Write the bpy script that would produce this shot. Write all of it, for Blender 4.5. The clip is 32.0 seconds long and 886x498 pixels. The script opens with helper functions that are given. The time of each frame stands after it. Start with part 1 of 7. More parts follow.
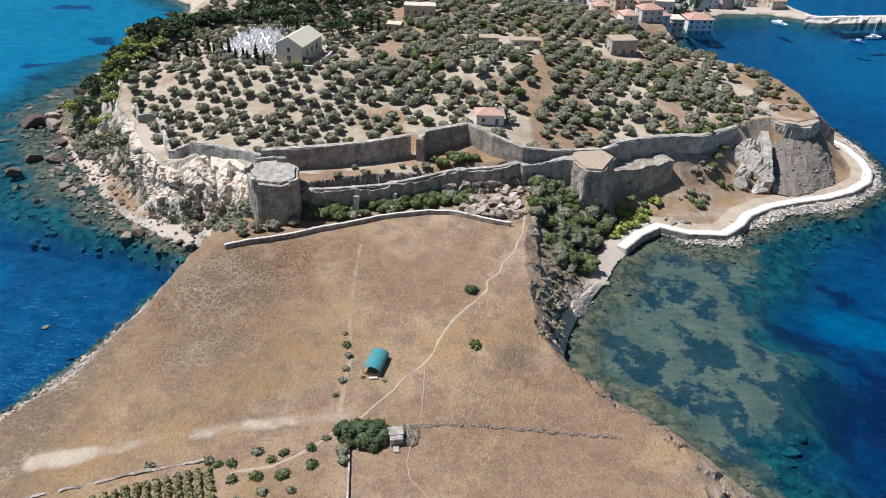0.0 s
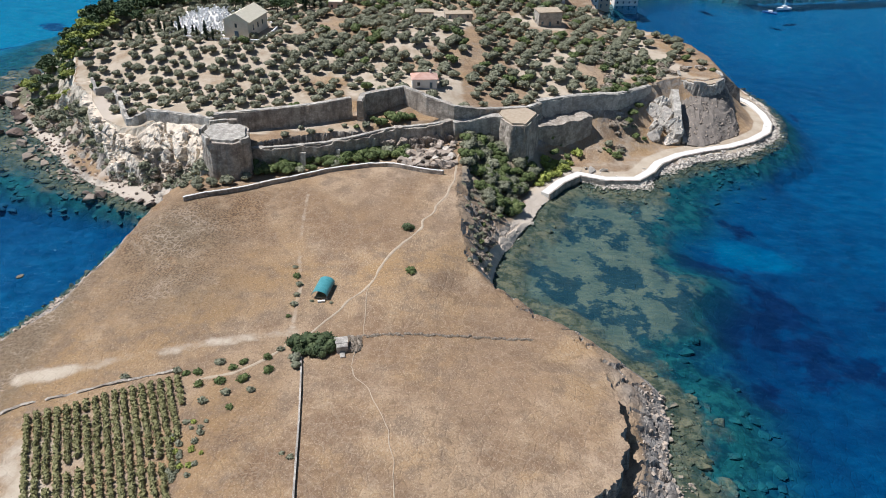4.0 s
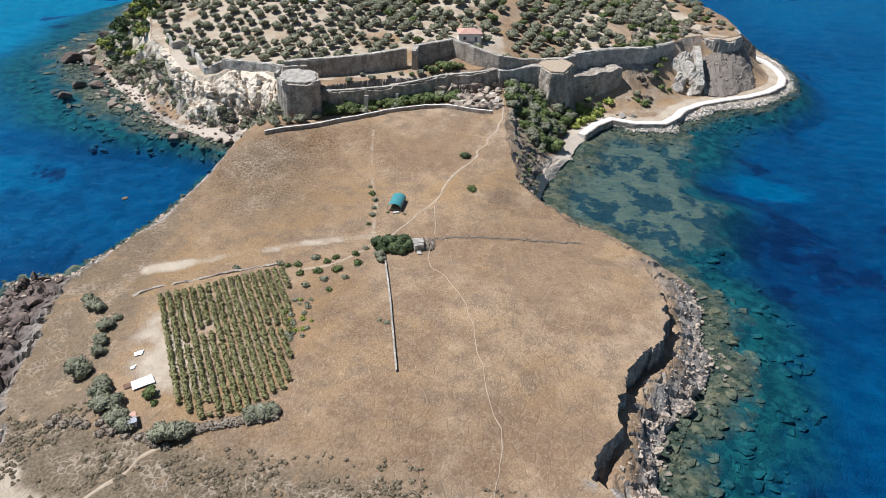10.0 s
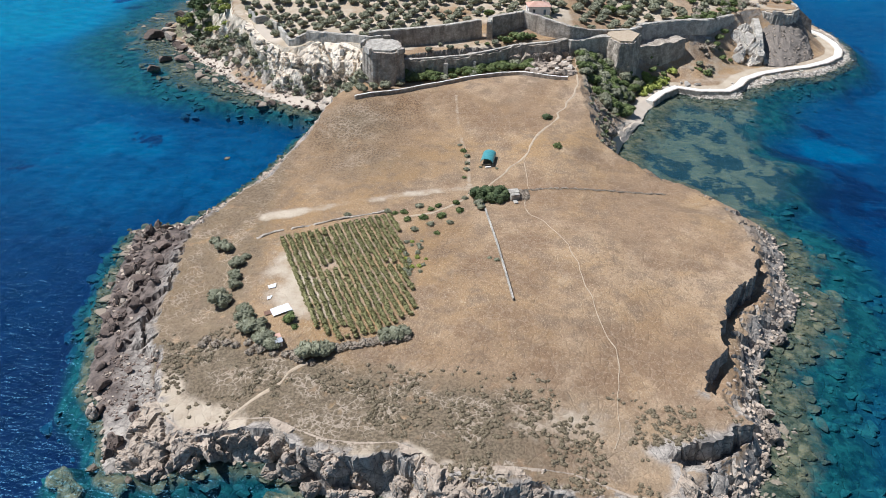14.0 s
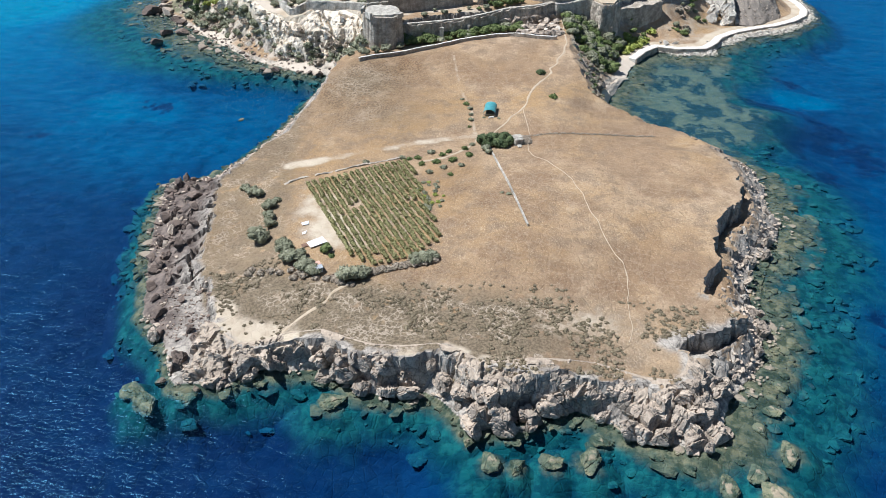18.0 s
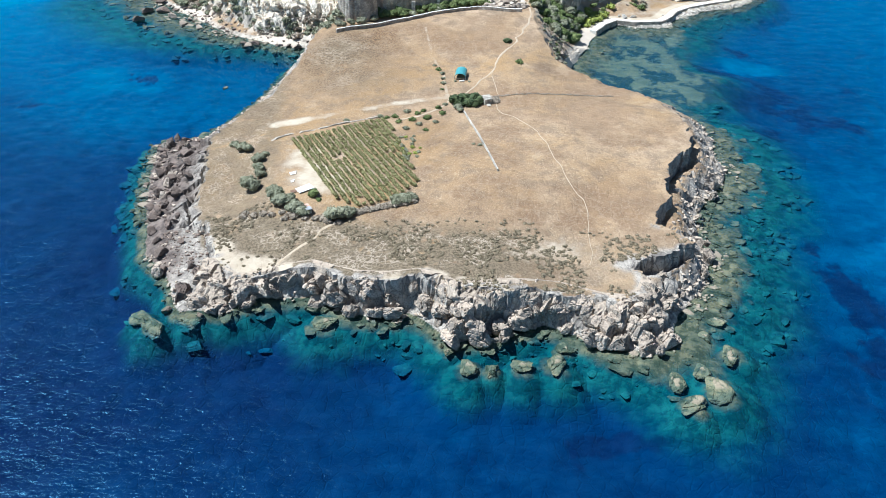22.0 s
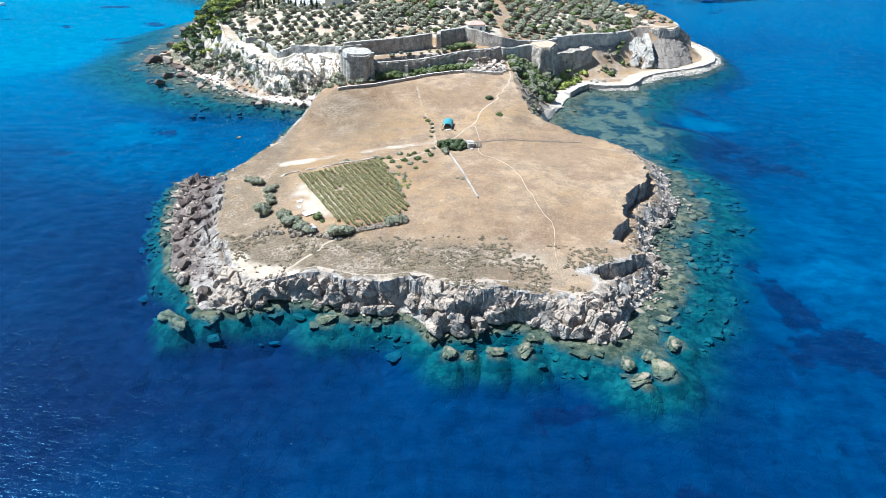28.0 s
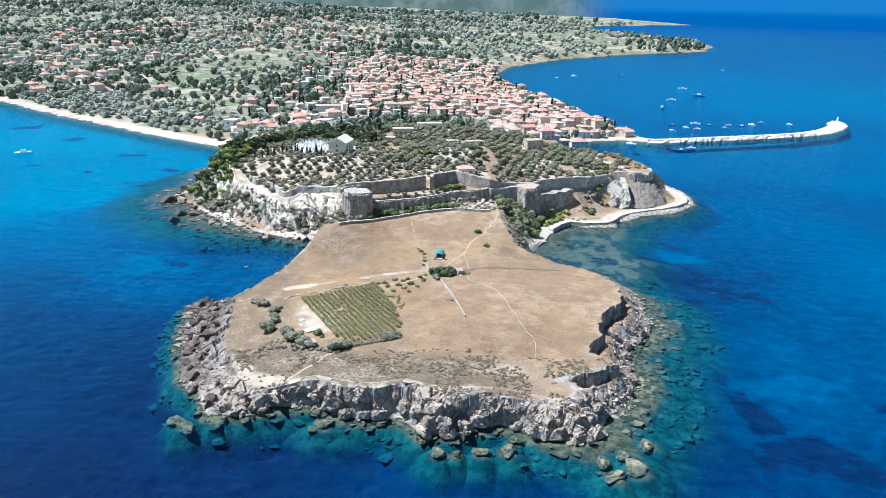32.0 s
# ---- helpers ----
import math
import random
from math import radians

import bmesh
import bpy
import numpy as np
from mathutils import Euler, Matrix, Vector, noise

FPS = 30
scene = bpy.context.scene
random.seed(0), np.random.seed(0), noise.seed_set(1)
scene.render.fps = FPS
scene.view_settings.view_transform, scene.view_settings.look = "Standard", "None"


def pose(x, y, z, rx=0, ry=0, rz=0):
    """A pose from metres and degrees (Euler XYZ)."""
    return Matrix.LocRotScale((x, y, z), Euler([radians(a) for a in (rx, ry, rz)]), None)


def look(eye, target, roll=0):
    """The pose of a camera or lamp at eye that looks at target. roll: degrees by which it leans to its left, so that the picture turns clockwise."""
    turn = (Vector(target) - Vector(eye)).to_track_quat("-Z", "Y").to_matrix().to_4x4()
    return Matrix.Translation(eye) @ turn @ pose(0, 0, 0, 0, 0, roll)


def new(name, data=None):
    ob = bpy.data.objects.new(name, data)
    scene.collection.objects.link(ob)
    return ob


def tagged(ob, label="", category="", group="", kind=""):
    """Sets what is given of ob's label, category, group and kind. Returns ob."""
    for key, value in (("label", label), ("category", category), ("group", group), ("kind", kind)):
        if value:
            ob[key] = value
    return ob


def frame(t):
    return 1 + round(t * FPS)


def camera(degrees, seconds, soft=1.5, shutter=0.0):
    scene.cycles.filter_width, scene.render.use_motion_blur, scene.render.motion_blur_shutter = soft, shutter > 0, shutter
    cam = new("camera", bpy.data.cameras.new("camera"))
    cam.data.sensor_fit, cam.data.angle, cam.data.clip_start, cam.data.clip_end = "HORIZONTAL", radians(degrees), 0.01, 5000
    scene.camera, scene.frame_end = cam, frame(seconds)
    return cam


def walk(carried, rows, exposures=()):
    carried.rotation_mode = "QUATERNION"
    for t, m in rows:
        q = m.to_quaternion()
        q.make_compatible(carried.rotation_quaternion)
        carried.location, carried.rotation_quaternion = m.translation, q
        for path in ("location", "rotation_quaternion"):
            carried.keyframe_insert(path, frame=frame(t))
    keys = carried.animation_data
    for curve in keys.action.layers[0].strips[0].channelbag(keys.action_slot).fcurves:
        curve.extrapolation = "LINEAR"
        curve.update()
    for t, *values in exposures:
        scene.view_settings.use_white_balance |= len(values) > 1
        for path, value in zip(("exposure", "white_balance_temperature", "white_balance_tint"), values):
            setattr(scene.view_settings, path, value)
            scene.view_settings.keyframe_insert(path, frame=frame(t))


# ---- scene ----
cam = camera(59.92, 32.0, soft=0.8)
PATH = [
    (0, (25.13, -129.43, 124.43), (17.97, -45.32, 70.82), 2.13),
    (1, (27.17, -135.73, 124.53), (21.17, -51.67, 70.70), 2.07),
    (2, (28.49, -142.44, 124.66), (22.58, -58.52, 70.60), 2.05),
    (2.5, (29.42, -145.89, 124.77), (23.94, -61.99, 70.65), 1.98),
    (3, (31.01, -149.18, 125.13), (27.05, -65.25, 70.91), 2.00),
    (3.5, (32.47, -152.86, 125.16), (30.43, -68.83, 70.99), 1.92),
    (5.5, (34.17, -167.58, 126.45), (32.47, -83.92, 71.68), 1.96),
    (6, (33.84, -171.02, 125.98), (32.23, -87.32, 71.29), 1.91),
    (7, (32.16, -177.07, 125.10), (30.58, -93.40, 70.36), 1.91),
    (8, (29.10, -182.80, 124.36), (27.31, -99.22, 69.48), 1.95),
    (9, (24.85, -188.12, 123.49), (22.70, -104.60, 68.53), 1.80),
    (10, (19.98, -192.89, 123.06), (17.37, -109.52, 67.88), 1.69),
    (11, (14.08, -197.87, 120.99), (11.15, -114.35, 66.09), 1.58),
    (12, (9.03, -202.76, 120.97), (5.45, -119.43, 65.80), 1.38),
    (13, (3.99, -208.12, 120.71), (-0.27, -124.95, 65.34), 1.11),
    (14, (-0.67, -213.09, 119.51), (-5.62, -130.17, 63.84), 0.75),
    (15, (-5.76, -218.65, 118.43), (-11.27, -135.96, 62.47), 0.53),
    (15.5, (-8.11, -221.64, 118.02), (-14.00, -139.11, 61.85), 0.40),
    (17.5, (-11.79, -233.50, 118.01), (-15.69, -151.28, 61.23), 0.16),
    (18, (-12.10, -236.43, 117.73), (-13.18, -154.15, 60.91), 0.27),
    (19, (-12.60, -242.18, 116.73), (-12.47, -159.86, 59.95), 0.38),
    (20, (-13.09, -247.83, 116.55), (-11.55, -165.63, 59.62), 0.59),
    (21, (-13.84, -253.80, 116.50), (-11.41, -171.71, 59.45), 0.84),
    (22, (-13.85, -259.83, 116.25), (-11.17, -177.84, 59.06), 0.73),
    (23, (-13.78, -265.98, 116.13), (-10.95, -184.07, 58.84), 0.75),
    (24, (-13.81, -271.95, 116.11), (-10.71, -190.17, 58.65), 0.82),
    (24.5, (-13.72, -275.11, 115.98), (-10.53, -193.35, 58.48), 0.83),
    (26.5, (-14.16, -287.56, 116.49), (-10.39, -203.80, 62.00), 1.13),
    (27, (-12.83, -290.30, 116.53), (-9.48, -205.19, 64.14), 0.87),
    (27.5, (-12.37, -293.28, 116.60), (-9.11, -206.92, 66.29), 0.77),
    (28, (-12.11, -295.89, 116.78), (-8.79, -208.40, 68.47), 0.89),
    (28.5, (-11.95, -299.03, 116.53), (-8.55, -210.35, 70.46), 0.85),
    (29, (-11.93, -302.02, 116.46), (-8.43, -212.22, 72.60), 0.93),
    (30, (-11.52, -308.07, 116.84), (-7.89, -216.25, 77.39), 1.00),
    (31, (-11.20, -314.11, 117.03), (-7.51, -220.50, 82.05), 0.97),
    (32, (-10.68, -320.53, 117.09), (-6.96, -225.45, 86.34), 0.96),
]
walk(cam, [(t, look(eye, target, roll)) for t, eye, target, roll in PATH],
     [(0, 0.18, 5920, 12), (9, 0.24, 5920, 11), (15, 0.34, 5850, 10), (19, 0.58, 5780, 7), (23, 0.84, 5450, 4), (26.5, 1.0, 5400, 4), (29, 0.90, 5400, 7), (32, 0.76, 5400, 8)])

# ---- world and sun ----
SUN_FROM = Vector((-0.83, 0.17, 1.38)).normalized()
world = bpy.data.worlds.new("sky")
scene.world = world
world.use_nodes = True
wn = world.node_tree.nodes
sky = wn.new("ShaderNodeTexSky")
sky.sky_type, sky.sun_disc = "NISHITA", False
sky.sun_elevation = math.asin(SUN_FROM.z)
sky.sun_rotation = math.atan2(SUN_FROM.x, SUN_FROM.y) % (2 * math.pi)
sky.air_density, sky.dust_density, sky.ozone_density = 1.0, 0.2, 2.0
world.node_tree.links.new(sky.outputs[0], wn["Background"].inputs[0])
wn["Background"].inputs[1].default_value = 0.05
sun_data = bpy.data.lights.new("sun", "SUN")
sun_data.energy, sun_data.angle, sun_data.color = 5.0, radians(0.53), (1.0, 0.972, 0.94)
sun = new("sun", sun_data)
sun.matrix_world = look(SUN_FROM * 900, (0, 0, 0))

# ---- materials ----
class Mat:
    """A node material with short ways to wire it."""
    def __init__(self, name, rough=0.9, spec=0.25):
        self.m = bpy.data.materials.new(name)
        self.m.use_nodes = True
        self.t = self.m.node_tree
        self.b = self.t.nodes["Principled BSDF"]
        self.b.inputs["Roughness"].default_value = rough
        self.b.inputs["Specular IOR Level"].default_value = spec
        self.pos = self.add("ShaderNodeNewGeometry").outputs["Position"]

    def add(self, kind):
        return self.t.nodes.new(kind)

    def put(self, socket, v):
        if isinstance(v, bpy.types.NodeSocket):
            self.t.links.new(v, socket)
        elif isinstance(v, (tuple, list)) and len(v) == 3 and socket.type == "RGBA":
            socket.default_value = (*v, 1)
        else:
            socket.default_value = v

    def noise(self, scale, detail=4, rough=0.6, vec=None, dist=0.0):
        n = self.add("ShaderNodeTexNoise")
        self.put(n.inputs["Vector"], vec or self.pos)
        n.inputs["Scale"].default_value, n.inputs["Detail"].default_value = scale, detail
        n.inputs["Roughness"].default_value, n.inputs["Distortion"].default_value = rough, dist
        return n.outputs["Fac"]

    def cells(self, scale, feature="F1", vec=None, out="Distance"):
        n = self.add("ShaderNodeTexVoronoi")
        n.feature = feature
        self.put(n.inputs["Vector"], vec or self.pos)
        n.inputs["Scale"].default_value = scale
        return n.outputs[out]

    def ramp(self, v, a, b):
        n = self.add("ShaderNodeMapRange")
        n.interpolation_type = "SMOOTHSTEP"
        self.put(n.inputs["Value"], v)
        n.inputs["From Min"].default_value, n.inputs["From Max"].default_value = a, b
        return n.outputs["Result"]

    def math(self, op, a, b=0.0):
        n = self.add("ShaderNodeMath")
        n.operation = op
        self.put(n.inputs[0], a)
        self.put(n.inputs[1], b)
        return n.outputs[0]

    def mix(self, f, a, b):
        n = self.add("ShaderNodeMix")
        n.data_type = "RGBA"
        self.put(n.inputs[0], f)
        self.put(n.inputs[6], a)
        self.put(n.inputs[7], b)
        return n.outputs[2]

    def scale_of(self, v, *stops):
        """Colours along a value: stops are (place, colour)."""
        n = self.add("ShaderNodeValToRGB")
        self.put(n.inputs[0], v)
        e = n.color_ramp.elements
        for k, (at, c) in enumerate(stops):
            s = e[k] if k < 2 else e.new(at)
            s.position = at
            s.color = (*c, 1)
        return n.outputs[0]

    def attr(self, name):
        n = self.add("ShaderNodeAttribute")
        n.attribute_name = name
        return n.outputs["Fac"]

    def axis(self, v, n):
        s = self.add("ShaderNodeSeparateXYZ")
        self.put(s.inputs[0], v)
        return s.outputs[n]

    def stretch(self, x, y, z, turn=0.0):
        n = self.add("ShaderNodeMapping")
        self.put(n.inputs["Vector"], self.pos)
        n.inputs["Scale"].default_value = (x, y, z)
        n.inputs["Rotation"].default_value = (0, 0, turn)
        return n.outputs[0]

    def each(self):
        return self.add("ShaderNodeObjectInfo").outputs["Random"]

    def island(self):
        return self.add("ShaderNodeNewGeometry").outputs["Random Per Island"]

    def scaled(self, v, k):
        n = self.add("ShaderNodeVectorMath")
        n.operation = "SCALE"
        self.put(n.inputs[0], v)
        n.inputs["Scale"].default_value = k
        return n.outputs[0]

    def normal_z(self):
        return self.axis(self.add("ShaderNodeNewGeometry").outputs["True Normal"], 2)

    def bump(self, v, far, strength=1.0):
        n = self.add("ShaderNodeBump")
        self.put(n.inputs["Height"], v)
        n.inputs["Distance"].default_value, n.inputs["Strength"].default_value = far, strength
        self.t.links.new(n.outputs[0], self.b.inputs["Normal"])

    def colour(self, c):
        self.put(self.b.inputs["Base Color"], c)
        return self


def plain(name, a, b, scale=1.0, rough=0.85, bump=0.0, vary=0.0, spec=0.25):
    """Two tones of one stuff, mottled at two scales; vary: how much single objects differ."""
    m = Mat(name, rough, spec)
    f = m.math("ADD", m.math("MULTIPLY", m.noise(scale, 5), 0.6), m.math("MULTIPLY", m.noise(scale * 7, 3), 0.4))
    c = m.mix(m.ramp(f, 0.35, 0.65), a, b)
    if vary:
        c = m.mix(m.math("MULTIPLY", m.each(), vary), c, tuple(v * 0.45 for v in a))
    m.colour(c)
    if bump:
        m.bump(f, bump)
    return m.m


def rock_nodes(m, light, dark, scale=0.35):
    """The colour of weathered rock, and its relief."""
    f = m.noise(scale, 8, 0.65, dist=0.6)
    cracks = m.cells(scale * 1.3, "DISTANCE_TO_EDGE", vec=m.stretch(1, 1, 0.6, 0.4))
    c = m.mix(m.ramp(f, 0.34, 0.66), dark, light)
    c = m.mix(m.ramp(m.noise(2.3, 4), 0.52, 0.72), c, tuple(v * 0.55 for v in dark))
    crack = m.math("SUBTRACT", 1.0, m.ramp(cracks, 0.0, 0.05))
    c = m.mix(m.math("MULTIPLY", crack, 0.55), c, tuple(v * 0.4 for v in dark))
    return c, m.math("ADD", f, m.math("MULTIPLY", m.ramp(cracks, 0, 0.12), 0.3))


def under_water(m, c, stone=0.0):
    """Below the sea's level: wet stone in the shallows, weed and sand; the water's deepening blue is painted into the
    bed.
    """
    z, mid = m.axis(m.pos, 2), m.noise(0.22, 5, 0.65)
    wobble = m.math("ADD", z, m.math("MULTIPLY", m.math("SUBTRACT", mid, 0.5), 1.6))
    k = 1 + stone
    shallow = m.mix(m.ramp(m.noise(0.45, 5, 0.65), 0.40, 0.58), (0.055 * k, 0.07 * k, 0.045 * k), (0.15 * k, 0.145 * k, 0.09 * k))
    teal = m.mix(m.ramp(m.noise(0.3, 6, 0.68), 0.42, 0.58), (0.003, 0.050 * k, 0.066 * k), (0.010 * k, 0.100 * k, 0.106 * k))
    weed = m.ramp(m.noise(0.085, 7, 0.68), 0.49, 0.54)
    spots = m.ramp(m.noise(0.28, 4, 0.6), 0.60, 0.66)
    bay = m.mix(m.math("MAXIMUM", weed, m.math("MULTIPLY", spots, 0.9)), (0.105, 0.138, 0.105), (0.018, 0.055, 0.068))
    teal = m.mix(m.attr("lagoon"), teal, bay)
    grass = m.ramp(m.math("ADD", m.noise(0.038, 7, 0.64), m.math("MULTIPLY", m.attr("weed"), 0.4)), 0.655, 0.72)
    tone = m.math("MULTIPLY", m.attr("pale"), m.math("SUBTRACT", 1.0, m.math("MULTIPLY", grass, 0.62)))
    tone = m.math("ADD", tone, m.math("MULTIPLY", m.math("SUBTRACT", m.noise(0.11, 7, 0.72), 0.5), 0.26))
    teal = m.mix(m.math("MULTIPLY", grass, 0.8), teal, (0.001, 0.030, 0.055))
    deep = (0.0, 0.055, 0.125) if stone else m.scale_of(tone, (0.0, (0.0, 0.010, 0.05)), (0.25, (0.0, 0.028, 0.094)), (0.45, (0.0, 0.077, 0.182)), (0.7, (0.0, 0.14, 0.262)), (1.0, (0.004, 0.22, 0.32)))
    sea = m.mix(m.ramp(wobble, -2.0, -0.6), teal, shallow)
    sea = m.mix(m.ramp(wobble, -7.5, -2.6), deep, sea)
    return m.mix(m.ramp(z, -0.12, 0.12), sea, c)


def ground_material():
    m = Mat("ground_cover", 0.95, 0.12)
    big, mid, fine = m.noise(0.022, 4), m.noise(0.16, 5, 0.65), m.noise(1.7, 4, 0.7)
    fibre = m.noise(1.0, 4, 0.7, vec=m.stretch(3.2, 1.1, 1, 0.5))
    straw = m.mix(m.ramp(big, 0.36, 0.62), (0.315, 0.198, 0.095), (0.40, 0.29, 0.19))
    straw = m.mix(m.ramp(m.noise(0.045, 3, 0.5), 0.47, 0.66), straw, (0.325, 0.21, 0.11))
    straw = m.mix(m.ramp(m.noise(0.06, 5, 0.65), 0.50, 0.68), straw, (0.20, 0.13, 0.08))
    straw = m.mix(m.math("MULTIPLY", m.ramp(m.noise(0.09, 5, 0.7), 0.54, 0.68), 0.7), straw, (0.45, 0.335, 0.215))
    lively = m.ramp(m.noise(0.05, 4, 0.6), 0.35, 0.62)
    straw = m.mix(m.math("MULTIPLY", m.ramp(mid, 0.42, 0.66), 0.85), straw, (0.19, 0.135, 0.092))
    straw = m.mix(m.math("MULTIPLY", m.ramp(fibre, 0.50, 0.66), m.math("ADD", 0.25, m.math("MULTIPLY", lively, 0.6))), straw, (0.45, 0.335, 0.215))
    straw = m.mix(m.math("MULTIPLY", m.ramp(fine, 0.52, 0.70), m.math("SUBTRACT", 0.85, m.math("MULTIPLY", lively, 0.45))), straw, (0.155, 0.105, 0.068))
    straw = m.mix(m.math("MULTIPLY", m.ramp(m.noise(0.03, 6, 0.68), 0.47, 0.62), 0.62), straw, (0.215, 0.135, 0.078))
    straw = m.mix(m.math("MULTIPLY", m.attr("brown"), m.ramp(m.noise(0.11, 5, 0.68), 0.30, 0.54)), straw, m.mix(m.ramp(fine, 0.35, 0.65), (0.085, 0.052, 0.032), (0.29, 0.18, 0.095)))
    straw = m.mix(m.math("MULTIPLY", m.ramp(m.noise(0.35, 5, 0.75), 0.53, 0.66), 0.55), straw, (0.175, 0.115, 0.068))
    tuft = m.noise(2.6, 3, 0.75)
    straw = m.mix(m.math("MULTIPLY", m.ramp(tuft, 0.56, 0.70), 0.6), straw, (0.13, 0.088, 0.055))
    straw = m.mix(m.math("MULTIPLY", m.ramp(tuft, 0.44, 0.32), 0.45), straw, (0.52, 0.41, 0.28))
    # trodden threads between the tufts
    warp = m.add("ShaderNodeVectorMath")
    wob = m.add("ShaderNodeTexNoise")
    m.put(wob.inputs["Vector"], m.pos)
    wob.inputs["Scale"].default_value = 0.5
    m.put(warp.inputs[0], m.pos)
    m.put(warp.inputs[1], m.scaled(wob.outputs["Color"], 3.2))
    warped = warp.outputs[0]
    web = m.cells(0.30, "DISTANCE_TO_EDGE", vec=warped)
    thread = m.math("MULTIPLY", m.math("SUBTRACT", 1.0, m.ramp(web, 0.0, 0.07)), m.ramp(m.noise(0.06, 3), 0.45, 0.6))
    straw = m.mix(m.math("MULTIPLY", thread, 0.2), straw, (0.46, 0.365, 0.26))
    # low thorny scrub with bare ground between its cushions
    cush = m.cells(0.62, "DISTANCE_TO_EDGE", vec=warped)
    web_on = m.math("ADD", m.ramp(cush, 0.0, 0.13), m.ramp(m.noise(0.13, 4, 0.6), 0.60, 0.42))
    scrub = m.mix(m.math("MINIMUM", web_on, 1.0), (0.36, 0.29, 0.215), m.mix(m.ramp(fine, 0.35, 0.65), (0.105, 0.080, 0.052), (0.215, 0.165, 0.108)))
    c = m.mix(m.math("MULTIPLY", m.attr("scrub"), m.ramp(m.noise(0.25, 4), 0.28, 0.45)), straw, scrub)
    soil = m.mix(m.ramp(mid, 0.3, 0.7), (0.385, 0.305, 0.215), (0.50, 0.415, 0.31))
    bare = m.math("ADD", m.attr("bare"), m.math("MULTIPLY", m.math("SUBTRACT", mid, 0.5), 1.1))
    c = m.mix(m.ramp(bare, 0.3, 0.8), c, soil)
    # greens lightened to carry the mainland's distance haze, with tan field patches
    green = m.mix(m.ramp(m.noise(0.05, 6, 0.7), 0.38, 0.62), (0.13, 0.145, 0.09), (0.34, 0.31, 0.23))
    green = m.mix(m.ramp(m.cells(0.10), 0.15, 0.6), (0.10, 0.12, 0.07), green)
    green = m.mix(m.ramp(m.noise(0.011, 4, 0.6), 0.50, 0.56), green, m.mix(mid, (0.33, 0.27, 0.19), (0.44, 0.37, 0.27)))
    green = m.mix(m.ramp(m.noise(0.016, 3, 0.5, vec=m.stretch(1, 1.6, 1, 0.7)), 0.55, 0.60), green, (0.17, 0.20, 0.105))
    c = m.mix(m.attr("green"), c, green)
    rock, relief = rock_nodes(m, (0.45, 0.395, 0.33), (0.20, 0.175, 0.15))
    white = m.mix(m.ramp(m.noise(0.3, 6, 0.65), 0.35, 0.65), (0.42, 0.355, 0.27), (0.72, 0.625, 0.485))
    rock = m.mix(m.attr("chalk"), rock, white)
    rock = m.mix(m.attr("dark"), rock, m.mix(m.ramp(m.noise(0.4, 6, 0.65), 0.36, 0.64), (0.085, 0.067, 0.058), (0.20, 0.158, 0.132)))
    steep = m.math("ADD", m.math("SUBTRACT", 1.0, m.normal_z()), m.math("MULTIPLY", m.math("SUBTRACT", fine, 0.5), 0.25))
    c = m.mix(m.math("MAXIMUM", m.ramp(steep, 0.22, 0.42), m.attr("rocky")), c, rock)
    c = m.mix(m.attr("sand"), c, m.mix(mid, (0.47, 0.385, 0.295), (0.59, 0.505, 0.405)))
    c = under_water(m, c)
    m.colour(c)
    m.bump(m.math("ADD", m.math("MULTIPLY", fine, 0.5), relief), 0.22)
    return m.m


def water_material():
    m = Mat("sea_water", 0.1)
    t = m.t
    clear, gloss, blend = m.add("ShaderNodeBsdfTransparent"), m.add("ShaderNodeBsdfGlossy"), m.add("ShaderNodeMixShader")
    clear.inputs["Color"].default_value = (0.86, 0.96, 0.98, 1)
    gloss.inputs["Roughness"].default_value = 0.22
    gloss.inputs["Color"].default_value = (0.22, 0.63, 0.93, 1)
    wave = m.math("ADD", m.noise(0.55, 3, 0.55, vec=m.stretch(1, 2.2, 1, 0.6)), m.math("MULTIPLY", m.noise(0.12, 2, vec=m.stretch(1, 2.0, 1, 0.5)), 1.6))
    # ripples' bright and dark streaks tinted into the clear colour by wave height
    t.links.new(m.mix(m.ramp(wave, 1.05, 1.55), (0.70, 0.80, 0.86), (1.0, 1.0, 1.0)), clear.inputs["Color"])
    bump = m.add("ShaderNodeBump")
    m.put(bump.inputs["Height"], wave)
    bump.inputs["Distance"].default_value, bump.inputs["Strength"].default_value = 0.6, 0.6
    fres = m.add("ShaderNodeFresnel")
    fres.inputs["IOR"].default_value = 1.2
    t.links.new(bump.outputs[0], fres.inputs["Normal"])
    t.links.new(bump.outputs[0], gloss.inputs["Normal"])
    t.links.new(fres.outputs[0], blend.inputs[0])
    t.links.new(clear.outputs[0], blend.inputs[1])
    t.links.new(gloss.outputs[0], blend.inputs[2])
    t.links.new(blend.outputs[0], t.nodes["Material Output"].inputs["Surface"])
    return m.m


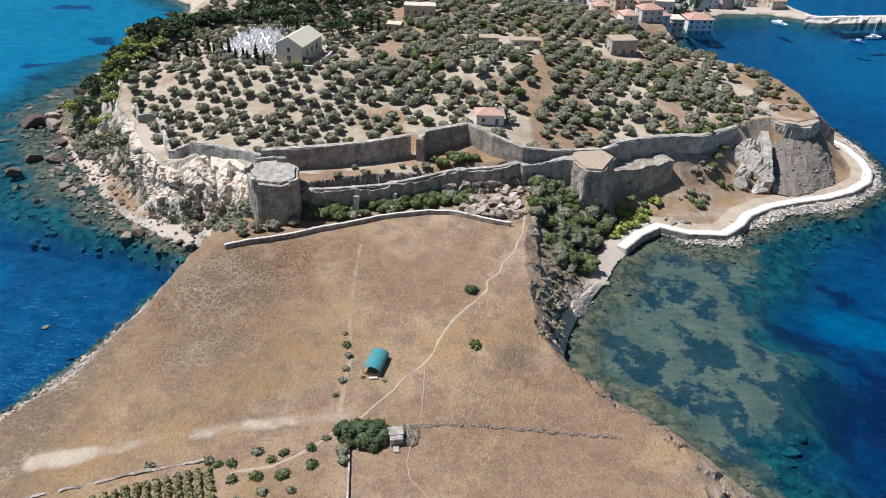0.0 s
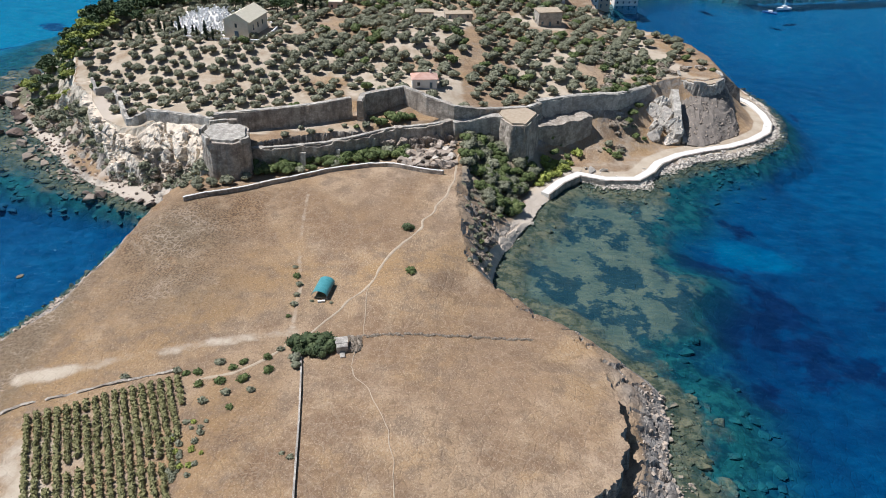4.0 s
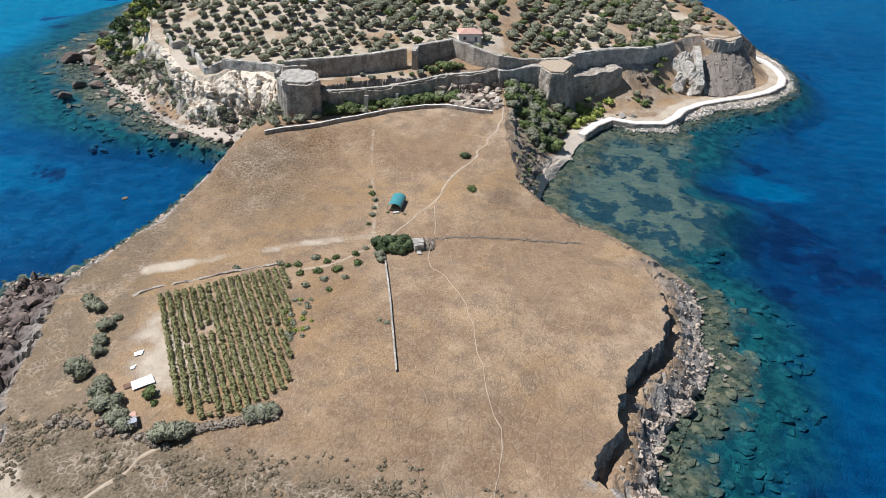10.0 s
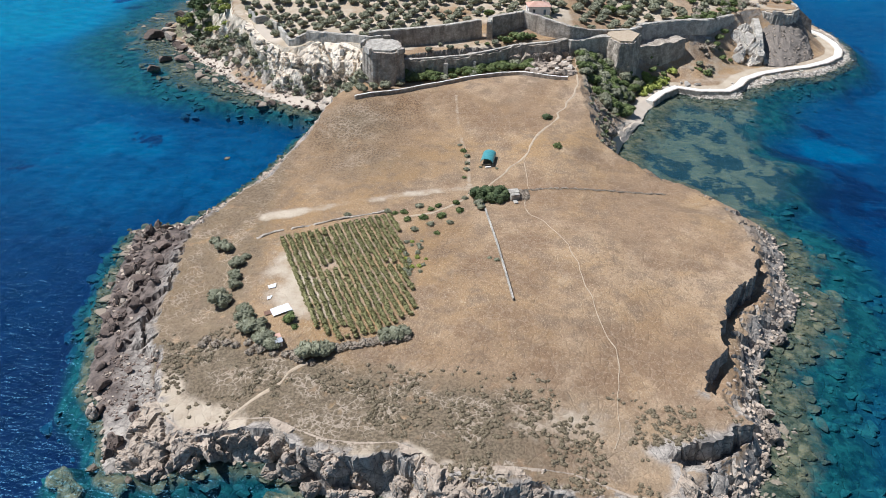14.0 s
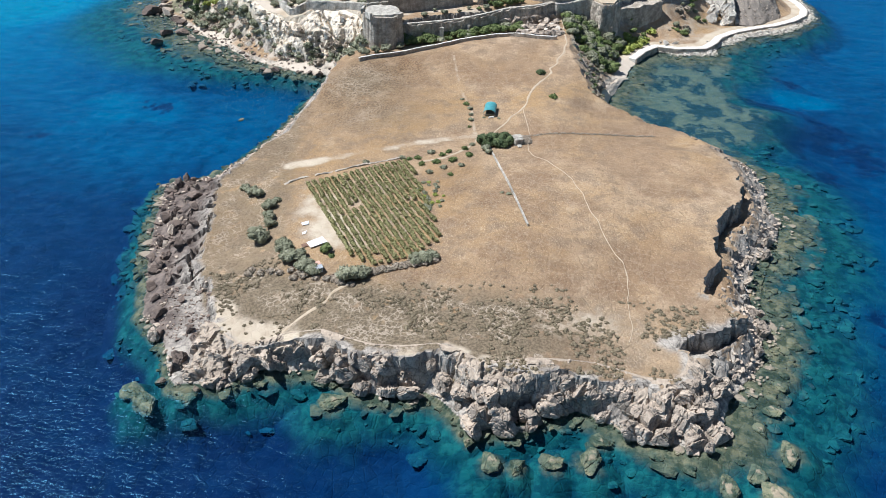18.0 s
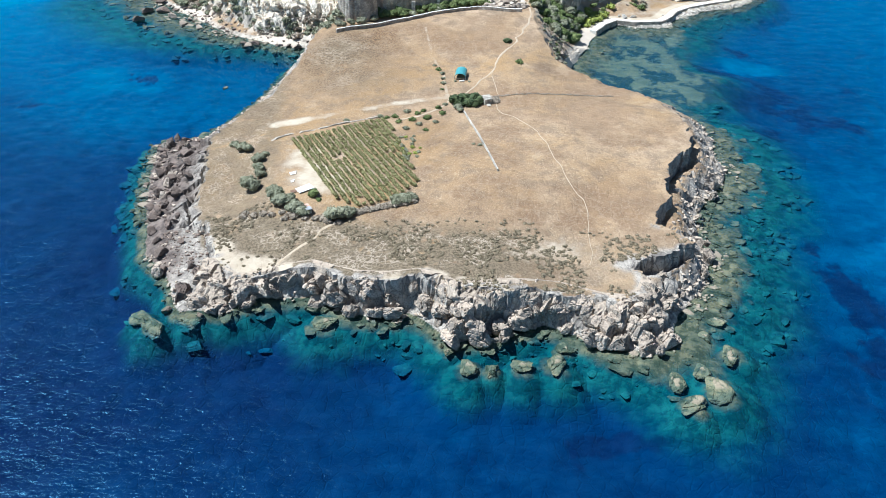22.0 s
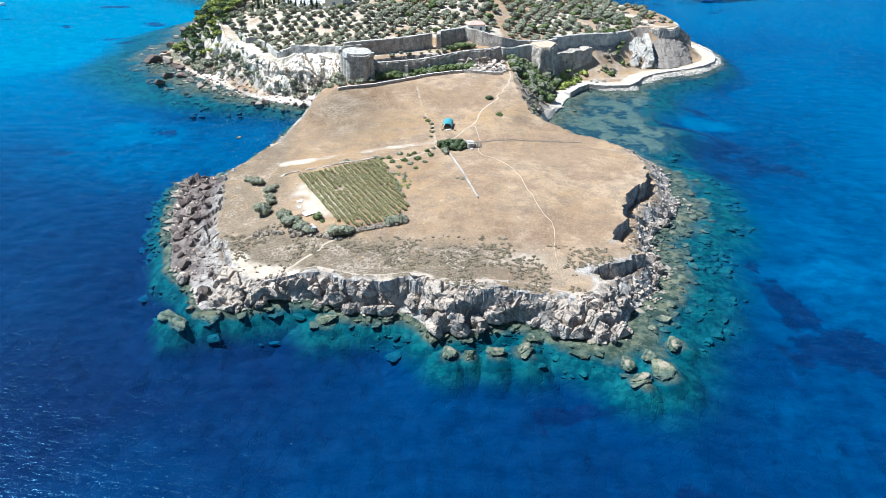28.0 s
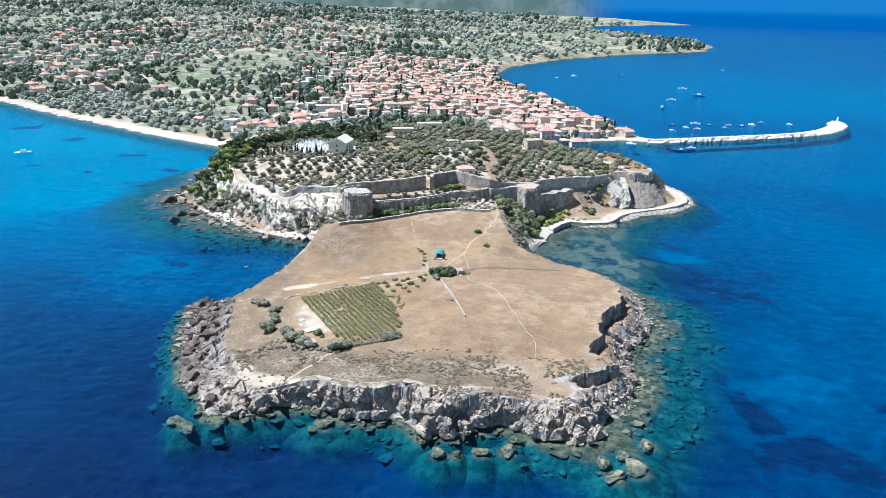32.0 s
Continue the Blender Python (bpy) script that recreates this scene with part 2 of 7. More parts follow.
def masonry_material(name, light, dark, course=0.42):
    """Old rubble masonry: courses of uneven stones, grey lichen and rain streaks."""
    m = Mat(name, 0.93, 0.15)
    stones = m.cells(1.0 / course, "F1", vec=m.stretch(0.55, 0.55, 1.0), out="Color")
    joint = m.cells(1.0 / course, "DISTANCE_TO_EDGE", vec=m.stretch(0.55, 0.55, 1.0))
    f = m.noise(0.45, 7, 0.7)
    c = m.mix(m.ramp(f, 0.38, 0.62), dark, light)
    c = m.mix(m.math("MULTIPLY", m.ramp(m.noise(0.16, 5, 0.65), 0.52, 0.64), 0.7), c, tuple(v * 1.25 for v in light))
    c = m.mix(m.math("MULTIPLY", m.axis(stones, 0), 0.35), c, tuple(v * 0.6 for v in dark))
    streak = m.noise(0.6, 5, 0.6, vec=m.stretch(1, 1, 0.12))
    c = m.mix(m.math("MULTIPLY", m.ramp(streak, 0.50, 0.70), 0.5), c, tuple(v * 0.42 for v in dark))
    c = m.mix(m.math("MULTIPLY", m.math("SUBTRACT", 1.0, m.ramp(joint, 0.0, 0.08)), 0.4), c, tuple(v * 0.5 for v in dark))
    m.colour(c)
    m.bump(m.math("ADD", m.math("MULTIPLY", m.ramp(joint, 0, 0.15), 0.5), f), 0.12)
    return m.m


def leaf_material(name, a, b, rough=0.7):
    """Leaves; single leaf clumps and single trees differ a little."""
    m = Mat(name, rough, 0.2)
    c = m.mix(m.island(), a, b)
    c = m.mix(m.math("MULTIPLY", m.each(), 0.4), c, tuple(v * 0.65 for v in a))
    c = m.mix(m.math("MULTIPLY", m.ramp(m.noise(0.9, 3), 0.4, 0.7), 0.6), c, tuple(v * 0.7 for v in a))
    return m.colour(c).m


GROUND, WATER = ground_material(), water_material()
MASONRY = masonry_material("castle_masonry", (0.54, 0.465, 0.375), (0.29, 0.245, 0.195))
PALE_STONE = masonry_material("pale_bastion_masonry", (0.60, 0.545, 0.455), (0.36, 0.325, 0.275))
OLIVE = leaf_material("olive_leaves", (0.185, 0.185, 0.112), (0.305, 0.298, 0.20))
GREEN = leaf_material("green_leaves", (0.085, 0.115, 0.035), (0.18, 0.21, 0.075))
PINE = leaf_material("pine_needles", (0.05, 0.078, 0.033), (0.105, 0.14, 0.055))
BRIGHT = leaf_material("yellow_green_leaves", (0.22, 0.25, 0.05), (0.36, 0.38, 0.09))
CYPRESS = leaf_material("cypress_needles", (0.022, 0.038, 0.02), (0.05, 0.07, 0.034))
DRY = leaf_material("dry_twigs", (0.27, 0.215, 0.155), (0.41, 0.34, 0.26))
# paler than the near leaves: distance haze is put into their colour
HAZED_OLIVE = leaf_material("hazed_olive_leaves", (0.27, 0.29, 0.215), (0.41, 0.42, 0.33))
HAZED_PINE = leaf_material("hazed_pine_needles", (0.10, 0.135, 0.09), (0.17, 0.205, 0.135))
BARK = plain("bark", (0.13, 0.10, 0.075), (0.21, 0.175, 0.135), 3.0)


def boulder_material(name, light, dark, drowned=0.15, vary=0.5):
    m = Mat(name, 0.92, 0.2)
    c, relief = rock_nodes(m, light, dark, 0.5)
    # faces turned up are paler and warmer
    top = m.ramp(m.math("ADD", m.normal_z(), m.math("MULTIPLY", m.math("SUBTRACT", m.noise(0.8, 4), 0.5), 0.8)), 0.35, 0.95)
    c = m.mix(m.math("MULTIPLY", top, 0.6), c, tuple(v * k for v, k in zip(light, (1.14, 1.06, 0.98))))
    c = m.mix(m.math("MULTIPLY", m.each(), vary), c, tuple(v * 0.55 for v in dark))
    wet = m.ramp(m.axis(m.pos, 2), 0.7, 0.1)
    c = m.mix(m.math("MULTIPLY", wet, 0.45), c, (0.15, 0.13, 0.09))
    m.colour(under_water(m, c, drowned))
    m.bump(relief, 0.25)
    return m.m


def tiled_material(name, a, b):
    """Clay roof tiles: rows of pans, sun-bleached in patches."""
    m = Mat(name, 0.85, 0.2)
    wave = m.add("ShaderNodeTexWave")
    m.put(wave.inputs["Vector"], m.pos)
    wave.inputs["Scale"].default_value, wave.inputs["Distortion"].default_value = 1.3, 1.0
    c = m.mix(m.ramp(m.noise(0.8, 4), 0.35, 0.65), a, b)
    c = m.mix(m.math("MULTIPLY", wave.outputs["Fac"], 0.3), c, tuple(v * 0.6 for v in a))
    c = m.mix(m.math("MULTIPLY", m.each(), 0.6), c, (0.47, 0.33, 0.27))
    c = m.mix(m.math("MULTIPLY", m.ramp(m.noise(0.06, 3), 0.45, 0.6), 0.5), c, (0.56, 0.41, 0.34))
    return m.colour(c).m


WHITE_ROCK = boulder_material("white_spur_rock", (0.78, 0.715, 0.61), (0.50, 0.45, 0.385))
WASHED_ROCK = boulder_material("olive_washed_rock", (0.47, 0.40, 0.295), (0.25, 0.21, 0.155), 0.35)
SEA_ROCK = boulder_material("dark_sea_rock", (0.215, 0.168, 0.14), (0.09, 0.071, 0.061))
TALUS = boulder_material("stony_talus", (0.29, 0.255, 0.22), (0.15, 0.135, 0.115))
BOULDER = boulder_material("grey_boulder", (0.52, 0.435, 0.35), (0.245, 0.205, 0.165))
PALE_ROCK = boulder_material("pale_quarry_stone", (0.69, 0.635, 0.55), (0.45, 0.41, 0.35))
TILES = tiled_material("clay_tiles", (0.53, 0.255, 0.165), (0.65, 0.38, 0.28))
PLASTER = plain("white_plaster", (0.70, 0.67, 0.61), (0.80, 0.78, 0.73), 0.6, 0.9, vary=0.25)
CREAM = plain("cream_plaster", (0.62, 0.53, 0.40), (0.70, 0.62, 0.50), 0.6, 0.9, vary=0.3)
PINK = plain("pink_plaster", (0.58, 0.42, 0.35), (0.66, 0.52, 0.45), 0.6, 0.9, vary=0.3)
GLASS = plain("dark_window_glass", (0.03, 0.04, 0.05), (0.06, 0.07, 0.08), 2.0, 0.15, spec=0.5)
SHUTTER = plain("painted_wood", (0.09, 0.13, 0.16), (0.13, 0.19, 0.23), 4.0, 0.6)
TEAL = plain("teal_plastic_sheet", (0.05, 0.22, 0.23), (0.09, 0.29, 0.30), 1.2, 0.4, spec=0.5)
STEEL = plain("galvanised_steel", (0.30, 0.31, 0.32), (0.42, 0.43, 0.44), 3.0, 0.45, spec=0.6)
CONCRETE = plain("pale_concrete", (0.62, 0.58, 0.51), (0.74, 0.71, 0.64), 0.5, 0.9, bump=0.02)
DIRT = plain("trodden_path", (0.365, 0.28, 0.19), (0.46, 0.37, 0.265), 0.8, 0.95, bump=0.03)
TARP = plain("white_tarpaulin", (0.70, 0.71, 0.72), (0.82, 0.83, 0.84), 0.9, 0.55)
BROWN = plain("brown_sheet", (0.16, 0.09, 0.06), (0.22, 0.13, 0.09), 1.5, 0.8)
WHITE = plain("white_boat_paint", (0.74, 0.75, 0.76), (0.82, 0.83, 0.84), 1.5, 0.35, spec=0.5)
BLUE = plain("blue_boat_paint", (0.04, 0.12, 0.30), (0.06, 0.17, 0.38), 1.5, 0.4, spec=0.5)
WOOD = plain("weathered_wood", (0.20, 0.15, 0.11), (0.30, 0.24, 0.18), 2.0, 0.85)
MARBLE = plain("white_marble", (0.72, 0.71, 0.69), (0.82, 0.81, 0.79), 0.7, 0.4, vary=0.15)
# backdrop that glows: haze of the far hills and sea put into its colour
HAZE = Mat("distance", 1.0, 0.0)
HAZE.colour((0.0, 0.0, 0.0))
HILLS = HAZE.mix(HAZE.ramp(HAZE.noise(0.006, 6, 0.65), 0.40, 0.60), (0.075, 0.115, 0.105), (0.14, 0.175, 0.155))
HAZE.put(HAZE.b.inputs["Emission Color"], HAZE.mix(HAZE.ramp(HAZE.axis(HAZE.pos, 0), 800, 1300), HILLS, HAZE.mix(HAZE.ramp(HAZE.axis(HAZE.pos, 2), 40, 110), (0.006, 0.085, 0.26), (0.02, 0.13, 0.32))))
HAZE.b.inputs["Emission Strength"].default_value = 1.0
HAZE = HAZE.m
VINE = leaf_material("vine_leaves", (0.225, 0.21, 0.085), (0.335, 0.31, 0.145))
SCRUB = leaf_material("thorn_cushions", (0.165, 0.13, 0.08), (0.28, 0.225, 0.145))

# ---- the plan: coast, plateau edges and heights, in metres from the field shelter ----
SHORE_WEST = [(-150, 263), (-161, 227), (-154, 176), (-158, 137), (-135, 112), (-99, 73), (-74, 58), (-58, 53), (-65, 30), (-71, 6), (-78, -13), (-86, -29), (-93, -30), (-100, -33), (-97, -52), (-94, -66), (-90, -81)]
SHORE_SOUTH = [(-86, -95), (-79, -104), (-71, -118), (-60, -118), (-53, -113.5), (-45, -113), (-38, -113), (-34, -118), (-27, -120.5), (-18, -120), (-12, -124), (-7, -130), (0, -129), (4, -126), (14, -124.5), (20, -128), (29, -132), (38, -135), (43, -131)]
SHORE_EAST = [(47, -121), (53.2, -114.3), (57.5, -108), (61.5, -97), (60.8, -89), (62.5, -82), (69, -68.5), (77, -61), (81.5, -51), (80.5, -43), (83.5, -32), (82.5, -22), (76, -14), (68, -6.5), (59.8, 0.6), (51.3, 6.8), (45.8, 14.5), (43.9, 20), (44.8, 28), (47.4, 37), (51.5, 43.6), (55.5, 53), (61, 67.5), (67, 78), (74, 86), (86, 80), (98, 82), (106, 94), (122, 105), (141, 112), (160, 131), (165, 151), (163, 169), (158, 186)]
SHORE_TOWN = [(150, 205), (128, 223), (111, 247), (106, 277), (117, 313), (133, 344), (149, 356), (176, 361), (204, 352), (209, 358), (193, 389), (181, 476), (166, 586), (149, 696), (128, 836), (117, 960), (163, 1143), (315, 1388), (481, 1549), (754, 1736), (900, 2060), (860, 2350), (600, 2700), (700, 3300), (1000, 4000), (1700, 4500), (5600, 5600), (5600, 6600), (-6600, 6600), (-6600, 3600), (-2200, 1500), (-1100, 1010), (-482, 578), (-373, 474), (-292, 407), (-223, 349), (-165, 307)]
SHORE = SHORE_WEST + SHORE_SOUTH + SHORE_EAST + SHORE_TOWN
CAPE_EDGE = [(-57, 46), (-59, 19), (-63, 5), (-66, -10), (-72, -23), (-77, -34), (-79, -46), (-78, -56), (-75, -65), (-77, -72), (-75, -78), (-72.5, -82), (-71, -89), (-69.5, -95), (-65.5, -101.5), (-63.5, -108), (-59, -112), (-52, -112.5), (-49, -111.5), (-39, -112), (-33, -116.5), (-28, -118.5), (-22, -118.5), (-15, -118), (-11, -121), (-5, -123.5), (4, -123.5), (11, -123), (24, -123.5), (31, -125), (37, -122), (37, -117), (33.5, -112.3), (38, -111.5), (43.7, -110), (48.6, -107.7), (52.5, -104.6), (50, -100.2), (46, -97), (47.8, -91), (50, -87), (52.8, -82.9), (52.9, -79), (54.5, -72.5), (57, -68), (60.5, -63), (66, -56.5), (69, -48.5), (70, -41), (69.5, -30), (67.3, -19.5), (64.7, -15), (57.5, -7), (49.6, -2.5), (42.4, 7), (38.5, 13), (36, 20), (34.5, 28.5), (33, 38), (32.3, 49.5), (32.5, 58), (34, 74), (36, 96), (-36, 96), (-44, 60)]
CASTLE_EDGE = [(-46, 62), (-36, 56), (-30, 66), (-12, 73), (2, 78), (18, 83), (30, 92), (44, 99), (58, 104), (63, 112), (77, 118.5), (90, 122.5), (99, 130), (108, 138), (114, 143.5), (121, 147), (130, 144.5), (137.5, 149), (140, 160), (139, 176), (135, 190), (116, 214), (102, 240), (98, 275), (70, 318), (0, 330), (-70, 318), (-112, 292), (-132, 262), (-138, 222), (-132, 176), (-122, 140), (-112, 112), (-99, 97), (-91, 86), (-84, 80.5), (-76, 78.5), (-66, 82), (-57, 76.5), (-47, 70)]
TERRACE = [(-36, 52), (-22, 66), (2, 76), (18, 82), (30, 92), (30, 93), (14, 104), (0, 92), (-4, 90), (-38, 78)]
CAPE_HEIGHTS = [(-58, 40, 9), (-46, 37, 13.5), (0, 56, 14), (32, 56, 15), (-22, 60, 12.4), (-4, 68, 12.8), (10, 74, 13), (-14, 64, 12.6), (22, 70, 14), (14, 58, 14.6), (19, 27, 12.8), (22, 7, 12.6), (0, 0, 10.4), (-27, 10, 10), (-60, 0, 6.5), (-3, -17, 9.2), (-28, -34, 8.8), (-55, -43, 8.4), (-76, -40, 6.2), (-46, -76, 8.6), (-74, -78, 5), (-60, -108, 5.5), (-30, -112, 8.5), (7, -72, 12.2), (24, -54, 12.2), (55, -35, 11.5), (66, -45, 11), (60, -62, 11), (48, -92, 10), (45, -108, 9.5), (-4, -116, 9.8), (30, -122, 7.5), (42, 6, 9.6), (66, -18, 8), (57, -8, 8), (49, -3, 8.3)]
CASTLE_HEIGHTS = [(-98, 103, 18), (-90, 90, 15.8), (-80, 78, 15.2), (-66, 84, 20.5), (-40, 85, 21.5), (0, 98, 22), (18, 115, 23), (40, 100, 19), (60, 112, 17.5), (80, 112, 18), (100, 125, 17), (135, 150, 17.3), (-54, 143, 28), (-75, 166, 30.5), (-75, 145, 26.5), (-90, 160, 27), (17, 162, 28), (80, 160, 22), (120, 180, 17), (-105, 150, 22), (0, 230, 28), (60, 230, 24), (98, 240, 14), (-60, 230, 26), (-120, 220, 15), (0, 320, 20), (60, 300, 17), (-70, 310, 16)]


LAGOON = [(50, 22), (46, 30), (46, 39), (53, 50), (62, 66), (74, 84), (84, 79), (98, 78), (102, 71), (94, 56), (92, 38), (103, 30), (93, 12), (95, 8), (84, 0), (79, -9), (66, -3)]
FLAT = [(-80, -86), (-72, -88), (-69, -96), (-67.5, -103), (-73, -106), (-80, -99), (-83, -91)]
GATE_PATH = [(33, 48), (33, 60), (33.5, 75), (34, 90), (44, 97)]
# rocks awash off the southern point and round the western foot: place and half width
STONES_SOUTH = [(-8.1, -132.4, 1.8), (-4.3, -137.5, 2.9), (1.3, -138.2, 2.0), (8.1, -137.5, 2.7), (15.5, -136.5, 3.2), (18, -131.6, 2.4), (55, -123, 3.1), (54.6, -134.2, 3.4), (40.5, -142.5, 3.0), (42.2, -149, 3.2), (48.3, -145.2, 4.2), (46.5, -139.5, 2.6), (24, -129.5, 2.6), (-20.4, -122.6, 2.2), (51, -128, 2.2), (59, -116, 2.2), (-37, -121.5, 3.4)]
STONES_WEST = [(-60.8, -116.5, 3.0), (-69.5, -119.5, 4.2), (-77, -122, 4.4), (-80, -119, 3.6), (-75.5, -110, 2.6), (-81.5, -100, 3.2), (-84.5, -93, 2.8), (-88, -86, 2.4), (-90.5, -75, 2.8), (-93, -64, 3.0), (-94, -50, 2.6), (-98, -36, 3.0)]
# how light the deep water looks, painted on the bed: navy weed (0) to white sand (1)
SEA_TONES = [(-246, 178, 0.84), (-221, 268, 0.88), (-189, 19, 0.34), (-160, -43, 0.26), (-111, -88, 0.06), (127, -20, 0.33), (224, 67, 0.50), (250, 287, 0.46), (346, 291, 0.55), (186, 87, 0.44), (-177, 91, 0.48), (-311, 387, 1.0), (517, 753, 0.66), (-162, 43, 0.50), (-132, -86, 0.16), (-92, -150, 0.03), (-61, -141, 0.12), (-33, -139, 0.16), (-18, -155, 0.18), (21, -162, 0.18), (58, -168, 0.24), (105, -89, 0.37), (75, -150, 0.25), (-18, -174, 0.22), (-65, -177, 0.16), (161, -28, 0.37), (115, -63, 0.42), (128, 55, 0.34), (115, 15, 0.29), (-120, 40, 0.42), (130, 92, 0.36), (0, -230, 0.25)]


def hashed(i, j, seed):
    h = (i.astype(np.int64) * 374761393 + j.astype(np.int64) * 668265263 + seed * 974634777) & 0xFFFFFFFF
    h = ((h ^ (h >> 13)) * 1274126177) & 0xFFFFFFFF
    return ((h ^ (h >> 16)) & 0xFFFFFF) / float(0x1000000)


def vnoise(x, y, seed=0):
    """Smooth noise from 0 to 1 over the plan, one unit to a cell."""
    i, j = np.floor(x), np.floor(y)
    u, v = x - i, y - j
    u, v = u * u * (3 - 2 * u), v * v * (3 - 2 * v)
    a, b, c, d = hashed(i, j, seed), hashed(i + 1, j, seed), hashed(i, j + 1, seed), hashed(i + 1, j + 1, seed)
    return (a * (1 - u) + b * u) * (1 - v) + (c * (1 - u) + d * u) * v


def fbm(x, y, size, octaves=4, seed=0):
    total, weight, amp = 0.0, 0.0, 1.0
    for n in range(octaves):
        k = 2.0**n / size
        total, weight, amp = total + amp * vnoise(x * k + 17.3 * n, y * k - 9.1 * n, seed + n), weight + amp, amp * 0.5
    return total / weight


def blocks(x, y, size, seed=0):
    """Rock blocks over the plan: how high each stands (0 to 1), and how near its middle one is (1 to 0)."""
    px, py = x / size, y / size
    i, j = np.floor(px), np.floor(py)
    best, second, tall = np.full_like(px, 9.0), np.full_like(px, 9.0), np.zeros_like(px)
    for a in (-1, 0, 1):
        for b in (-1, 0, 1):
            ci, cj = i + a, j + b
            d = np.hypot(ci + hashed(ci, cj, seed) - px, cj + hashed(ci, cj, seed + 5) - py)
            near = d < best
            second = np.where(near, best, np.minimum(second, d))
            tall = np.where(near, hashed(ci, cj, seed + 9), tall)
            best = np.where(near, d, best)
    return tall, np.clip((second - best) * 2.2, 0, 1)


def inside_by(poly, x, y):
    """How far points lie inside a closed outline (negative: outside)."""
    best, inside = np.full(x.shape, 1e18), np.zeros(x.shape, bool)
    for (ax, ay), (bx, by) in zip(poly, poly[1:] + poly[:1]):
        dx, dy = bx - ax, by - ay
        t = np.clip(((x - ax) * dx + (y - ay) * dy) / (dx * dx + dy * dy), 0, 1)
        best = np.minimum(best, (x - ax - t * dx) ** 2 + (y - ay - t * dy) ** 2)
        if ay != by:
            inside ^= ((ay > y) != (by > y)) & (x < dx * (y - ay) / (by - ay) + ax)
    return np.where(inside, 1, -1) * np.sqrt(best)


def along(line, x, y):
    """The distance from an open line."""
    best = np.full(x.shape, 1e18)
    for (ax, ay), (bx, by) in zip(line, line[1:]):
        dx, dy = bx - ax, by - ay
        t = np.clip(((x - ax) * dx + (y - ay) * dy) / (dx * dx + dy * dy), 0, 1)
        best = np.minimum(best, (x - ax - t * dx) ** 2 + (y - ay - t * dy) ** 2)
    return np.sqrt(best)


def level(points, x, y, reach):
    total, weight = 0.0, 0.0
    for px, py, pz in points:
        w = 1.0 / (((x - px) ** 2 + (y - py) ** 2) / reach**2 + 0.08) ** 1.6
        total, weight = total + w * pz, weight + w
    return total / weight


def smooth(a, b, v):
    t = np.clip((v - a) / (b - a), 0, 1)
    return t * t * (3 - 2 * t)


def blob(x, y, cx, cy, rx, ry):
    return np.exp(-(((x - cx) / rx) ** 2) - ((y - cy) / ry) ** 2)


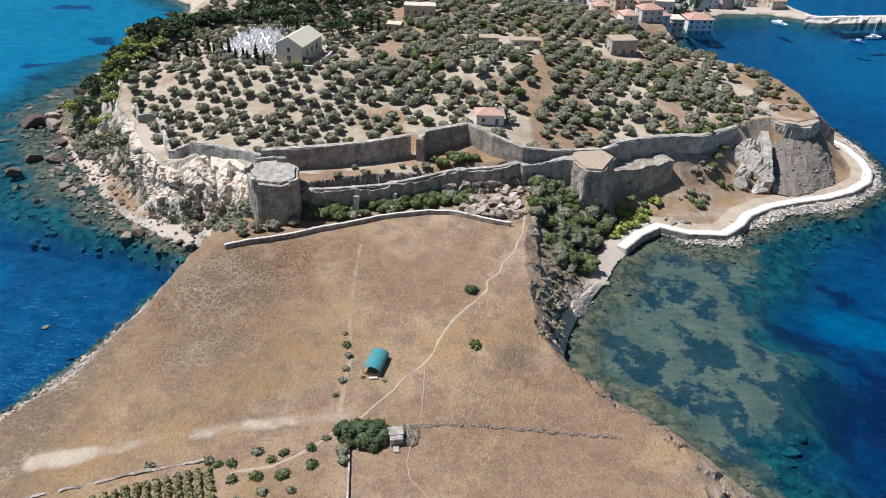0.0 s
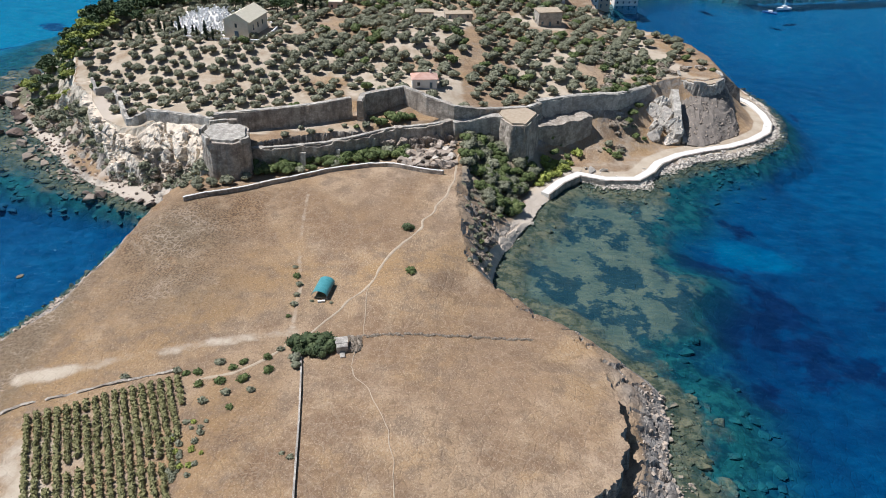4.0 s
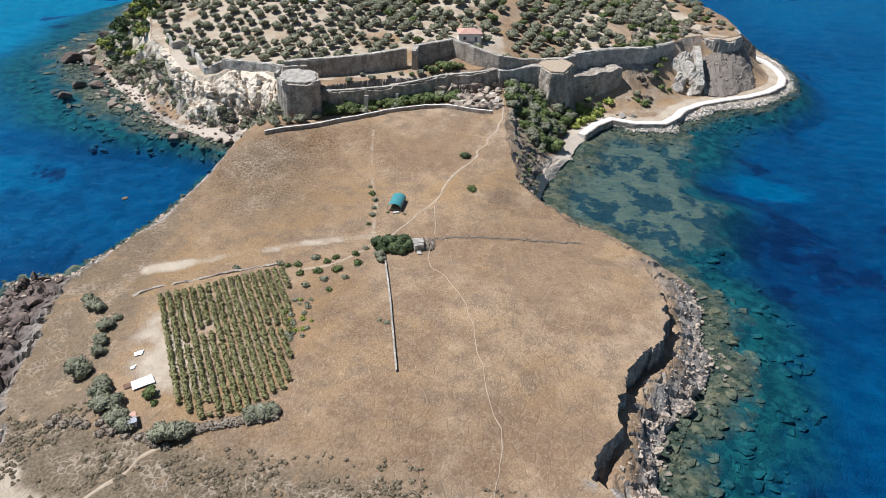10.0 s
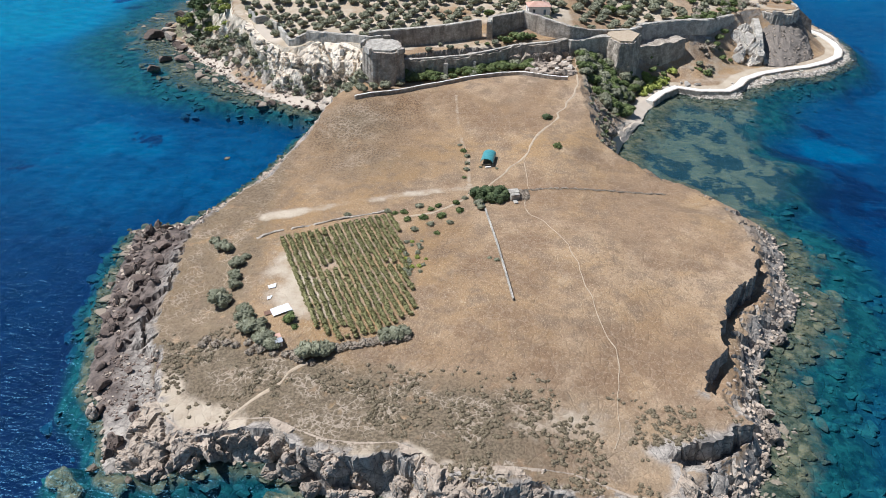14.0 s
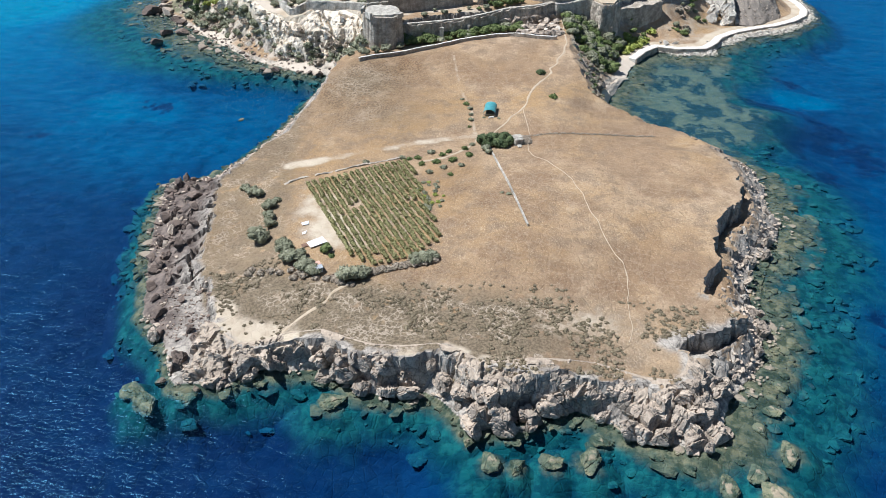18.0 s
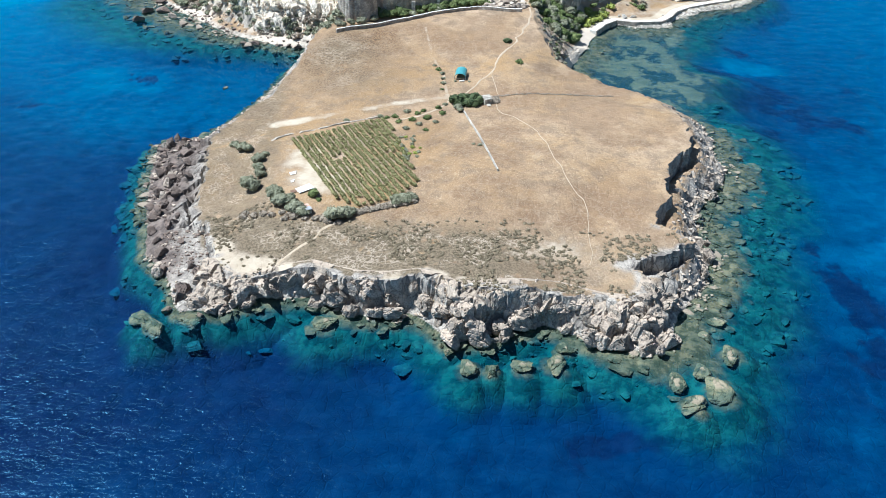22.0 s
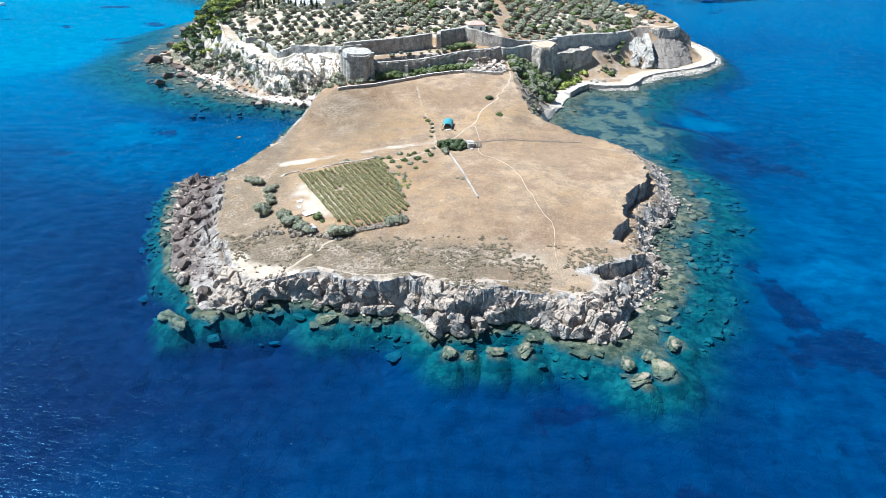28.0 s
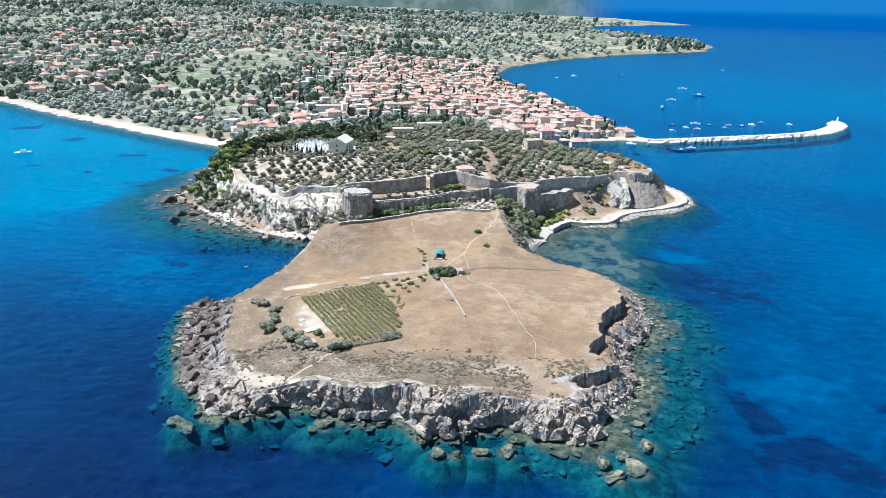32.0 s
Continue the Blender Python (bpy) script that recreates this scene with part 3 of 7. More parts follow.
def heights(x, y):
    """The height of the ground (the sea bed too) over the plan, and what lies on it."""
    x, y = np.asarray(x, float), np.asarray(y, float)
    near = (x > -230) & (x < 230) & (y > -260) & (y < 420)
    wob = (fbm(x, y, 9, 3, 3) - 0.5) * 3.2 * np.where(near, 1, 3)
    shore = inside_by(SHORE, x, y) + wob * 0.8
    z = np.where(shore > 0, np.minimum(shore * 0.35, 1.6), 0.0)
    # the sea bed
    out = np.maximum(-shore, 0)
    in_bay = inside_by(LAGOON, x, y)
    lagoon = smooth(-7, 3, in_bay + (fbm(x, y, 12, 3, 22) - 0.5) * 12)
    reach = 15 - 4.5 * smooth(-50, -72, x) * smooth(60, 40, y) - 2 * smooth(-95, -115, y) + 24 * smooth(14, 52, x) * smooth(110, 60, y) + 48 * smooth(50, 80, y) * smooth(-50, -72, x) * smooth(260, 190, y)
    depth = 0.35 + 12.5 * (1 - np.exp(-((out / reach) ** 1.7))) + 6 * smooth(60, 300, out)
    shelf = np.exp(-out / 14.0)
    depth = depth + (fbm(x, y, 7, 4, 8) - 0.5) * (1.4 + 2.2 * smooth(3, 12, out)) * np.exp(-out / 24.0)
    depth = np.minimum(depth, 2.4 + 0.26 * np.clip(-in_bay, 0, None) + (fbm(x, y, 9, 3, 24) - 0.5) * 1.2)
    depth = depth * (1 - lagoon) + lagoon * np.minimum(depth, 1.7 + 0.016 * out + (fbm(x, y, 9, 3, 23) - 0.5) * 0.8)
    for k, (sx, sy, s) in enumerate(STONES_SOUTH + STONES_WEST):
        lift = np.exp(-(((x - sx) ** 2 + (y - sy) ** 2) / ((3.1 if k < len(STONES_SOUTH) else 1.7) * s) ** 2))
        depth = np.minimum(depth, 0.9 + 8 * (1 - lift) + (fbm(x, y, 4, 2, 21) - 0.5) * 1.5)
    z = np.where(shore <= 0, -np.maximum(depth, -0.5 * shelf), z)
    # the mainland behind the town
    inland = np.clip(shore, 0, None)
    hill = smooth(255, 360, y) * (9 * smooth(0, 60, inland) + 26 * smooth(60, 420, inland) + 60 * smooth(400, 2200, inland) + 210 * smooth(1800, 4300, inland))
    hill = hill * (0.75 + 0.5 * fbm(x, y, 420, 3, 12)) * np.where(x < -80, 0.45 + 0.55 * smooth(150, 900, inland), 1)
    z = np.where(shore > 0, np.maximum(z, hill), z)
    # the castle rock, the cape in front of it
    chalk = np.zeros_like(z)
    rocky = np.zeros_like(z)
    rough, rough_mid = blocks(x, y, 6.0, 41)
    grit, grit_mid = blocks(x, y, 2.1, 57)
    crag = (rough - 0.35) * 2.2 * smooth(0, 0.35, rough_mid) + (grit - 0.5) * 0.6 * smooth(0, 0.4, grit_mid) + (fbm(x, y, 3.0, 3, 61) - 0.5) * 0.7
    d_cast = inside_by(CASTLE_EDGE, x, y) + (fbm(x, y, 11, 4, 71) - 0.5) * 2.0 * smooth(-20, -60, x) + (fbm(x, y, 26, 2, 72) - 0.5) * 2.0 * smooth(-45, -60, x) * smooth(160, 120, y) + (fbm(x, y, 8, 3, 75) - 0.5) * 1.2
    top = level(CASTLE_HEIGHTS, x, y, 30) + (fbm(x, y, 14, 3, 77) - 0.5) * 0.8
    band = np.clip(shore, 0, None) / (np.clip(shore, 0, None) + np.clip(-d_cast, 0, None) + 1e-6)
    steep = np.where(y < 160, np.where(x < 0, 1.5, 2.8), 1.25)
    talus = np.where(d_cast > 0, 1.0, band**steep)
    run = 0.79 * x - 0.61 * y + (fbm(x, y, 14, 3, 82) - 0.5) * 7
    gully = 0.65 * (1 - np.abs(fbm(run, run * 0 + 5, 13, 3, 81) - 0.5) * 4) + 0.5 * (1 - np.abs(fbm(run, run * 0 + 9, 5, 3, 83) - 0.5) * 4)
    side = talus * (1 - talus) * 4
    lump_high, lump_mid = blocks(x + (fbm(x, y, 7, 2, 73) - 0.5) * 8, y + (fbm(x, y, 7, 2, 74) - 0.5) * 8, 11.0, 78)
    lump = lump_high * smooth(0, 0.5, lump_mid)
    west = smooth(-30, -60, x) * smooth(150, 110, y)
    castle = top * talus + side * (crag * 0.9 - np.clip(gully, 0, 1) * 2.0 * west + (lump * 3.0 - 2.0) * west) * np.where(x > 40, 0.3, 1)
    front = smooth(-52, -44, x) * smooth(38, 31, x) * smooth(100, 90, y)
    castle = castle * (1 - front) + front * np.minimum(castle, 12.6 + 7 * smooth(-0.8, 0.6, d_cast))
    castle = np.where((shore > 0) & (y > 40) & (np.abs(x) < 240) & (y < 400), castle, 0)
    castle = castle * smooth(395, 330, y)
    neck = smooth(44, 58, y + 0.0 * x)
    z = np.where(shore > 0, np.maximum(z, castle * np.where(y < 58, neck, 1)), z)
    low_side = smooth(-95, -106, y) * smooth(46, 38, x)
    d_cape = inside_by(CAPE_EDGE, x, y) + (fbm(x, y, 6, 3, 91) - 0.5) * 2.4 + (fbm(x, y, 2.4, 2, 92) - 0.5) * 1.4 - (0.2 + (fbm(x, y, 13, 2, 94) - 0.5) * 4.0) * low_side
    top = level(CAPE_HEIGHTS, x, y, 16) + (fbm(x, y, 10, 4, 93) - 0.5) * 0.5
    band = np.clip(shore, 0, None) / (np.clip(shore, 0, None) + np.clip(-d_cape, 0, None) + 1e-6)
    talus = np.where(d_cape > 0, 1.0, band ** (0.9 + 1.1 * low_side + 0.9 * smooth(-62, -72, x) * smooth(-108, -98, y) - 0.4 * smooth(-30, -18, y) * smooth(30, 40, x) * smooth(12, 4, y)))
    side = np.clip(talus * (1 - talus) * 4, 0, 1)
    south = smooth(-70, -100, y) + smooth(-70, -80, x)
    joints = crag - 1.8 * (1 - smooth(0.0, 0.22, rough_mid))
    cape = top * talus + joints * np.clip(side * 1.5, 0, 1) * (0.6 + 0.9 * np.clip(south, 0, 1)) * smooth(0.0, 1.6, shore)
    # the eastern drop: a sheer edge over a grassy shelf, broken rocks from there to the sea
    east = smooth(36, 40, x) * smooth(-22, -36, y) * smooth(-121, -113, y)
    shelf = 6.3 * smooth(-0.1, 0.9, band) + joints * 0.9 * smooth(0.85, 0.5, band) * smooth(0.0, 0.1, band) - 1.8 * smooth(0.72, 0.95, band) * smooth(0.45, 0.6, fbm(x, y, 9, 2, 95))
    cape = np.where(d_cape > 0, cape, cape * (1 - east) + shelf * east)
    # a flat of dark cobbles between the western crags
    flat = smooth(-2.0, 1.5, inside_by(FLAT, x, y) + (fbm(x, y, 5, 3, 96) - 0.5) * 4)
    cape = cape * (1 - flat) + flat * np.minimum(cape, 0.15 + 0.9 * (fbm(x, y, 2.5, 2, 90) - 0.35))
    cape = np.where((shore > 0) & (y < 100) & (x > -105) & (x < 90), cape, 0)
    cape = cape * np.where(x > 36, smooth(66, 44, y), 1)
    z = np.where(shore > 0, np.maximum(z, cape), z)
    # the wooded slope from the gate path down to the bay's beach
    beach_side = np.clip(shore - 5.0 + (fbm(x, y, 7, 2, 97) - 0.5) * 3, 0, None)
    ramp = 13.0 * (beach_side / (beach_side + along(GATE_PATH, x, y) + 1e-6)) ** 0.9 * smooth(70, 60, x) * smooth(33, 34.5, x) * smooth(38, 46, y) * smooth(112, 100, y)
    z = np.where(shore > 0, np.maximum(z, ramp), z)
    terrace = inside_by(TERRACE, x, y)
    z = np.where(terrace > 0, np.minimum(z, 18.2 + 0.6 * fbm(x, y, 9, 2, 98) + 4.0 * smooth(2, 10, along([(-34, 58), (-23, 63.5), (-10, 68), (-2, 72.5), (9, 79), (22.7, 83), (29, 87.5)], x, y))), z)
    # the shore walk runs on a level bench
    bench = smooth(6.5, 4.0, along(WALK, x, y))
    z = np.where(shore > 1.0, z * (1 - bench) + bench * np.minimum(z, 1.5), z)
    # what covers it
    chalk = west * smooth(50, 58, y) * smooth(-3, 3, shore) * (d_cast < 4) + blob(x, y, 117, 124, 9, 12) * 1.5
    chalk = np.clip(chalk + smooth(170, 120, y) * (y > 60) * (x < -30) * 0.6, 0, 1) * (0.25 + 0.75 * smooth(3, 10, z + (fbm(x, y, 8, 3, 99) - 0.5) * 6))
    on_cape = (shore > 0) & (d_cape > -40) & (y < 64)
    scrub = on_cape * np.clip(smooth(-92, -104, y + 0.12 * x) * (1 - 0.7 * smooth(2, 22, x)) + smooth(-58, -66, x + 0.1 * y) * 0.7 + blob(x, y, -45, 22, 14, 14) * 0.8 + blob(x, y, -38, -2, 16, 12) * 0.45 + blob(x, y, -50, -100, 22, 10), 0, 1)
    rocky = on_cape * np.clip((smooth(0.98, 0.80, talus) * (1 - east * smooth(0.42, 0.6, band + (fbm(x, y, 6, 3, 89) - 0.5) * 0.4)) * (1 - 0.85 * smooth(-32, -20, y) * smooth(26, 33, x)) + smooth(2.6, 0.8, d_cape) * (y < -95) * (fbm(x, y, 4, 3, 5) > 0.48)), 0, 1) + ((shore > 0) & (shore < 2.5)) * (y < 300) * 1.0
    sand_w = smooth(26, 8, shore) * (shore > 0) * (y > 285) * (x < -120) + ((x > -60) & (x < 75) & (y > 12) & (y < 90) & (shore > 0) & (x > 30)) * smooth(6.0, 3.5, shore + wob * 0.5)
    sand_s = (x > 140) * (x < 215) * (y > 345) * (y < 480) * smooth(18, 5, shore) * (shore > 0) + blob(x, y, -118, 92, 6, 10) * smooth(0, 2, shore)
    ledge = smooth(0.35, 0.7, blob(x, y, -91, 94, 9, 15)) * (z > 12) + smooth(0.4, 0.8, blob(x, y, -60, 73, 7, 7)) * (z > 11)
    sand_w = sand_w + 0.9 * (x < -54) * (y > 50) * (y < 122) * (shore > 0) * smooth(9, 6, shore) * smooth(0.38, 0.5, fbm(x, y, 9, 2, 86))
    sand = np.clip(sand_w + sand_s + 0.9 * ledge + smooth(0.4, 0.8, blob(x, y, -114, 98, 12, 9)) * (z < 6) * (shore > 0), 0, 1)
    bare = np.zeros_like(z)
    orchard = (d_cast > 0) & (y > 70) & (y < 330)
    bare += orchard * (0.22 + 0.45 * smooth(0.45, 0.6, fbm(x, y, 22, 3, 19)) + 0.3 * smooth(-20, -50, x)) + bench * 1.2 + blob(x, y, -88, 90, 9, 14) * 1.5 + 0.12 * orchard + 0.42 * ((x > 58) & (x < 120) & (y > 84) & (y < 140) & (d_cast < 0))
    bare += on_cape * (blob(x, y, -46, -72, 9, 14) * 0.42 + blob(x, y, -52, -52, 6, 14) * 0.42 + blob(x, y, -58, -33, 12, 4) * 0.4 + blob(x, y, -58, -107, 13, 4.5) * 0.85 + blob(x, y, -66, -100, 5, 7) * 0.9 + smooth(5.5, 2.0, d_cape) * (y < -98) * (x < 6) * 0.7 * smooth(0.35, 0.5, fbm(x, y, 8, 3, 45)) + blob(x, y, 18, -108, 12, 7) * 0.55 + blob(x, y, 38, -112, 8, 5) * 0.6)
    bare += on_cape * smooth(0.3, 0.6, blob(x, y, -34, -60, 17, 24)) * 0.36
    bare += on_cape * smooth(3.4, 0.4, along([(-60, -36), (-40, -27), (-22, -21), (-4, -16)], x, y)) * 0.50
    bare += on_cape * smooth(1.2, 0.3, along([(-12, 44), (-10, 20), (-6, 0), (-5, -14)], x, y)) * 0.5
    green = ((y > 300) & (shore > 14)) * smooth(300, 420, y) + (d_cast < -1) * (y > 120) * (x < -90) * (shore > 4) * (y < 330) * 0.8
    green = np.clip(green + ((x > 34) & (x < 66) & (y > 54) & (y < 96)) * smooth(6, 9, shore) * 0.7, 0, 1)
    wx, wy = x + (fbm(x, y, 26, 3, 25) - 0.5) * 26, y + (fbm(x, y, 26, 3, 26) - 0.5) * 20
    tone = level(SEA_TONES, wx, wy, 30) + (fbm(x, y, 70, 3, 27) - 0.5) * 0.22
    tone = tone + 0.20 * smooth(0.3, 0.7, blob(wx, wy, 129, 55, 17, 9)) + 0.10 * smooth(0.3, 0.6, blob(wx, wy, 118, -87, 26, 8)) + 0.12 * smooth(0.3, 0.7, blob(wx, wy, -135, 40, 26, 14))
    weed = 0.5 * blob(x, y, 100, -104, 12, 16) + 0.5 * blob(x, y, 112, -122, 18, 11) + 0.45 * blob(x, y, 96, -130, 16, 9) + 0.45 * blob(x, y, 124, -142, 14, 10) + 0.55 * blob(wx, wy, 38, -155, 20, 6) + 0.6 * blob(wx, wy, 49, -176, 8, 5) + 0.5 * blob(wx, wy, 112, 22, 22, 50)
    for ox, oy, rx in ((-394, 453, 26), (-323, 388, 22), (-242, 318, 24), (-197, 260, 17), (-205, 220, 16), (-188, 190, 12), (-250, 250, 10)):
        weed = weed + 1.0 * blob(wx, wy, ox, oy, rx, rx * 0.55)
    weed = weed - 0.3 * smooth(-150, -230, x) * smooth(100, 200, y)
    pale = np.clip(tone, 0, 1)
    lagoon = np.clip(lagoon + blob(x, y, -62, 46, 14, 10), 0, 1)
    dark = on_cape * smooth(-75, -84, x + 0.06 * (y + 60) + (fbm(x, y, 7, 2, 85) - 0.5) * 8) * smooth(-112, -104, y) * smooth(-20, -30, y)
    brown = on_cape * np.clip(blob(x, y, -44, 14, 24, 30) + 0.7 * blob(x, y, -30, 38, 22, 12) + 0.6 * blob(x, y, -8, -50, 10, 24) + 0.5 * blob(x, y, -10, -92, 26, 10), 0, 1)
    return z, {"brown": brown, "dark": dark, "scrub": scrub, "bare": bare, "green": green, "sand": sand, "rocky": rocky, "chalk": chalk, "lagoon": lagoon, "pale": pale, "weed": weed}


WALK = [(62, 72), (68, 81), (75, 87.5), (84, 84.5), (95, 85.5), (101, 92), (105, 99), (114, 106.5), (125, 112), (136, 116.5), (146, 123), (154, 131), (158, 141), (158.5, 150), (156.5, 162), (151, 171)]


def steps(*spans):
    """Rising numbers: from each span's start, at its spacing, to its end."""
    out = []
    for a, b, gap in spans:
        out += list(np.linspace(a, b, max(1, round((b - a) / gap)), endpoint=False))
    return np.array(out + [spans[-1][1]])


GX = steps((-6500, -2500, 400), (-2500, -900, 80), (-900, -330, 10), (-330, -170, 4), (-170, -104, 1.1), (-104, 88, 0.55), (88, 172, 1.0), (172, 480, 5), (480, 1000, 30), (1000, 2500, 120), (2500, 6500, 400))
GY = steps((-6500, -1200, 500), (-1200, -420, 60), (-420, -170, 6), (-170, -142, 1.5), (-142, 70, 0.55), (70, 205, 0.85), (205, 420, 3.5), (420, 900, 14), (900, 2400, 50), (2400, 6500, 200))


def build_ground():
    gx, gy = np.meshgrid(GX, GY)
    z, cover = heights(gx.ravel(), gy.ravel())
    nx, ny = len(GX), len(GY)
    co = np.stack([gx.ravel(), gy.ravel(), z], 1)
    # undercut and ragged cliffs: steep places are pushed sideways
    zz = z.reshape(ny, nx)
    sx, sy = np.gradient(zz, GX, axis=1).ravel(), np.gradient(zz, GY, axis=0).ravel()
    push = smooth(0.8, 2.0, np.hypot(sx, sy)) * (np.abs(co[:, 0]) < 170) * (co[:, 1] < 200) * (z > 0.5)
    co[:, 0] += push * (fbm(co[:, 1] + z * 1.7, z * 2.2, 3.0, 3, 101) - 0.5) * 1.6
    co[:, 1] += push * (fbm(co[:, 0] - z * 1.3, z * 2.0, 3.0, 3, 103) - 0.5) * 1.6
    i = (np.arange(ny - 1)[:, None] * nx + np.arange(nx - 1)).ravel()
    quads = np.stack([i, i + 1, i + nx + 1, i + nx], 1).astype(np.int32)
    me = bpy.data.meshes.new("ground")
    me.vertices.add(len(co))
    me.vertices.foreach_set("co", co.astype(np.float32).ravel())
    me.loops.add(quads.size)
    me.loops.foreach_set("vertex_index", quads.ravel())
    me.polygons.add(len(quads))
    me.polygons.foreach_set("loop_start", np.arange(0, quads.size, 4, dtype=np.int32))
    steepest = np.hypot(sx, sy)[quads].max(1)
    me.polygons.foreach_set("use_smooth", steepest < 0.5)
    for name, values in cover.items():
        me.attributes.new(name, "FLOAT", "POINT").data.foreach_set("value", np.clip(values, -0.5, 1.5).astype(np.float32))
    me.materials.append(GROUND)
    me.update(calc_edges=True)
    return tagged(new("ground", me), "dry grassy cape, castle rock, shore and sea bed", "ground", kind="structure")


def height_at(x, y):
    """The ground's height at one place."""
    i = int(np.clip(np.searchsorted(GX, x) - 1, 0, len(GX) - 2))
    j = int(np.clip(np.searchsorted(GY, y) - 1, 0, len(GY) - 2))
    u, v = (x - GX[i]) / (GX[i + 1] - GX[i]), (y - GY[j]) / (GY[j + 1] - GY[j])
    a, b, c, d = GZ[j, i], GZ[j, i + 1], GZ[j + 1, i], GZ[j + 1, i + 1]
    return float((a * (1 - u) + b * u) * (1 - v) + (c * (1 - u) + d * u) * v)


ground = build_ground()
GZ = np.empty(len(GX) * len(GY) * 3, np.float32)
ground.data.vertices.foreach_get("co", GZ)
GZ = GZ.reshape(len(GY), len(GX), 3)[:, :, 2].copy()

sea_mesh = bpy.data.meshes.new("sea")
sea_mesh.from_pydata([(-6400, -6400, 0), (6400, -6400, 0), (6400, 6400, 0), (-6400, 6400, 0)], [], [(0, 1, 2, 3)])
sea_mesh.materials.append(WATER)
sea = tagged(new("water", sea_mesh), "clear blue sea with small ripples", "sea", kind="structure")

# ---- helpers for things ----
rng = np.random.default_rng(7)


def part(name, bm, material, parent, label=""):
    """A bmesh as one mesh object under a thing or a part."""
    me = bpy.data.meshes.new(name)
    bm.to_mesh(me)
    bm.free()
    me.materials.append(material)
    ob = new(name, me)
    ob.parent = parent
    return tagged(ob, label)


def share(name, me, parent, m=None, label=""):
    """One more object on a mesh that others use too."""
    ob = new(name, me)
    ob.parent = parent
    if m is not None:
        ob.matrix_basis = m
    return tagged(ob, label)


def thing(name, x, y, z, label, category, group="", rz=0.0, scale=1.0):
    ob = new(name)
    ob.empty_display_size = 0.5
    ob.matrix_basis = pose(x, y, z, 0, 0, rz) @ Matrix.Scale(scale, 4)
    return tagged(ob, label, category, group)


def box(bm, x0, x1, y0, y1, z0, z1, bevel=0.0):
    made = bmesh.ops.create_cube(bm, size=1.0)["verts"]
    for v in made:
        v.co = Vector(((x0 + x1) / 2 + v.co.x * (x1 - x0), (y0 + y1) / 2 + v.co.y * (y1 - y0), (z0 + z1) / 2 + v.co.z * (z1 - z0)))
    if bevel:
        edges = list({e for v in made for e in v.link_edges})
        bmesh.ops.bevel(bm, geom=edges, offset=bevel, segments=1, affect="EDGES")
    return bm


def boxed(*dims, bevel=0.0):
    return box(bmesh.new(), *dims, bevel=bevel)


def quads_mesh(name, verts, quads, material, smooth_faces=False):
    me = bpy.data.meshes.new(name)
    me.vertices.add(len(verts))
    me.vertices.foreach_set("co", np.asarray(verts, np.float32).ravel())
    quads = np.asarray(quads, np.int32)
    me.loops.add(quads.size)
    me.loops.foreach_set("vertex_index", quads.ravel())
    me.polygons.add(len(quads))
    me.polygons.foreach_set("loop_start", np.arange(0, quads.size, 4, dtype=np.int32))
    me.polygons.foreach_set("use_smooth", np.full(len(quads), smooth_faces))
    me.materials.append(material)
    me.update(calc_edges=True)
    return me


def sampled(line, gap):
    """Points along a line of (x, y, ...), about gap apart, each with its direction."""
    out = []
    for a, b in zip(line, line[1:]):
        a, b = np.array(a, float), np.array(b, float)
        n = max(1, round(np.hypot(*(b - a)[:2]) / gap))
        out += [a + (b - a) * k / n for k in range(n)]
    out.append(np.array(line[-1], float))
    pts = np.array(out)
    way = np.gradient(pts[:, :2], axis=0)
    way /= np.maximum(np.hypot(way[:, 0], way[:, 1]), 1e-6)[:, None]
    return pts, way


def wall_bmesh(line, thick, batter=0.08, ragged=0.5, sink=1.5, rough=0.12, gap=1.0, seed=1, ribs=0.0):
    """A ruined wall along a line of (x, y, foot, top): its face to the right of the line leans back, its top is worn."""
    pts, way = sampled(line, gap)
    side = np.stack([way[:, 1], -way[:, 0]], 1)
    levels = 6
    bm, rows = bmesh.new(), []
    s = np.arange(len(pts)) * gap
    worn = (fbm(s, s * 0 + seed, 4.5, 3, seed) - 0.5) * 2 * ragged - ragged * 0.9 * (vnoise(s / 3.1, s * 0 + 3, seed + 4) > 0.72)
    for k, (x, y, foot, top) in enumerate(pts):
        top, foot = top + worn[k], foot - sink
        rib = ribs * (0.5 + 0.5 * math.copysign(1, math.sin(s[k] * 1.45 + seed)))
        ring = []
        for n in range(levels):
            f = n / (levels - 1)
            z = foot + (top - foot) * f
            off = thick / 2 + (top - z) * batter + (float(vnoise(np.array(s[k] / 1.3), np.array(z / 1.1), seed + 8)) - 0.5) * 2 * rough + rib * (1 - f * 0.3)
            ring.append(bm.verts.new((x + side[k, 0] * off, y + side[k, 1] * off, z)))
        for n in range(3):
            z = top + 0.05 - (top - foot) * n / 2
            ring.append(bm.verts.new((x - side[k, 0] * thick / 2, y - side[k, 1] * thick / 2, z)))
        rows.append(ring)
    for a, b in zip(rows, rows[1:]):
        for n in range(len(a) - 1):
            bm.faces.new((a[n], b[n], b[n + 1], a[n + 1]))
    bm.faces.new(rows[0])
    bm.faces.new(rows[-1][::-1])
    bmesh.ops.recalc_face_normals(bm, faces=bm.faces)
    return bm


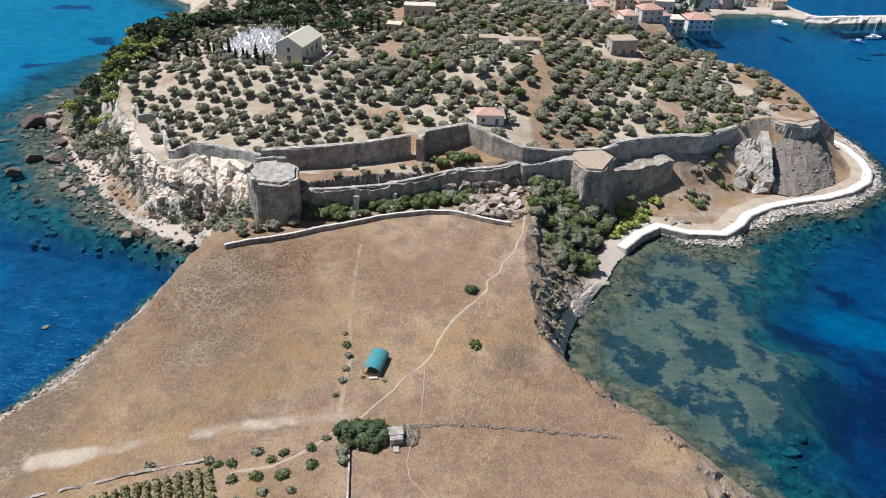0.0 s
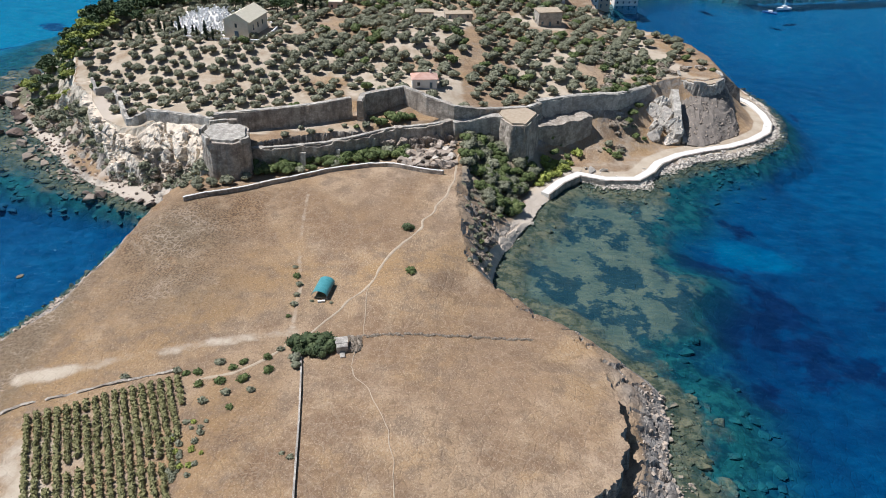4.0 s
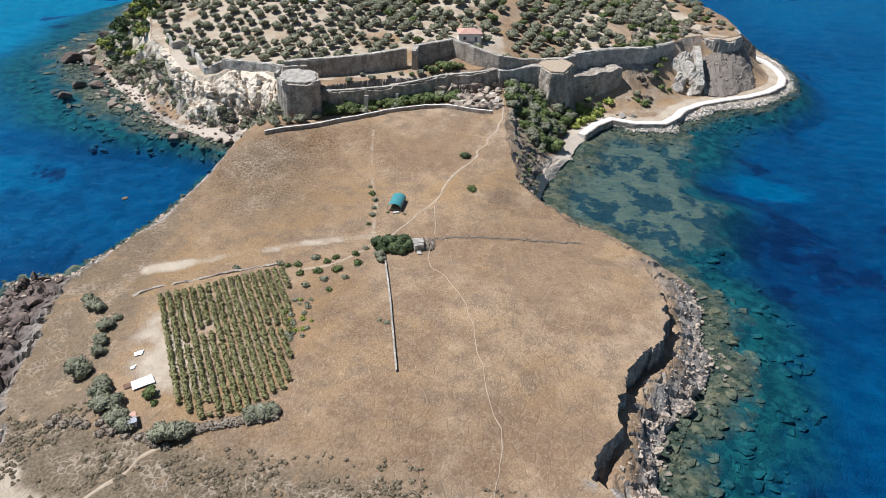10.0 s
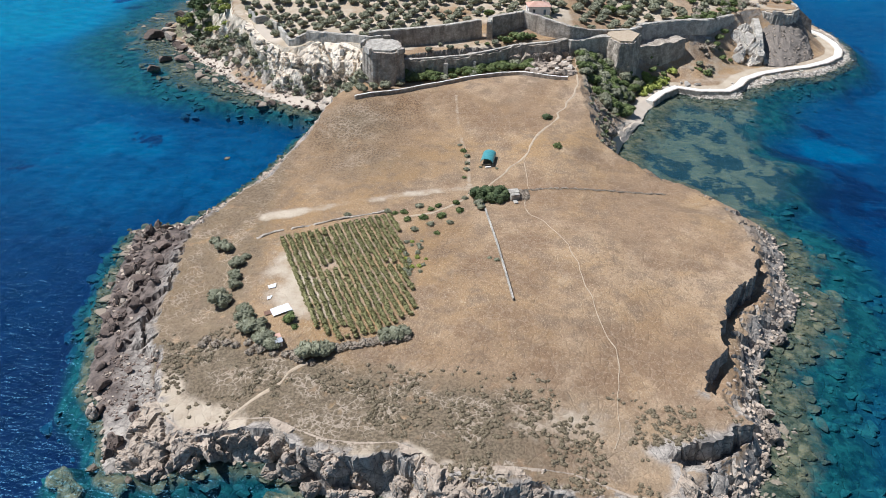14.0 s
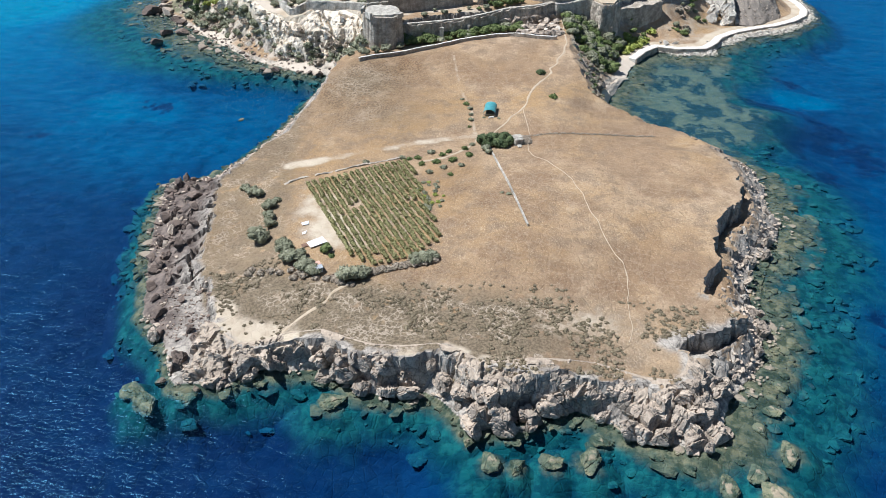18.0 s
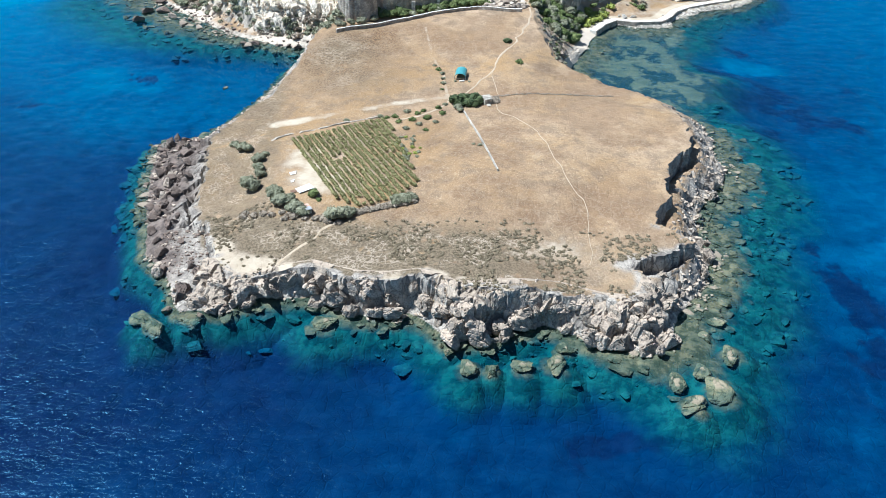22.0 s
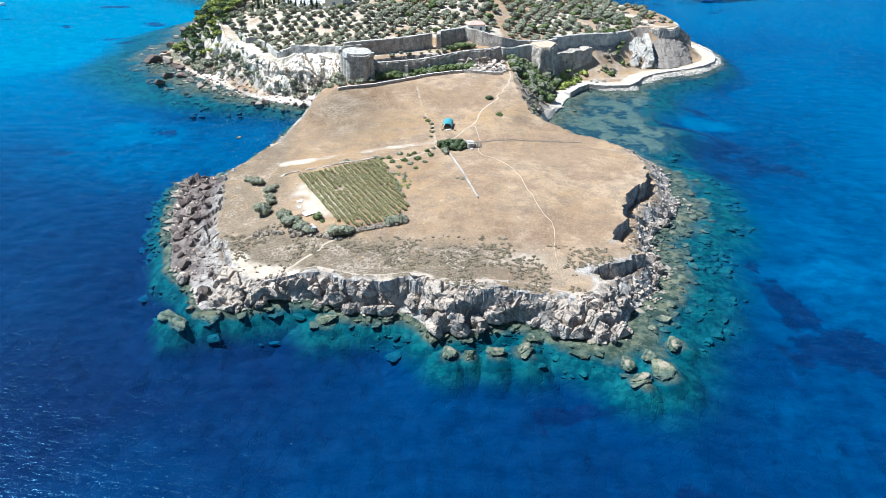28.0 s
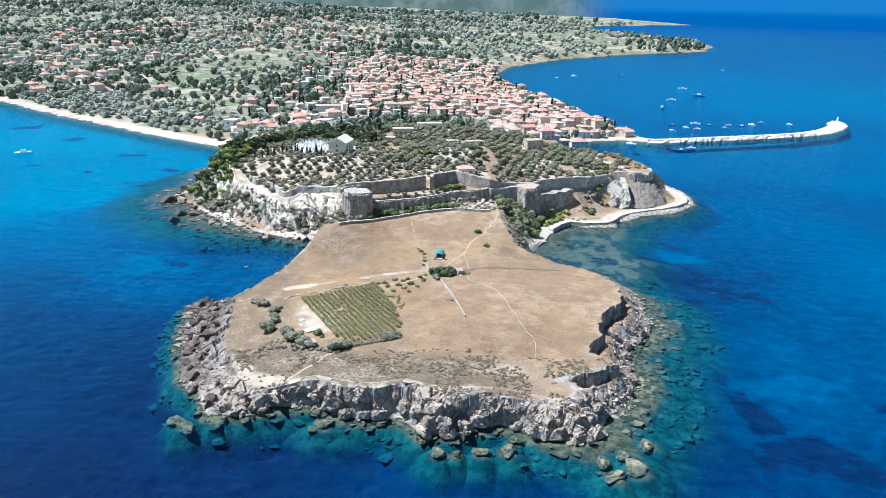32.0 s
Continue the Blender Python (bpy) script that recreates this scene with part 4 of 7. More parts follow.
def coping_bmesh(line, width, high=0.18, gap=1.0, lift=0.0, seed=1):
    """A pale course of flat stones along a wall's top, uneven."""
    pts, way = sampled(line, gap)
    side = np.stack([way[:, 1], -way[:, 0]], 1)
    bm, rows = bmesh.new(), []
    for k, (x, y, z) in enumerate(pts):
        z += lift + (hashed(np.array(k), np.array(3), seed) - 0.5) * 0.12
        w = width / 2 * (0.85 + 0.3 * hashed(np.array(k), np.array(7), seed))
        rows.append([bm.verts.new((x + side[k, 0] * o, y + side[k, 1] * o, z + h)) for o, h in ((w, -0.4), (w, high), (-w, high), (-w, -0.4))])
    for a, b in zip(rows, rows[1:]):
        for n in range(3):
            bm.faces.new((a[n], b[n], b[n + 1], a[n + 1]))
    bm.faces.new(rows[0])
    bm.faces.new(rows[-1][::-1])
    bmesh.ops.recalc_face_normals(bm, faces=bm.faces)
    return bm


def drum_bmesh(ring, foot, top, batter, levels=7, rough=0.1, ribs=0.0, seed=3, cap=True):
    """A tower over a closed outline of (x, y): its foot spreads, its face is rough or ribbed."""
    n = 12
    c = np.mean(ring, axis=0)
    pts = []
    for a, b in zip(ring, ring[1:] + ring[:1]):
        pts += [np.array(a) + (np.array(b) - a) * k / n for k in range(n)]
    bm, rows = bmesh.new(), []
    for lv in range(levels):
        f = lv / (levels - 1)
        z = foot + (top - foot) * f
        row = []
        for k, p in enumerate(pts):
            d = (p - c) / np.hypot(*(p - c))
            off = (1 - f) * (top - foot) * batter + (float(vnoise(np.array(k / 2.0), np.array(z / 1.3), seed)) - 0.5) * 2 * rough - ribs * (k % 4 == 0)
            row.append(bm.verts.new((*(p + d * off), z)))
        rows.append(row)
    m = len(pts)
    for a, b in zip(rows, rows[1:]):
        for k in range(m):
            bm.faces.new((a[k], a[(k + 1) % m], b[(k + 1) % m], b[k]))
    if cap:
        bm.faces.new(rows[-1])
    bm.faces.new(rows[0][::-1])
    bmesh.ops.recalc_face_normals(bm, faces=bm.faces)
    return bm


def ngon(cx, cy, r, n, turn=0.0, flat=1.0):
    return [(cx + r * math.cos(turn + 2 * math.pi * k / n), cy + flat * r * math.sin(turn + 2 * math.pi * k / n)) for k in range(n)]


def on_ground(line, high, gap=2.0):
    """The foot and top of a low wall that follows the ground."""
    return [(float(x), float(y), height_at(x, y), height_at(x, y) + high) for x, y in sampled(line, gap)[0]]


# ---- castle ----
def castle_wall(label, line, thick, coping=0.0, buttresses=(), mat=MASONRY, **shape):
    x, y = line[0][:2]
    ob = thing("castle_wall", 0, 0, 0, label, "castle wall", "castle walls")
    body = part("masonry", wall_bmesh(line, thick, **shape), mat, ob)
    if coping:
        part("coping", coping_bmesh([(a, b, d) for a, b, _, d in line], thick * coping, 0.12, 1.3), PALE_STONE, body, "pale worn wall top")
    for bx, by, foot, top, w in buttresses:
        bm = bmesh.new()
        ring = [(bx - w, by + 1.0), (bx - w, by - 0.6), (bx + w, by - 0.6), (bx + w, by + 1.0)]
        low = [bm.verts.new((px, py - (0.9 if py < by else 0), foot - 1)) for px, py in ring]
        high = [bm.verts.new((px, py, top)) for px, py in ring]
        for k in range(4):
            bm.faces.new((low[k], low[(k + 1) % 4], high[(k + 1) % 4], high[k]))
        bm.faces.new(high)
        bmesh.ops.recalc_face_normals(bm, faces=bm.faces)
        part("buttress", bm, PALE_STONE, body, "pale stone buttress")
    return ob


castle_wall("long inner curtain wall of dark rubble masonry", [(-47, 72, 18, 25.5), (-41, 73, 18, 26), (-28, 77, 18, 26.2), (-17, 81.5, 18, 26.3), (-5, 88, 18, 26.6)], 2.0, 0.7, ragged=0.55, seed=2)
castle_wall("angled inner curtain wall with a pale corner", [(-1.5, 84.5, 17.5, 26.8), (-1.2, 90.5, 18, 27), (12.2, 99, 19, 27.2), (21, 93, 18.5, 26.2), (30, 89.5, 17, 24.6), (38, 94.5, 16, 21.8), (47, 99.5, 15, 20.4), (56, 102.5, 15, 20), (61, 107, 14, 20)], 2.0, 0.7, ragged=0.5, seed=5)
castle_wall("outer curtain wall of dark streaked masonry", [(-33.5, 61.5, 11.5, 19), (-23, 63.5, 11.5, 19.2), (-10, 68, 12, 19.2), (-2, 72.5, 12, 19.4), (9, 79, 12.5, 20), (22.7, 83, 13, 20.4), (29, 87.5, 13, 20)], 2.2, 0.5, [(-17, 63.6, 13.5, 17.2, 0.8), (-6.5, 68, 13.5, 16.8, 0.6), (4, 75, 14, 18, 0.7)], ragged=0.75, rough=0.22, ribs=0.5, seed=8)
castle_wall("tall pale curtain wall above a dry slope", [(60, 108.5, 4, 20.2), (70.5, 114, 4, 20), (77, 117, 4, 20), (90.4, 121, 5, 19.4), (98.4, 128, 6, 18.6), (106, 136, 6, 17.6)], 2.4, 0.6, [(79, 116.5, 4, 12, 2.4)], mat=PALE_STONE, ragged=0.6, seed=11)
castle_wall("low broken retaining wall above the white cliff", [(-73, 81.5, 17, 22), (-63, 79, 17, 22.3), (-54, 76, 17, 22.8), (-47.5, 72.5, 17, 23.6)], 1.6, 0.6, mat=PALE_STONE, ragged=0.4, seed=14)
castle_wall("crumbling wall of a roofless cliff-top ruin", [(-104, 110, 15, 20.5), (-99, 101.5, 15, 20.8), (-94, 103.5, 15, 20.4), (-91, 99, 15, 19.8), (-88, 95, 15, 20)], 1.0, mat=PALE_STONE, ragged=1.2, seed=17)
castle_wall("crumbling wall of a roofless cliff-top ruin", [(-87, 93, 14.5, 20), (-80, 81, 14, 19.6), (-76, 80.5, 13, 20), (-73, 83, 14, 21)], 1.2, mat=PALE_STONE, ragged=0.9, seed=19)
castle_wall("broken rampart wall beside the gate path", [(29.5, 86.5, 12, 20), (33, 89, 11, 19.4), (38, 92.5, 9, 19.2), (43, 94.5, 7, 19.6), (48.5, 94.5, 5, 19.6)], 3.4, 0.8, mat=PALE_STONE, ragged=0.5, seed=23)

castle_wall("dark lower curtain wall below the upper one", [(58, 103, 4, 13.6), (68, 107, 4, 13.8), (79, 113.5, 5, 14.2)], 8.0, 0.0, ragged=0.5, rough=0.3, seed=27)

tower = thing("castle_tower", -39.5, 60.5, 13, "octagonal stone tower with a flat paved top", "tower")
RIM = [(-8.2, -0.8), (-7.2, 5.6), (-1.0, 8.3), (5.3, 5.0), (7.6, -3.8), (3.8, -8.0), (-4.0, -7.5)]
part("tower_shell", drum_bmesh(RIM, -7, 11.2, 0.05, 8, 0.15, 0.3), MASONRY, tower)
part("paving", drum_bmesh([(x * 0.84, y * 0.84) for x, y in RIM], 10.5, 11.9, 0.1, 3, 0.25), PALE_STONE, tower, "pale cracked paving slab")
for k, (a, b) in enumerate(zip(RIM, RIM[1:] + RIM[:1])):
    if k in (0, 1, 4, 6):
        f = 0.55 if k != 1 else 0.9
        end = (a[0] + (b[0] - a[0]) * f, a[1] + (b[1] - a[1]) * f)
        part("parapet", wall_bmesh([(end[0], end[1], 11, 12.5), (a[0], a[1], 11, 12.6)], 0.9, ragged=0.5, sink=0.6, seed=30 + k), PALE_STONE, tower, "broken stump of a stone parapet")
part("lookout", boxed(-1.2, 1.4, 5.6, 6.9, 11.5, 13.2, bevel=0.12), MASONRY, tower, "small stone lookout")

gate = thing("castle_bastion", 53, 93, 4, "battered gate bastion with a pale flat top", "bastion")
RIM = [(-8.0, 2.6), (-3.2, -6.6), (2.0, -6.6), (6.8, 4.4), (2.4, 9.6), (-5.6, 9)]
part("bastion_shell", drum_bmesh(RIM, -3, 15.4, 0.11, 9, 0.45, 0.15, seed=5), MASONRY, gate)
part("bastion_top", drum_bmesh([(x * 0.9, y * 0.9 + 0.2) for x, y in RIM], 15.2, 16.1, 0.1, 3, 0.15), DIRT, gate, "sandy flat bastion top")

bastion = thing("castle_bastion", 129.5, 150, 6, "round ruined bastion over a stony slope", "bastion")
part("bastion_shell", drum_bmesh(ngon(0, 0, 9.6, 18, flat=1.0), -2, 10.6, 0.03, 7, 0.4, 0.12, seed=9), PALE_STONE, bastion)
part("rampart", drum_bmesh(ngon(0, 0, 8.2, 18), 10.0, 11.0, 0.1, 3, 0.5), DIRT, bastion, "earth fill with dry grass")
for k in (0, 3, 5, 8, 12, 15):
    a, b = 2 * math.pi * k / 18, 2 * math.pi * (k + 1.6) / 18
    part("parapet", wall_bmesh([(9.0 * math.cos(b), 9.3 * math.sin(b), 11, 12.2), (9.0 * math.cos((a + b) / 2), 9.3 * math.sin((a + b) / 2), 11, 12.4), (9.0 * math.cos(a), 9.3 * math.sin(a), 11, 12.2)], 0.9, ragged=0.5, sink=0.5, seed=50 + k), PALE_STONE, bastion, "broken piece of parapet")

TALUS_TOP = [(119.5, 151), (121.5, 146.5), (126, 143), (131.5, 142), (136.5, 143.5), (140.5, 149)]
TALUS_FOOT = [(118.5, 121), (119.5, 115.5), (125, 115.5), (132, 119), (142, 127), (147.5, 143)]
a, b = sampled(TALUS_TOP, 0.75)[0], None
n = len(a)
walk_f = np.linspace(0, len(TALUS_FOOT) - 1, n)
b = np.stack([np.interp(walk_f, range(len(TALUS_FOOT)), [p[i] for p in TALUS_FOOT]) for i in (0, 1)], 1)
verts, quads = [], []
for i in range(n):
    for j in range(19):
        f = j / 17 if j < 18 else 1.0
        x, y = a[i] * (1 - f) + b[i] * f
        x, y = x + (float(vnoise(np.array(i / 3.0), np.array(j / 2.0), 4)) - 0.5) * 1.2, y + (float(vnoise(np.array(i / 2.0), np.array(j / 3.0), 6)) - 0.5) * 1.2
        z = 13.2 - 11.4 * f ** 0.92 + (float(vnoise(np.array(i / 1.6), np.array(j / 1.2), 8)) - 0.5) * 0.9 if j < 18 else -0.5
        verts.append((x, y, z))
for i in range(n - 1):
    for j in range(18):
        quads.append((i * 19 + j, i * 19 + j + 1, i * 19 + j + 20, i * 19 + j + 19))
talus = thing("talus_slope", 0, 0, 0, "steep grey stony slope below the round bastion", "scree slope")
share("stone_face", quads_mesh("stone_face", verts, quads, TALUS), talus)
part("flank_wall", wall_bmesh([(119.8, 146, 2, 13.4), (119.2, 138, 2, 10.2), (118.8, 128, 1, 6.2), (118.8, 117, 1, 2.6)], 1.6, 0.05, 0.4, rough=0.25, seed=61), PALE_STONE, talus, "pale retaining flank")

slab = thing("wall_ruin", 112, 124, 2, "leaning slab of a fallen pale bastion wall", "ruined wall")
part("masonry", wall_bmesh([(5, 14, -1, 13.5), (4.2, 6, -2, 12), (3.8, -2, -2, 9), (3.4, -8, -2, 4)], 2.6, 0.12, 0.9, rough=0.3, seed=60), PALE_STONE, slab)

field_wall = thing("boundary_wall", 0, 0, 0, "long low dry-stone wall below the castle", "stone wall")
LOW_WALL = [(-47, 36.2), (-40, 40.5), (-25, 50.5), (-9, 58.5), (4, 62.5), (10, 62.3), (18, 60), (28, 57.4)]
LOW_WALL = on_ground(LOW_WALL, 1.3)
part("masonry", wall_bmesh(LOW_WALL, 0.8, 0.05, 0.12, 0.6, 0.06, 0.8, 70), MASONRY, field_wall)
part("coping", coping_bmesh([(x, y, t) for x, y, _, t in LOW_WALL], 0.6, 0.08, 0.8), CONCRETE, field_wall, "whitish wall top")

stone_wall = thing("field_wall", 0, 0, 0, "thin pale dry-stone wall across the dry field", "stone wall")
LINE = [(-0.9, -25), (0.3, -30.5), (3.1, -46.5), (5.6, -63), (7.2, -73)]
LINE = on_ground(LINE, 0.6)
part("masonry", wall_bmesh(LINE, 0.36, 0.04, 0.12, 0.5, 0.08, 0.7, 75), PALE_STONE, stone_wall)
part("coping", coping_bmesh([(x, y, t) for x, y, _, t in LINE], 0.34, 0.05, 0.8, seed=5), PALE_STONE, stone_wall, "whitish wall top")

terrace_wall = thing("field_wall", 0, 0, 0, "tumbled grey stone wall above the vineyard", "stone wall")
LINE = [(-60, -46.5), (-56, -43), (-46, -38.5), (-37, -34.5), (-28, -31)]
LINE = on_ground(LINE, 0.32)
part("masonry", wall_bmesh(LINE, 0.6, 0.1, 0.3, 0.5, 0.25, 0.6, 78), MASONRY, terrace_wall)

walk_slab = thing("shore_walk", 0, 0, 0, "pale concrete shore walk with a sea wall", "promenade")
WALK3 = [(x, y, 0.2, 1.95) for x, y in WALK]
part("deck", wall_bmesh([(x, y, 0.2, 1.9) for x, y in WALK], 3.0, 0.02, 0.03, 0.5, 0.03, 1.2, 80), CONCRETE, walk_slab)
pts, way = sampled(WALK, 1.5)
EDGE = [(float(p[0] + w[1] * 1.75), float(p[1] - w[0] * 1.75), 0.0, 2.15) for p, w in zip(pts, way)]
part("sea_wall", wall_bmesh(EDGE, 0.5, 0.06, 0.04, 0.5, 0.06, 1.5, 82), MASONRY, walk_slab, "weathered stone sea wall")


def footpath(label, line, width, seed):
    """A trodden strip that lies on the ground, of uneven width."""
    pts, way = sampled(line, 0.9)
    pts = pts + np.stack([(vnoise(np.arange(len(pts)) / 5.0, np.zeros(len(pts)), seed) - 0.5) * 1.6, np.zeros(len(pts))], 1)
    side = np.stack([way[:, 1], -way[:, 0]], 1)
    verts, quads = [], []
    for k, (x, y) in enumerate(pts):
        w = width / 2 * (0.6 + 0.8 * float(vnoise(np.array(k / 2.2), np.array(1.0), seed + 1)))
        for o, lift in ((w, -0.03), (w * 0.5, 0.10), (-w * 0.5, 0.10), (-w, -0.03)):
            px, py = x + side[k, 0] * o, y + side[k, 1] * o
            verts.append((px, py, height_at(px, py) + lift))
    for k in range(len(pts) - 1):
        for n in range(3):
            quads.append((4 * k + n, 4 * k + n + 1, 4 * k + n + 5, 4 * k + n + 4))
    me = quads_mesh("footpath", verts, quads, DIRT)
    return tagged(new("footpath", me), label, "path", "footpaths", "structure")


footpath("trodden pale footpath across the dry field", [(-2.5, -19.5), (3.7, -10.3), (11.7, 2.8), (15.8, 13.7), (21.1, 24.7), (25.4, 36.5), (30.3, 46.8), (32.0, 54), (31.6, 62), (32.5, 72), (34, 83), (33.6, 88)], 0.8, 3)
footpath("thin footpath through dry grass", [(11.7, 3.2), (11.8, -6), (13, -16.5), (10.3, -27.7), (16.9, -38.5), (21.6, -48.5), (24.2, -62.3), (25.9, -74.6), (28.7, -85.5), (28.7, -97), (27.8, -105.9), (26.2, -112)], 0.24, 7)
footpath("thin footpath beside the vineyard", [(-4, -17.5), (-8, -26), (-14, -31), (-22, -33.5)], 0.8, 11)
footpath("footpath down to the rocks", [(-36, -92), (-42, -100), (-46, -104), (-49, -108)], 1.1, 13)

# ---- plants ----
def ball_quads(n=4):
    """A ball of quads, as unit vectors."""
    verts, quads, seen = [], [], {}
    for axis in range(3):
        for sgn in (-1, 1):
            idx = np.empty((n + 1, n + 1), int)
            for i in range(n + 1):
                for j in range(n + 1):
                    p = [0.0, 0.0, 0.0]
                    p[axis], p[(axis + 1) % 3], p[(axis + 2) % 3] = sgn, math.tan((i / n - 0.5) * math.pi / 2), math.tan((j / n - 0.5) * math.pi / 2)
                    p = Vector(p).normalized()
                    key = tuple(round(v, 4) for v in p)
                    if key not in seen:
                        seen[key] = len(verts)
                        verts.append(tuple(p))
                    idx[i, j] = seen[key]
            for i in range(n):
                for j in range(n):
                    q = (idx[i, j], idx[i + 1, j], idx[i + 1, j + 1], idx[i, j + 1])
                    quads.append(q if sgn > 0 else q[::-1])
    return np.array(verts), np.array(quads)


def foliage(lobes, leaves, size, seed, core=0.8, flat=0.6, n=3):
    """A crown: uneven cores hidden under many loose leaf clumps. lobes: (x, y, z, radius, height)."""
    r = np.random.default_rng(seed)
    bv, bq = ball_quads(n)
    verts, quads, count = [], [], 0
    for x, y, z, rad, high in lobes:
        swell = core * (0.72 + 0.45 * r.random(len(bv)))[:, None]
        verts.append(bv * swell * (rad, rad, high) + (x, y, z))
        quads.append(bq + count)
        count += len(bv)
    total = sum(l[3] ** 2 for l in lobes)
    for x, y, z, rad, high in lobes:
        k = max(6, int(leaves * rad**2 / total))
        d = r.normal(size=(k, 3))
        d /= np.linalg.norm(d, axis=1)[:, None]
        d[:, 2] = np.abs(d[:, 2]) * 1.0 - 0.30 * r.random(k)
        c = d * (rad, rad, high) * (0.80 + 0.32 * r.random(k))[:, None] + (x, y, z)
        u = r.normal(size=(k, 3))
        u[:, 2] *= flat
        u /= np.linalg.norm(u, axis=1)[:, None]
        w = np.cross(u, d + 0.6 * r.normal(size=(k, 3)))
        w /= np.linalg.norm(w, axis=1)[:, None] + 1e-9
        s = size * (0.6 + 0.8 * r.random(k))[:, None]
        card = np.stack([c - u * s - w * s * 0.5, c + u * s - w * s * 0.35, c + u * s * 0.8 + w * s * 0.5, c - u * s * 0.7 + w * s * 0.6], 1)
        verts.append(card.reshape(-1, 3))
        quads.append(np.arange(4 * k).reshape(-1, 4) + count)
        count += 4 * k
    return np.concatenate(verts), np.concatenate(quads)


def stems(ways, sides=5):
    """Tapered stems: each from (x, y, z, radius) to (x, y, z, radius)."""
    verts, quads = [], []
    for (ax, ay, az, ar), (bx, by, bz, br) in ways:
        n = len(verts)
        for x, y, z, rad in ((ax, ay, az, ar), (bx, by, bz, br)):
            verts += [(x + rad * math.cos(6.2832 * k / sides), y + rad * math.sin(6.2832 * k / sides), z) for k in range(sides)]
        quads += [(n + k, n + (k + 1) % sides, n + sides + (k + 1) % sides, n + sides + k) for k in range(sides)]
    return np.array(verts), np.array(quads)


class Kind:
    """One shape of plant or house of which many stand about: its parts as (name, verts, quads, material)."""
    def __init__(self, name, pieces, label, category, group):
        self.name, self.pieces, self.label, self.category, self.group = name, pieces, label, category, group
        self.meshes = [quads_mesh(n, v, q, m) for n, v, q, m in pieces]

    def put(self, x, y, z, rz=0.0, s=1.0, label="", group=None):
        ob = thing(self.name, x, y, z, label or self.label, self.category, self.group if group is None else group, rz, s)
        made = {}
        for (n, *_), me in zip(self.pieces, self.meshes):
            made[n] = share(n, me, made["roof"] if n == "chimney" else ob)
        return ob


def stuff(name, label, category, placed):
    """Far repeats joined into one object: placed are (kind, x, y, z, rz, s)."""
    verts, quads, mats, slots, count = [], [], [], [], 0
    for kind, x, y, z, rz, s in placed:
        c, d = math.cos(radians(rz)) * s, math.sin(radians(rz)) * s
        for _, v, q, m in kind.pieces:
            v = np.asarray(v)
            verts.append(np.stack([v[:, 0] * c - v[:, 1] * d + x, v[:, 0] * d + v[:, 1] * c + y, v[:, 2] * s + z], 1))
            quads.append(np.asarray(q) + count)
            if m not in mats:
                mats.append(m)
            slots.append(np.full(len(q), mats.index(m), np.int32))
            count += len(v)
    me = quads_mesh(name, np.concatenate(verts), np.concatenate(quads), mats[0])
    for m in mats[1:]:
        me.materials.append(m)
    me.polygons.foreach_set("material_index", np.concatenate(slots))
    return tagged(new(name, me), label, category, kind="stuff")


def olive_kind(seed, leaf=OLIVE, name="olive_tree", label="grey-green olive tree on pale dry soil", group="olive trees"):
    r = np.random.default_rng(seed)
    lobes = [(0, 0, 1.75, 1.45, 1.15)]
    ways = [((0, 0, -0.4, 0.32), (0.1, 0.05, 1.0, 0.2))]
    for k in range(5):
        a, d = k * 1.26 + r.random(), 0.8 + 0.6 * r.random()
        lobes.append((d * math.cos(a), d * math.sin(a), 1.25 + 0.9 * r.random(), 0.95 + 0.35 * r.random(), 0.85 + 0.2 * r.random()))
        ways.append(((0.1, 0.05, 0.9, 0.15), (d * 0.8 * math.cos(a), d * 0.8 * math.sin(a), 1.7, 0.05)))
    return Kind(name, [("trunk", *stems(ways), BARK), ("crown", *foliage(lobes, 520, 0.16, seed, 0.88), leaf)], label, "tree", group)


def bush_kind(seed, leaf, label, name="bush", group="bushes"):
    r = np.random.default_rng(seed)
    lobes = [(0, 0, 0.45, 0.8, 0.75)] + [(0.6 * math.cos(a), 0.6 * math.sin(a), 0.3 + 0.2 * r.random(), 0.5 + 0.3 * r.random(), 0.5) for a in (r.random(4) * 6.28)]
    return Kind(name, [("twigs", *stems([((0, 0, -0.3, 0.12), (0.1, 0, 0.5, 0.06))]), BARK), ("crown", *foliage(lobes, 110, 0.20, seed), leaf)], label, "bush", group)


def cypress_kind(seed):
    lobes = [(0, 0, z, w, 1.5) for z, w in ((1.4, 0.85), (3.0, 1.0), (4.8, 0.95), (6.6, 0.75), (8.2, 0.45))]
    return Kind("cypress_tree", [("trunk", *stems([((0, 0, -0.5, 0.25), (0, 0, 2, 0.15))]), BARK), ("crown", *foliage(lobes, 200, 0.35, seed), CYPRESS)], "tall dark narrow cypress beside the graveyard", "tree", "cypresses")


def pine_kind(seed, leaf=PINE, label="broad dark green pine on the slope", name="pine_tree", group="pines"):
    r = np.random.default_rng(seed)
    lobes = [(0, 0, 4.6, 2.0, 1.4)]
    ways = [((0, 0, -0.8, 0.3), (0, 0, 4.4, 0.16))]
    for k in range(7):
        a, d = k * 0.9 + r.random() * 0.5, 1.3 + 1.0 * r.random()
        lobes.append((d * math.cos(a), d * math.sin(a), 3.4 + 1.8 * r.random(), 1.1 + 0.5 * r.random(), 0.9))
        ways.append(((0, 0, 3.0, 0.12), (d * 0.9 * math.cos(a), d * 0.9 * math.sin(a), 4.0, 0.04)))
    return Kind(name, [("trunk", *stems(ways), BARK), ("crown", *foliage(lobes, 260, 0.5, seed), leaf)], label, "tree", group)


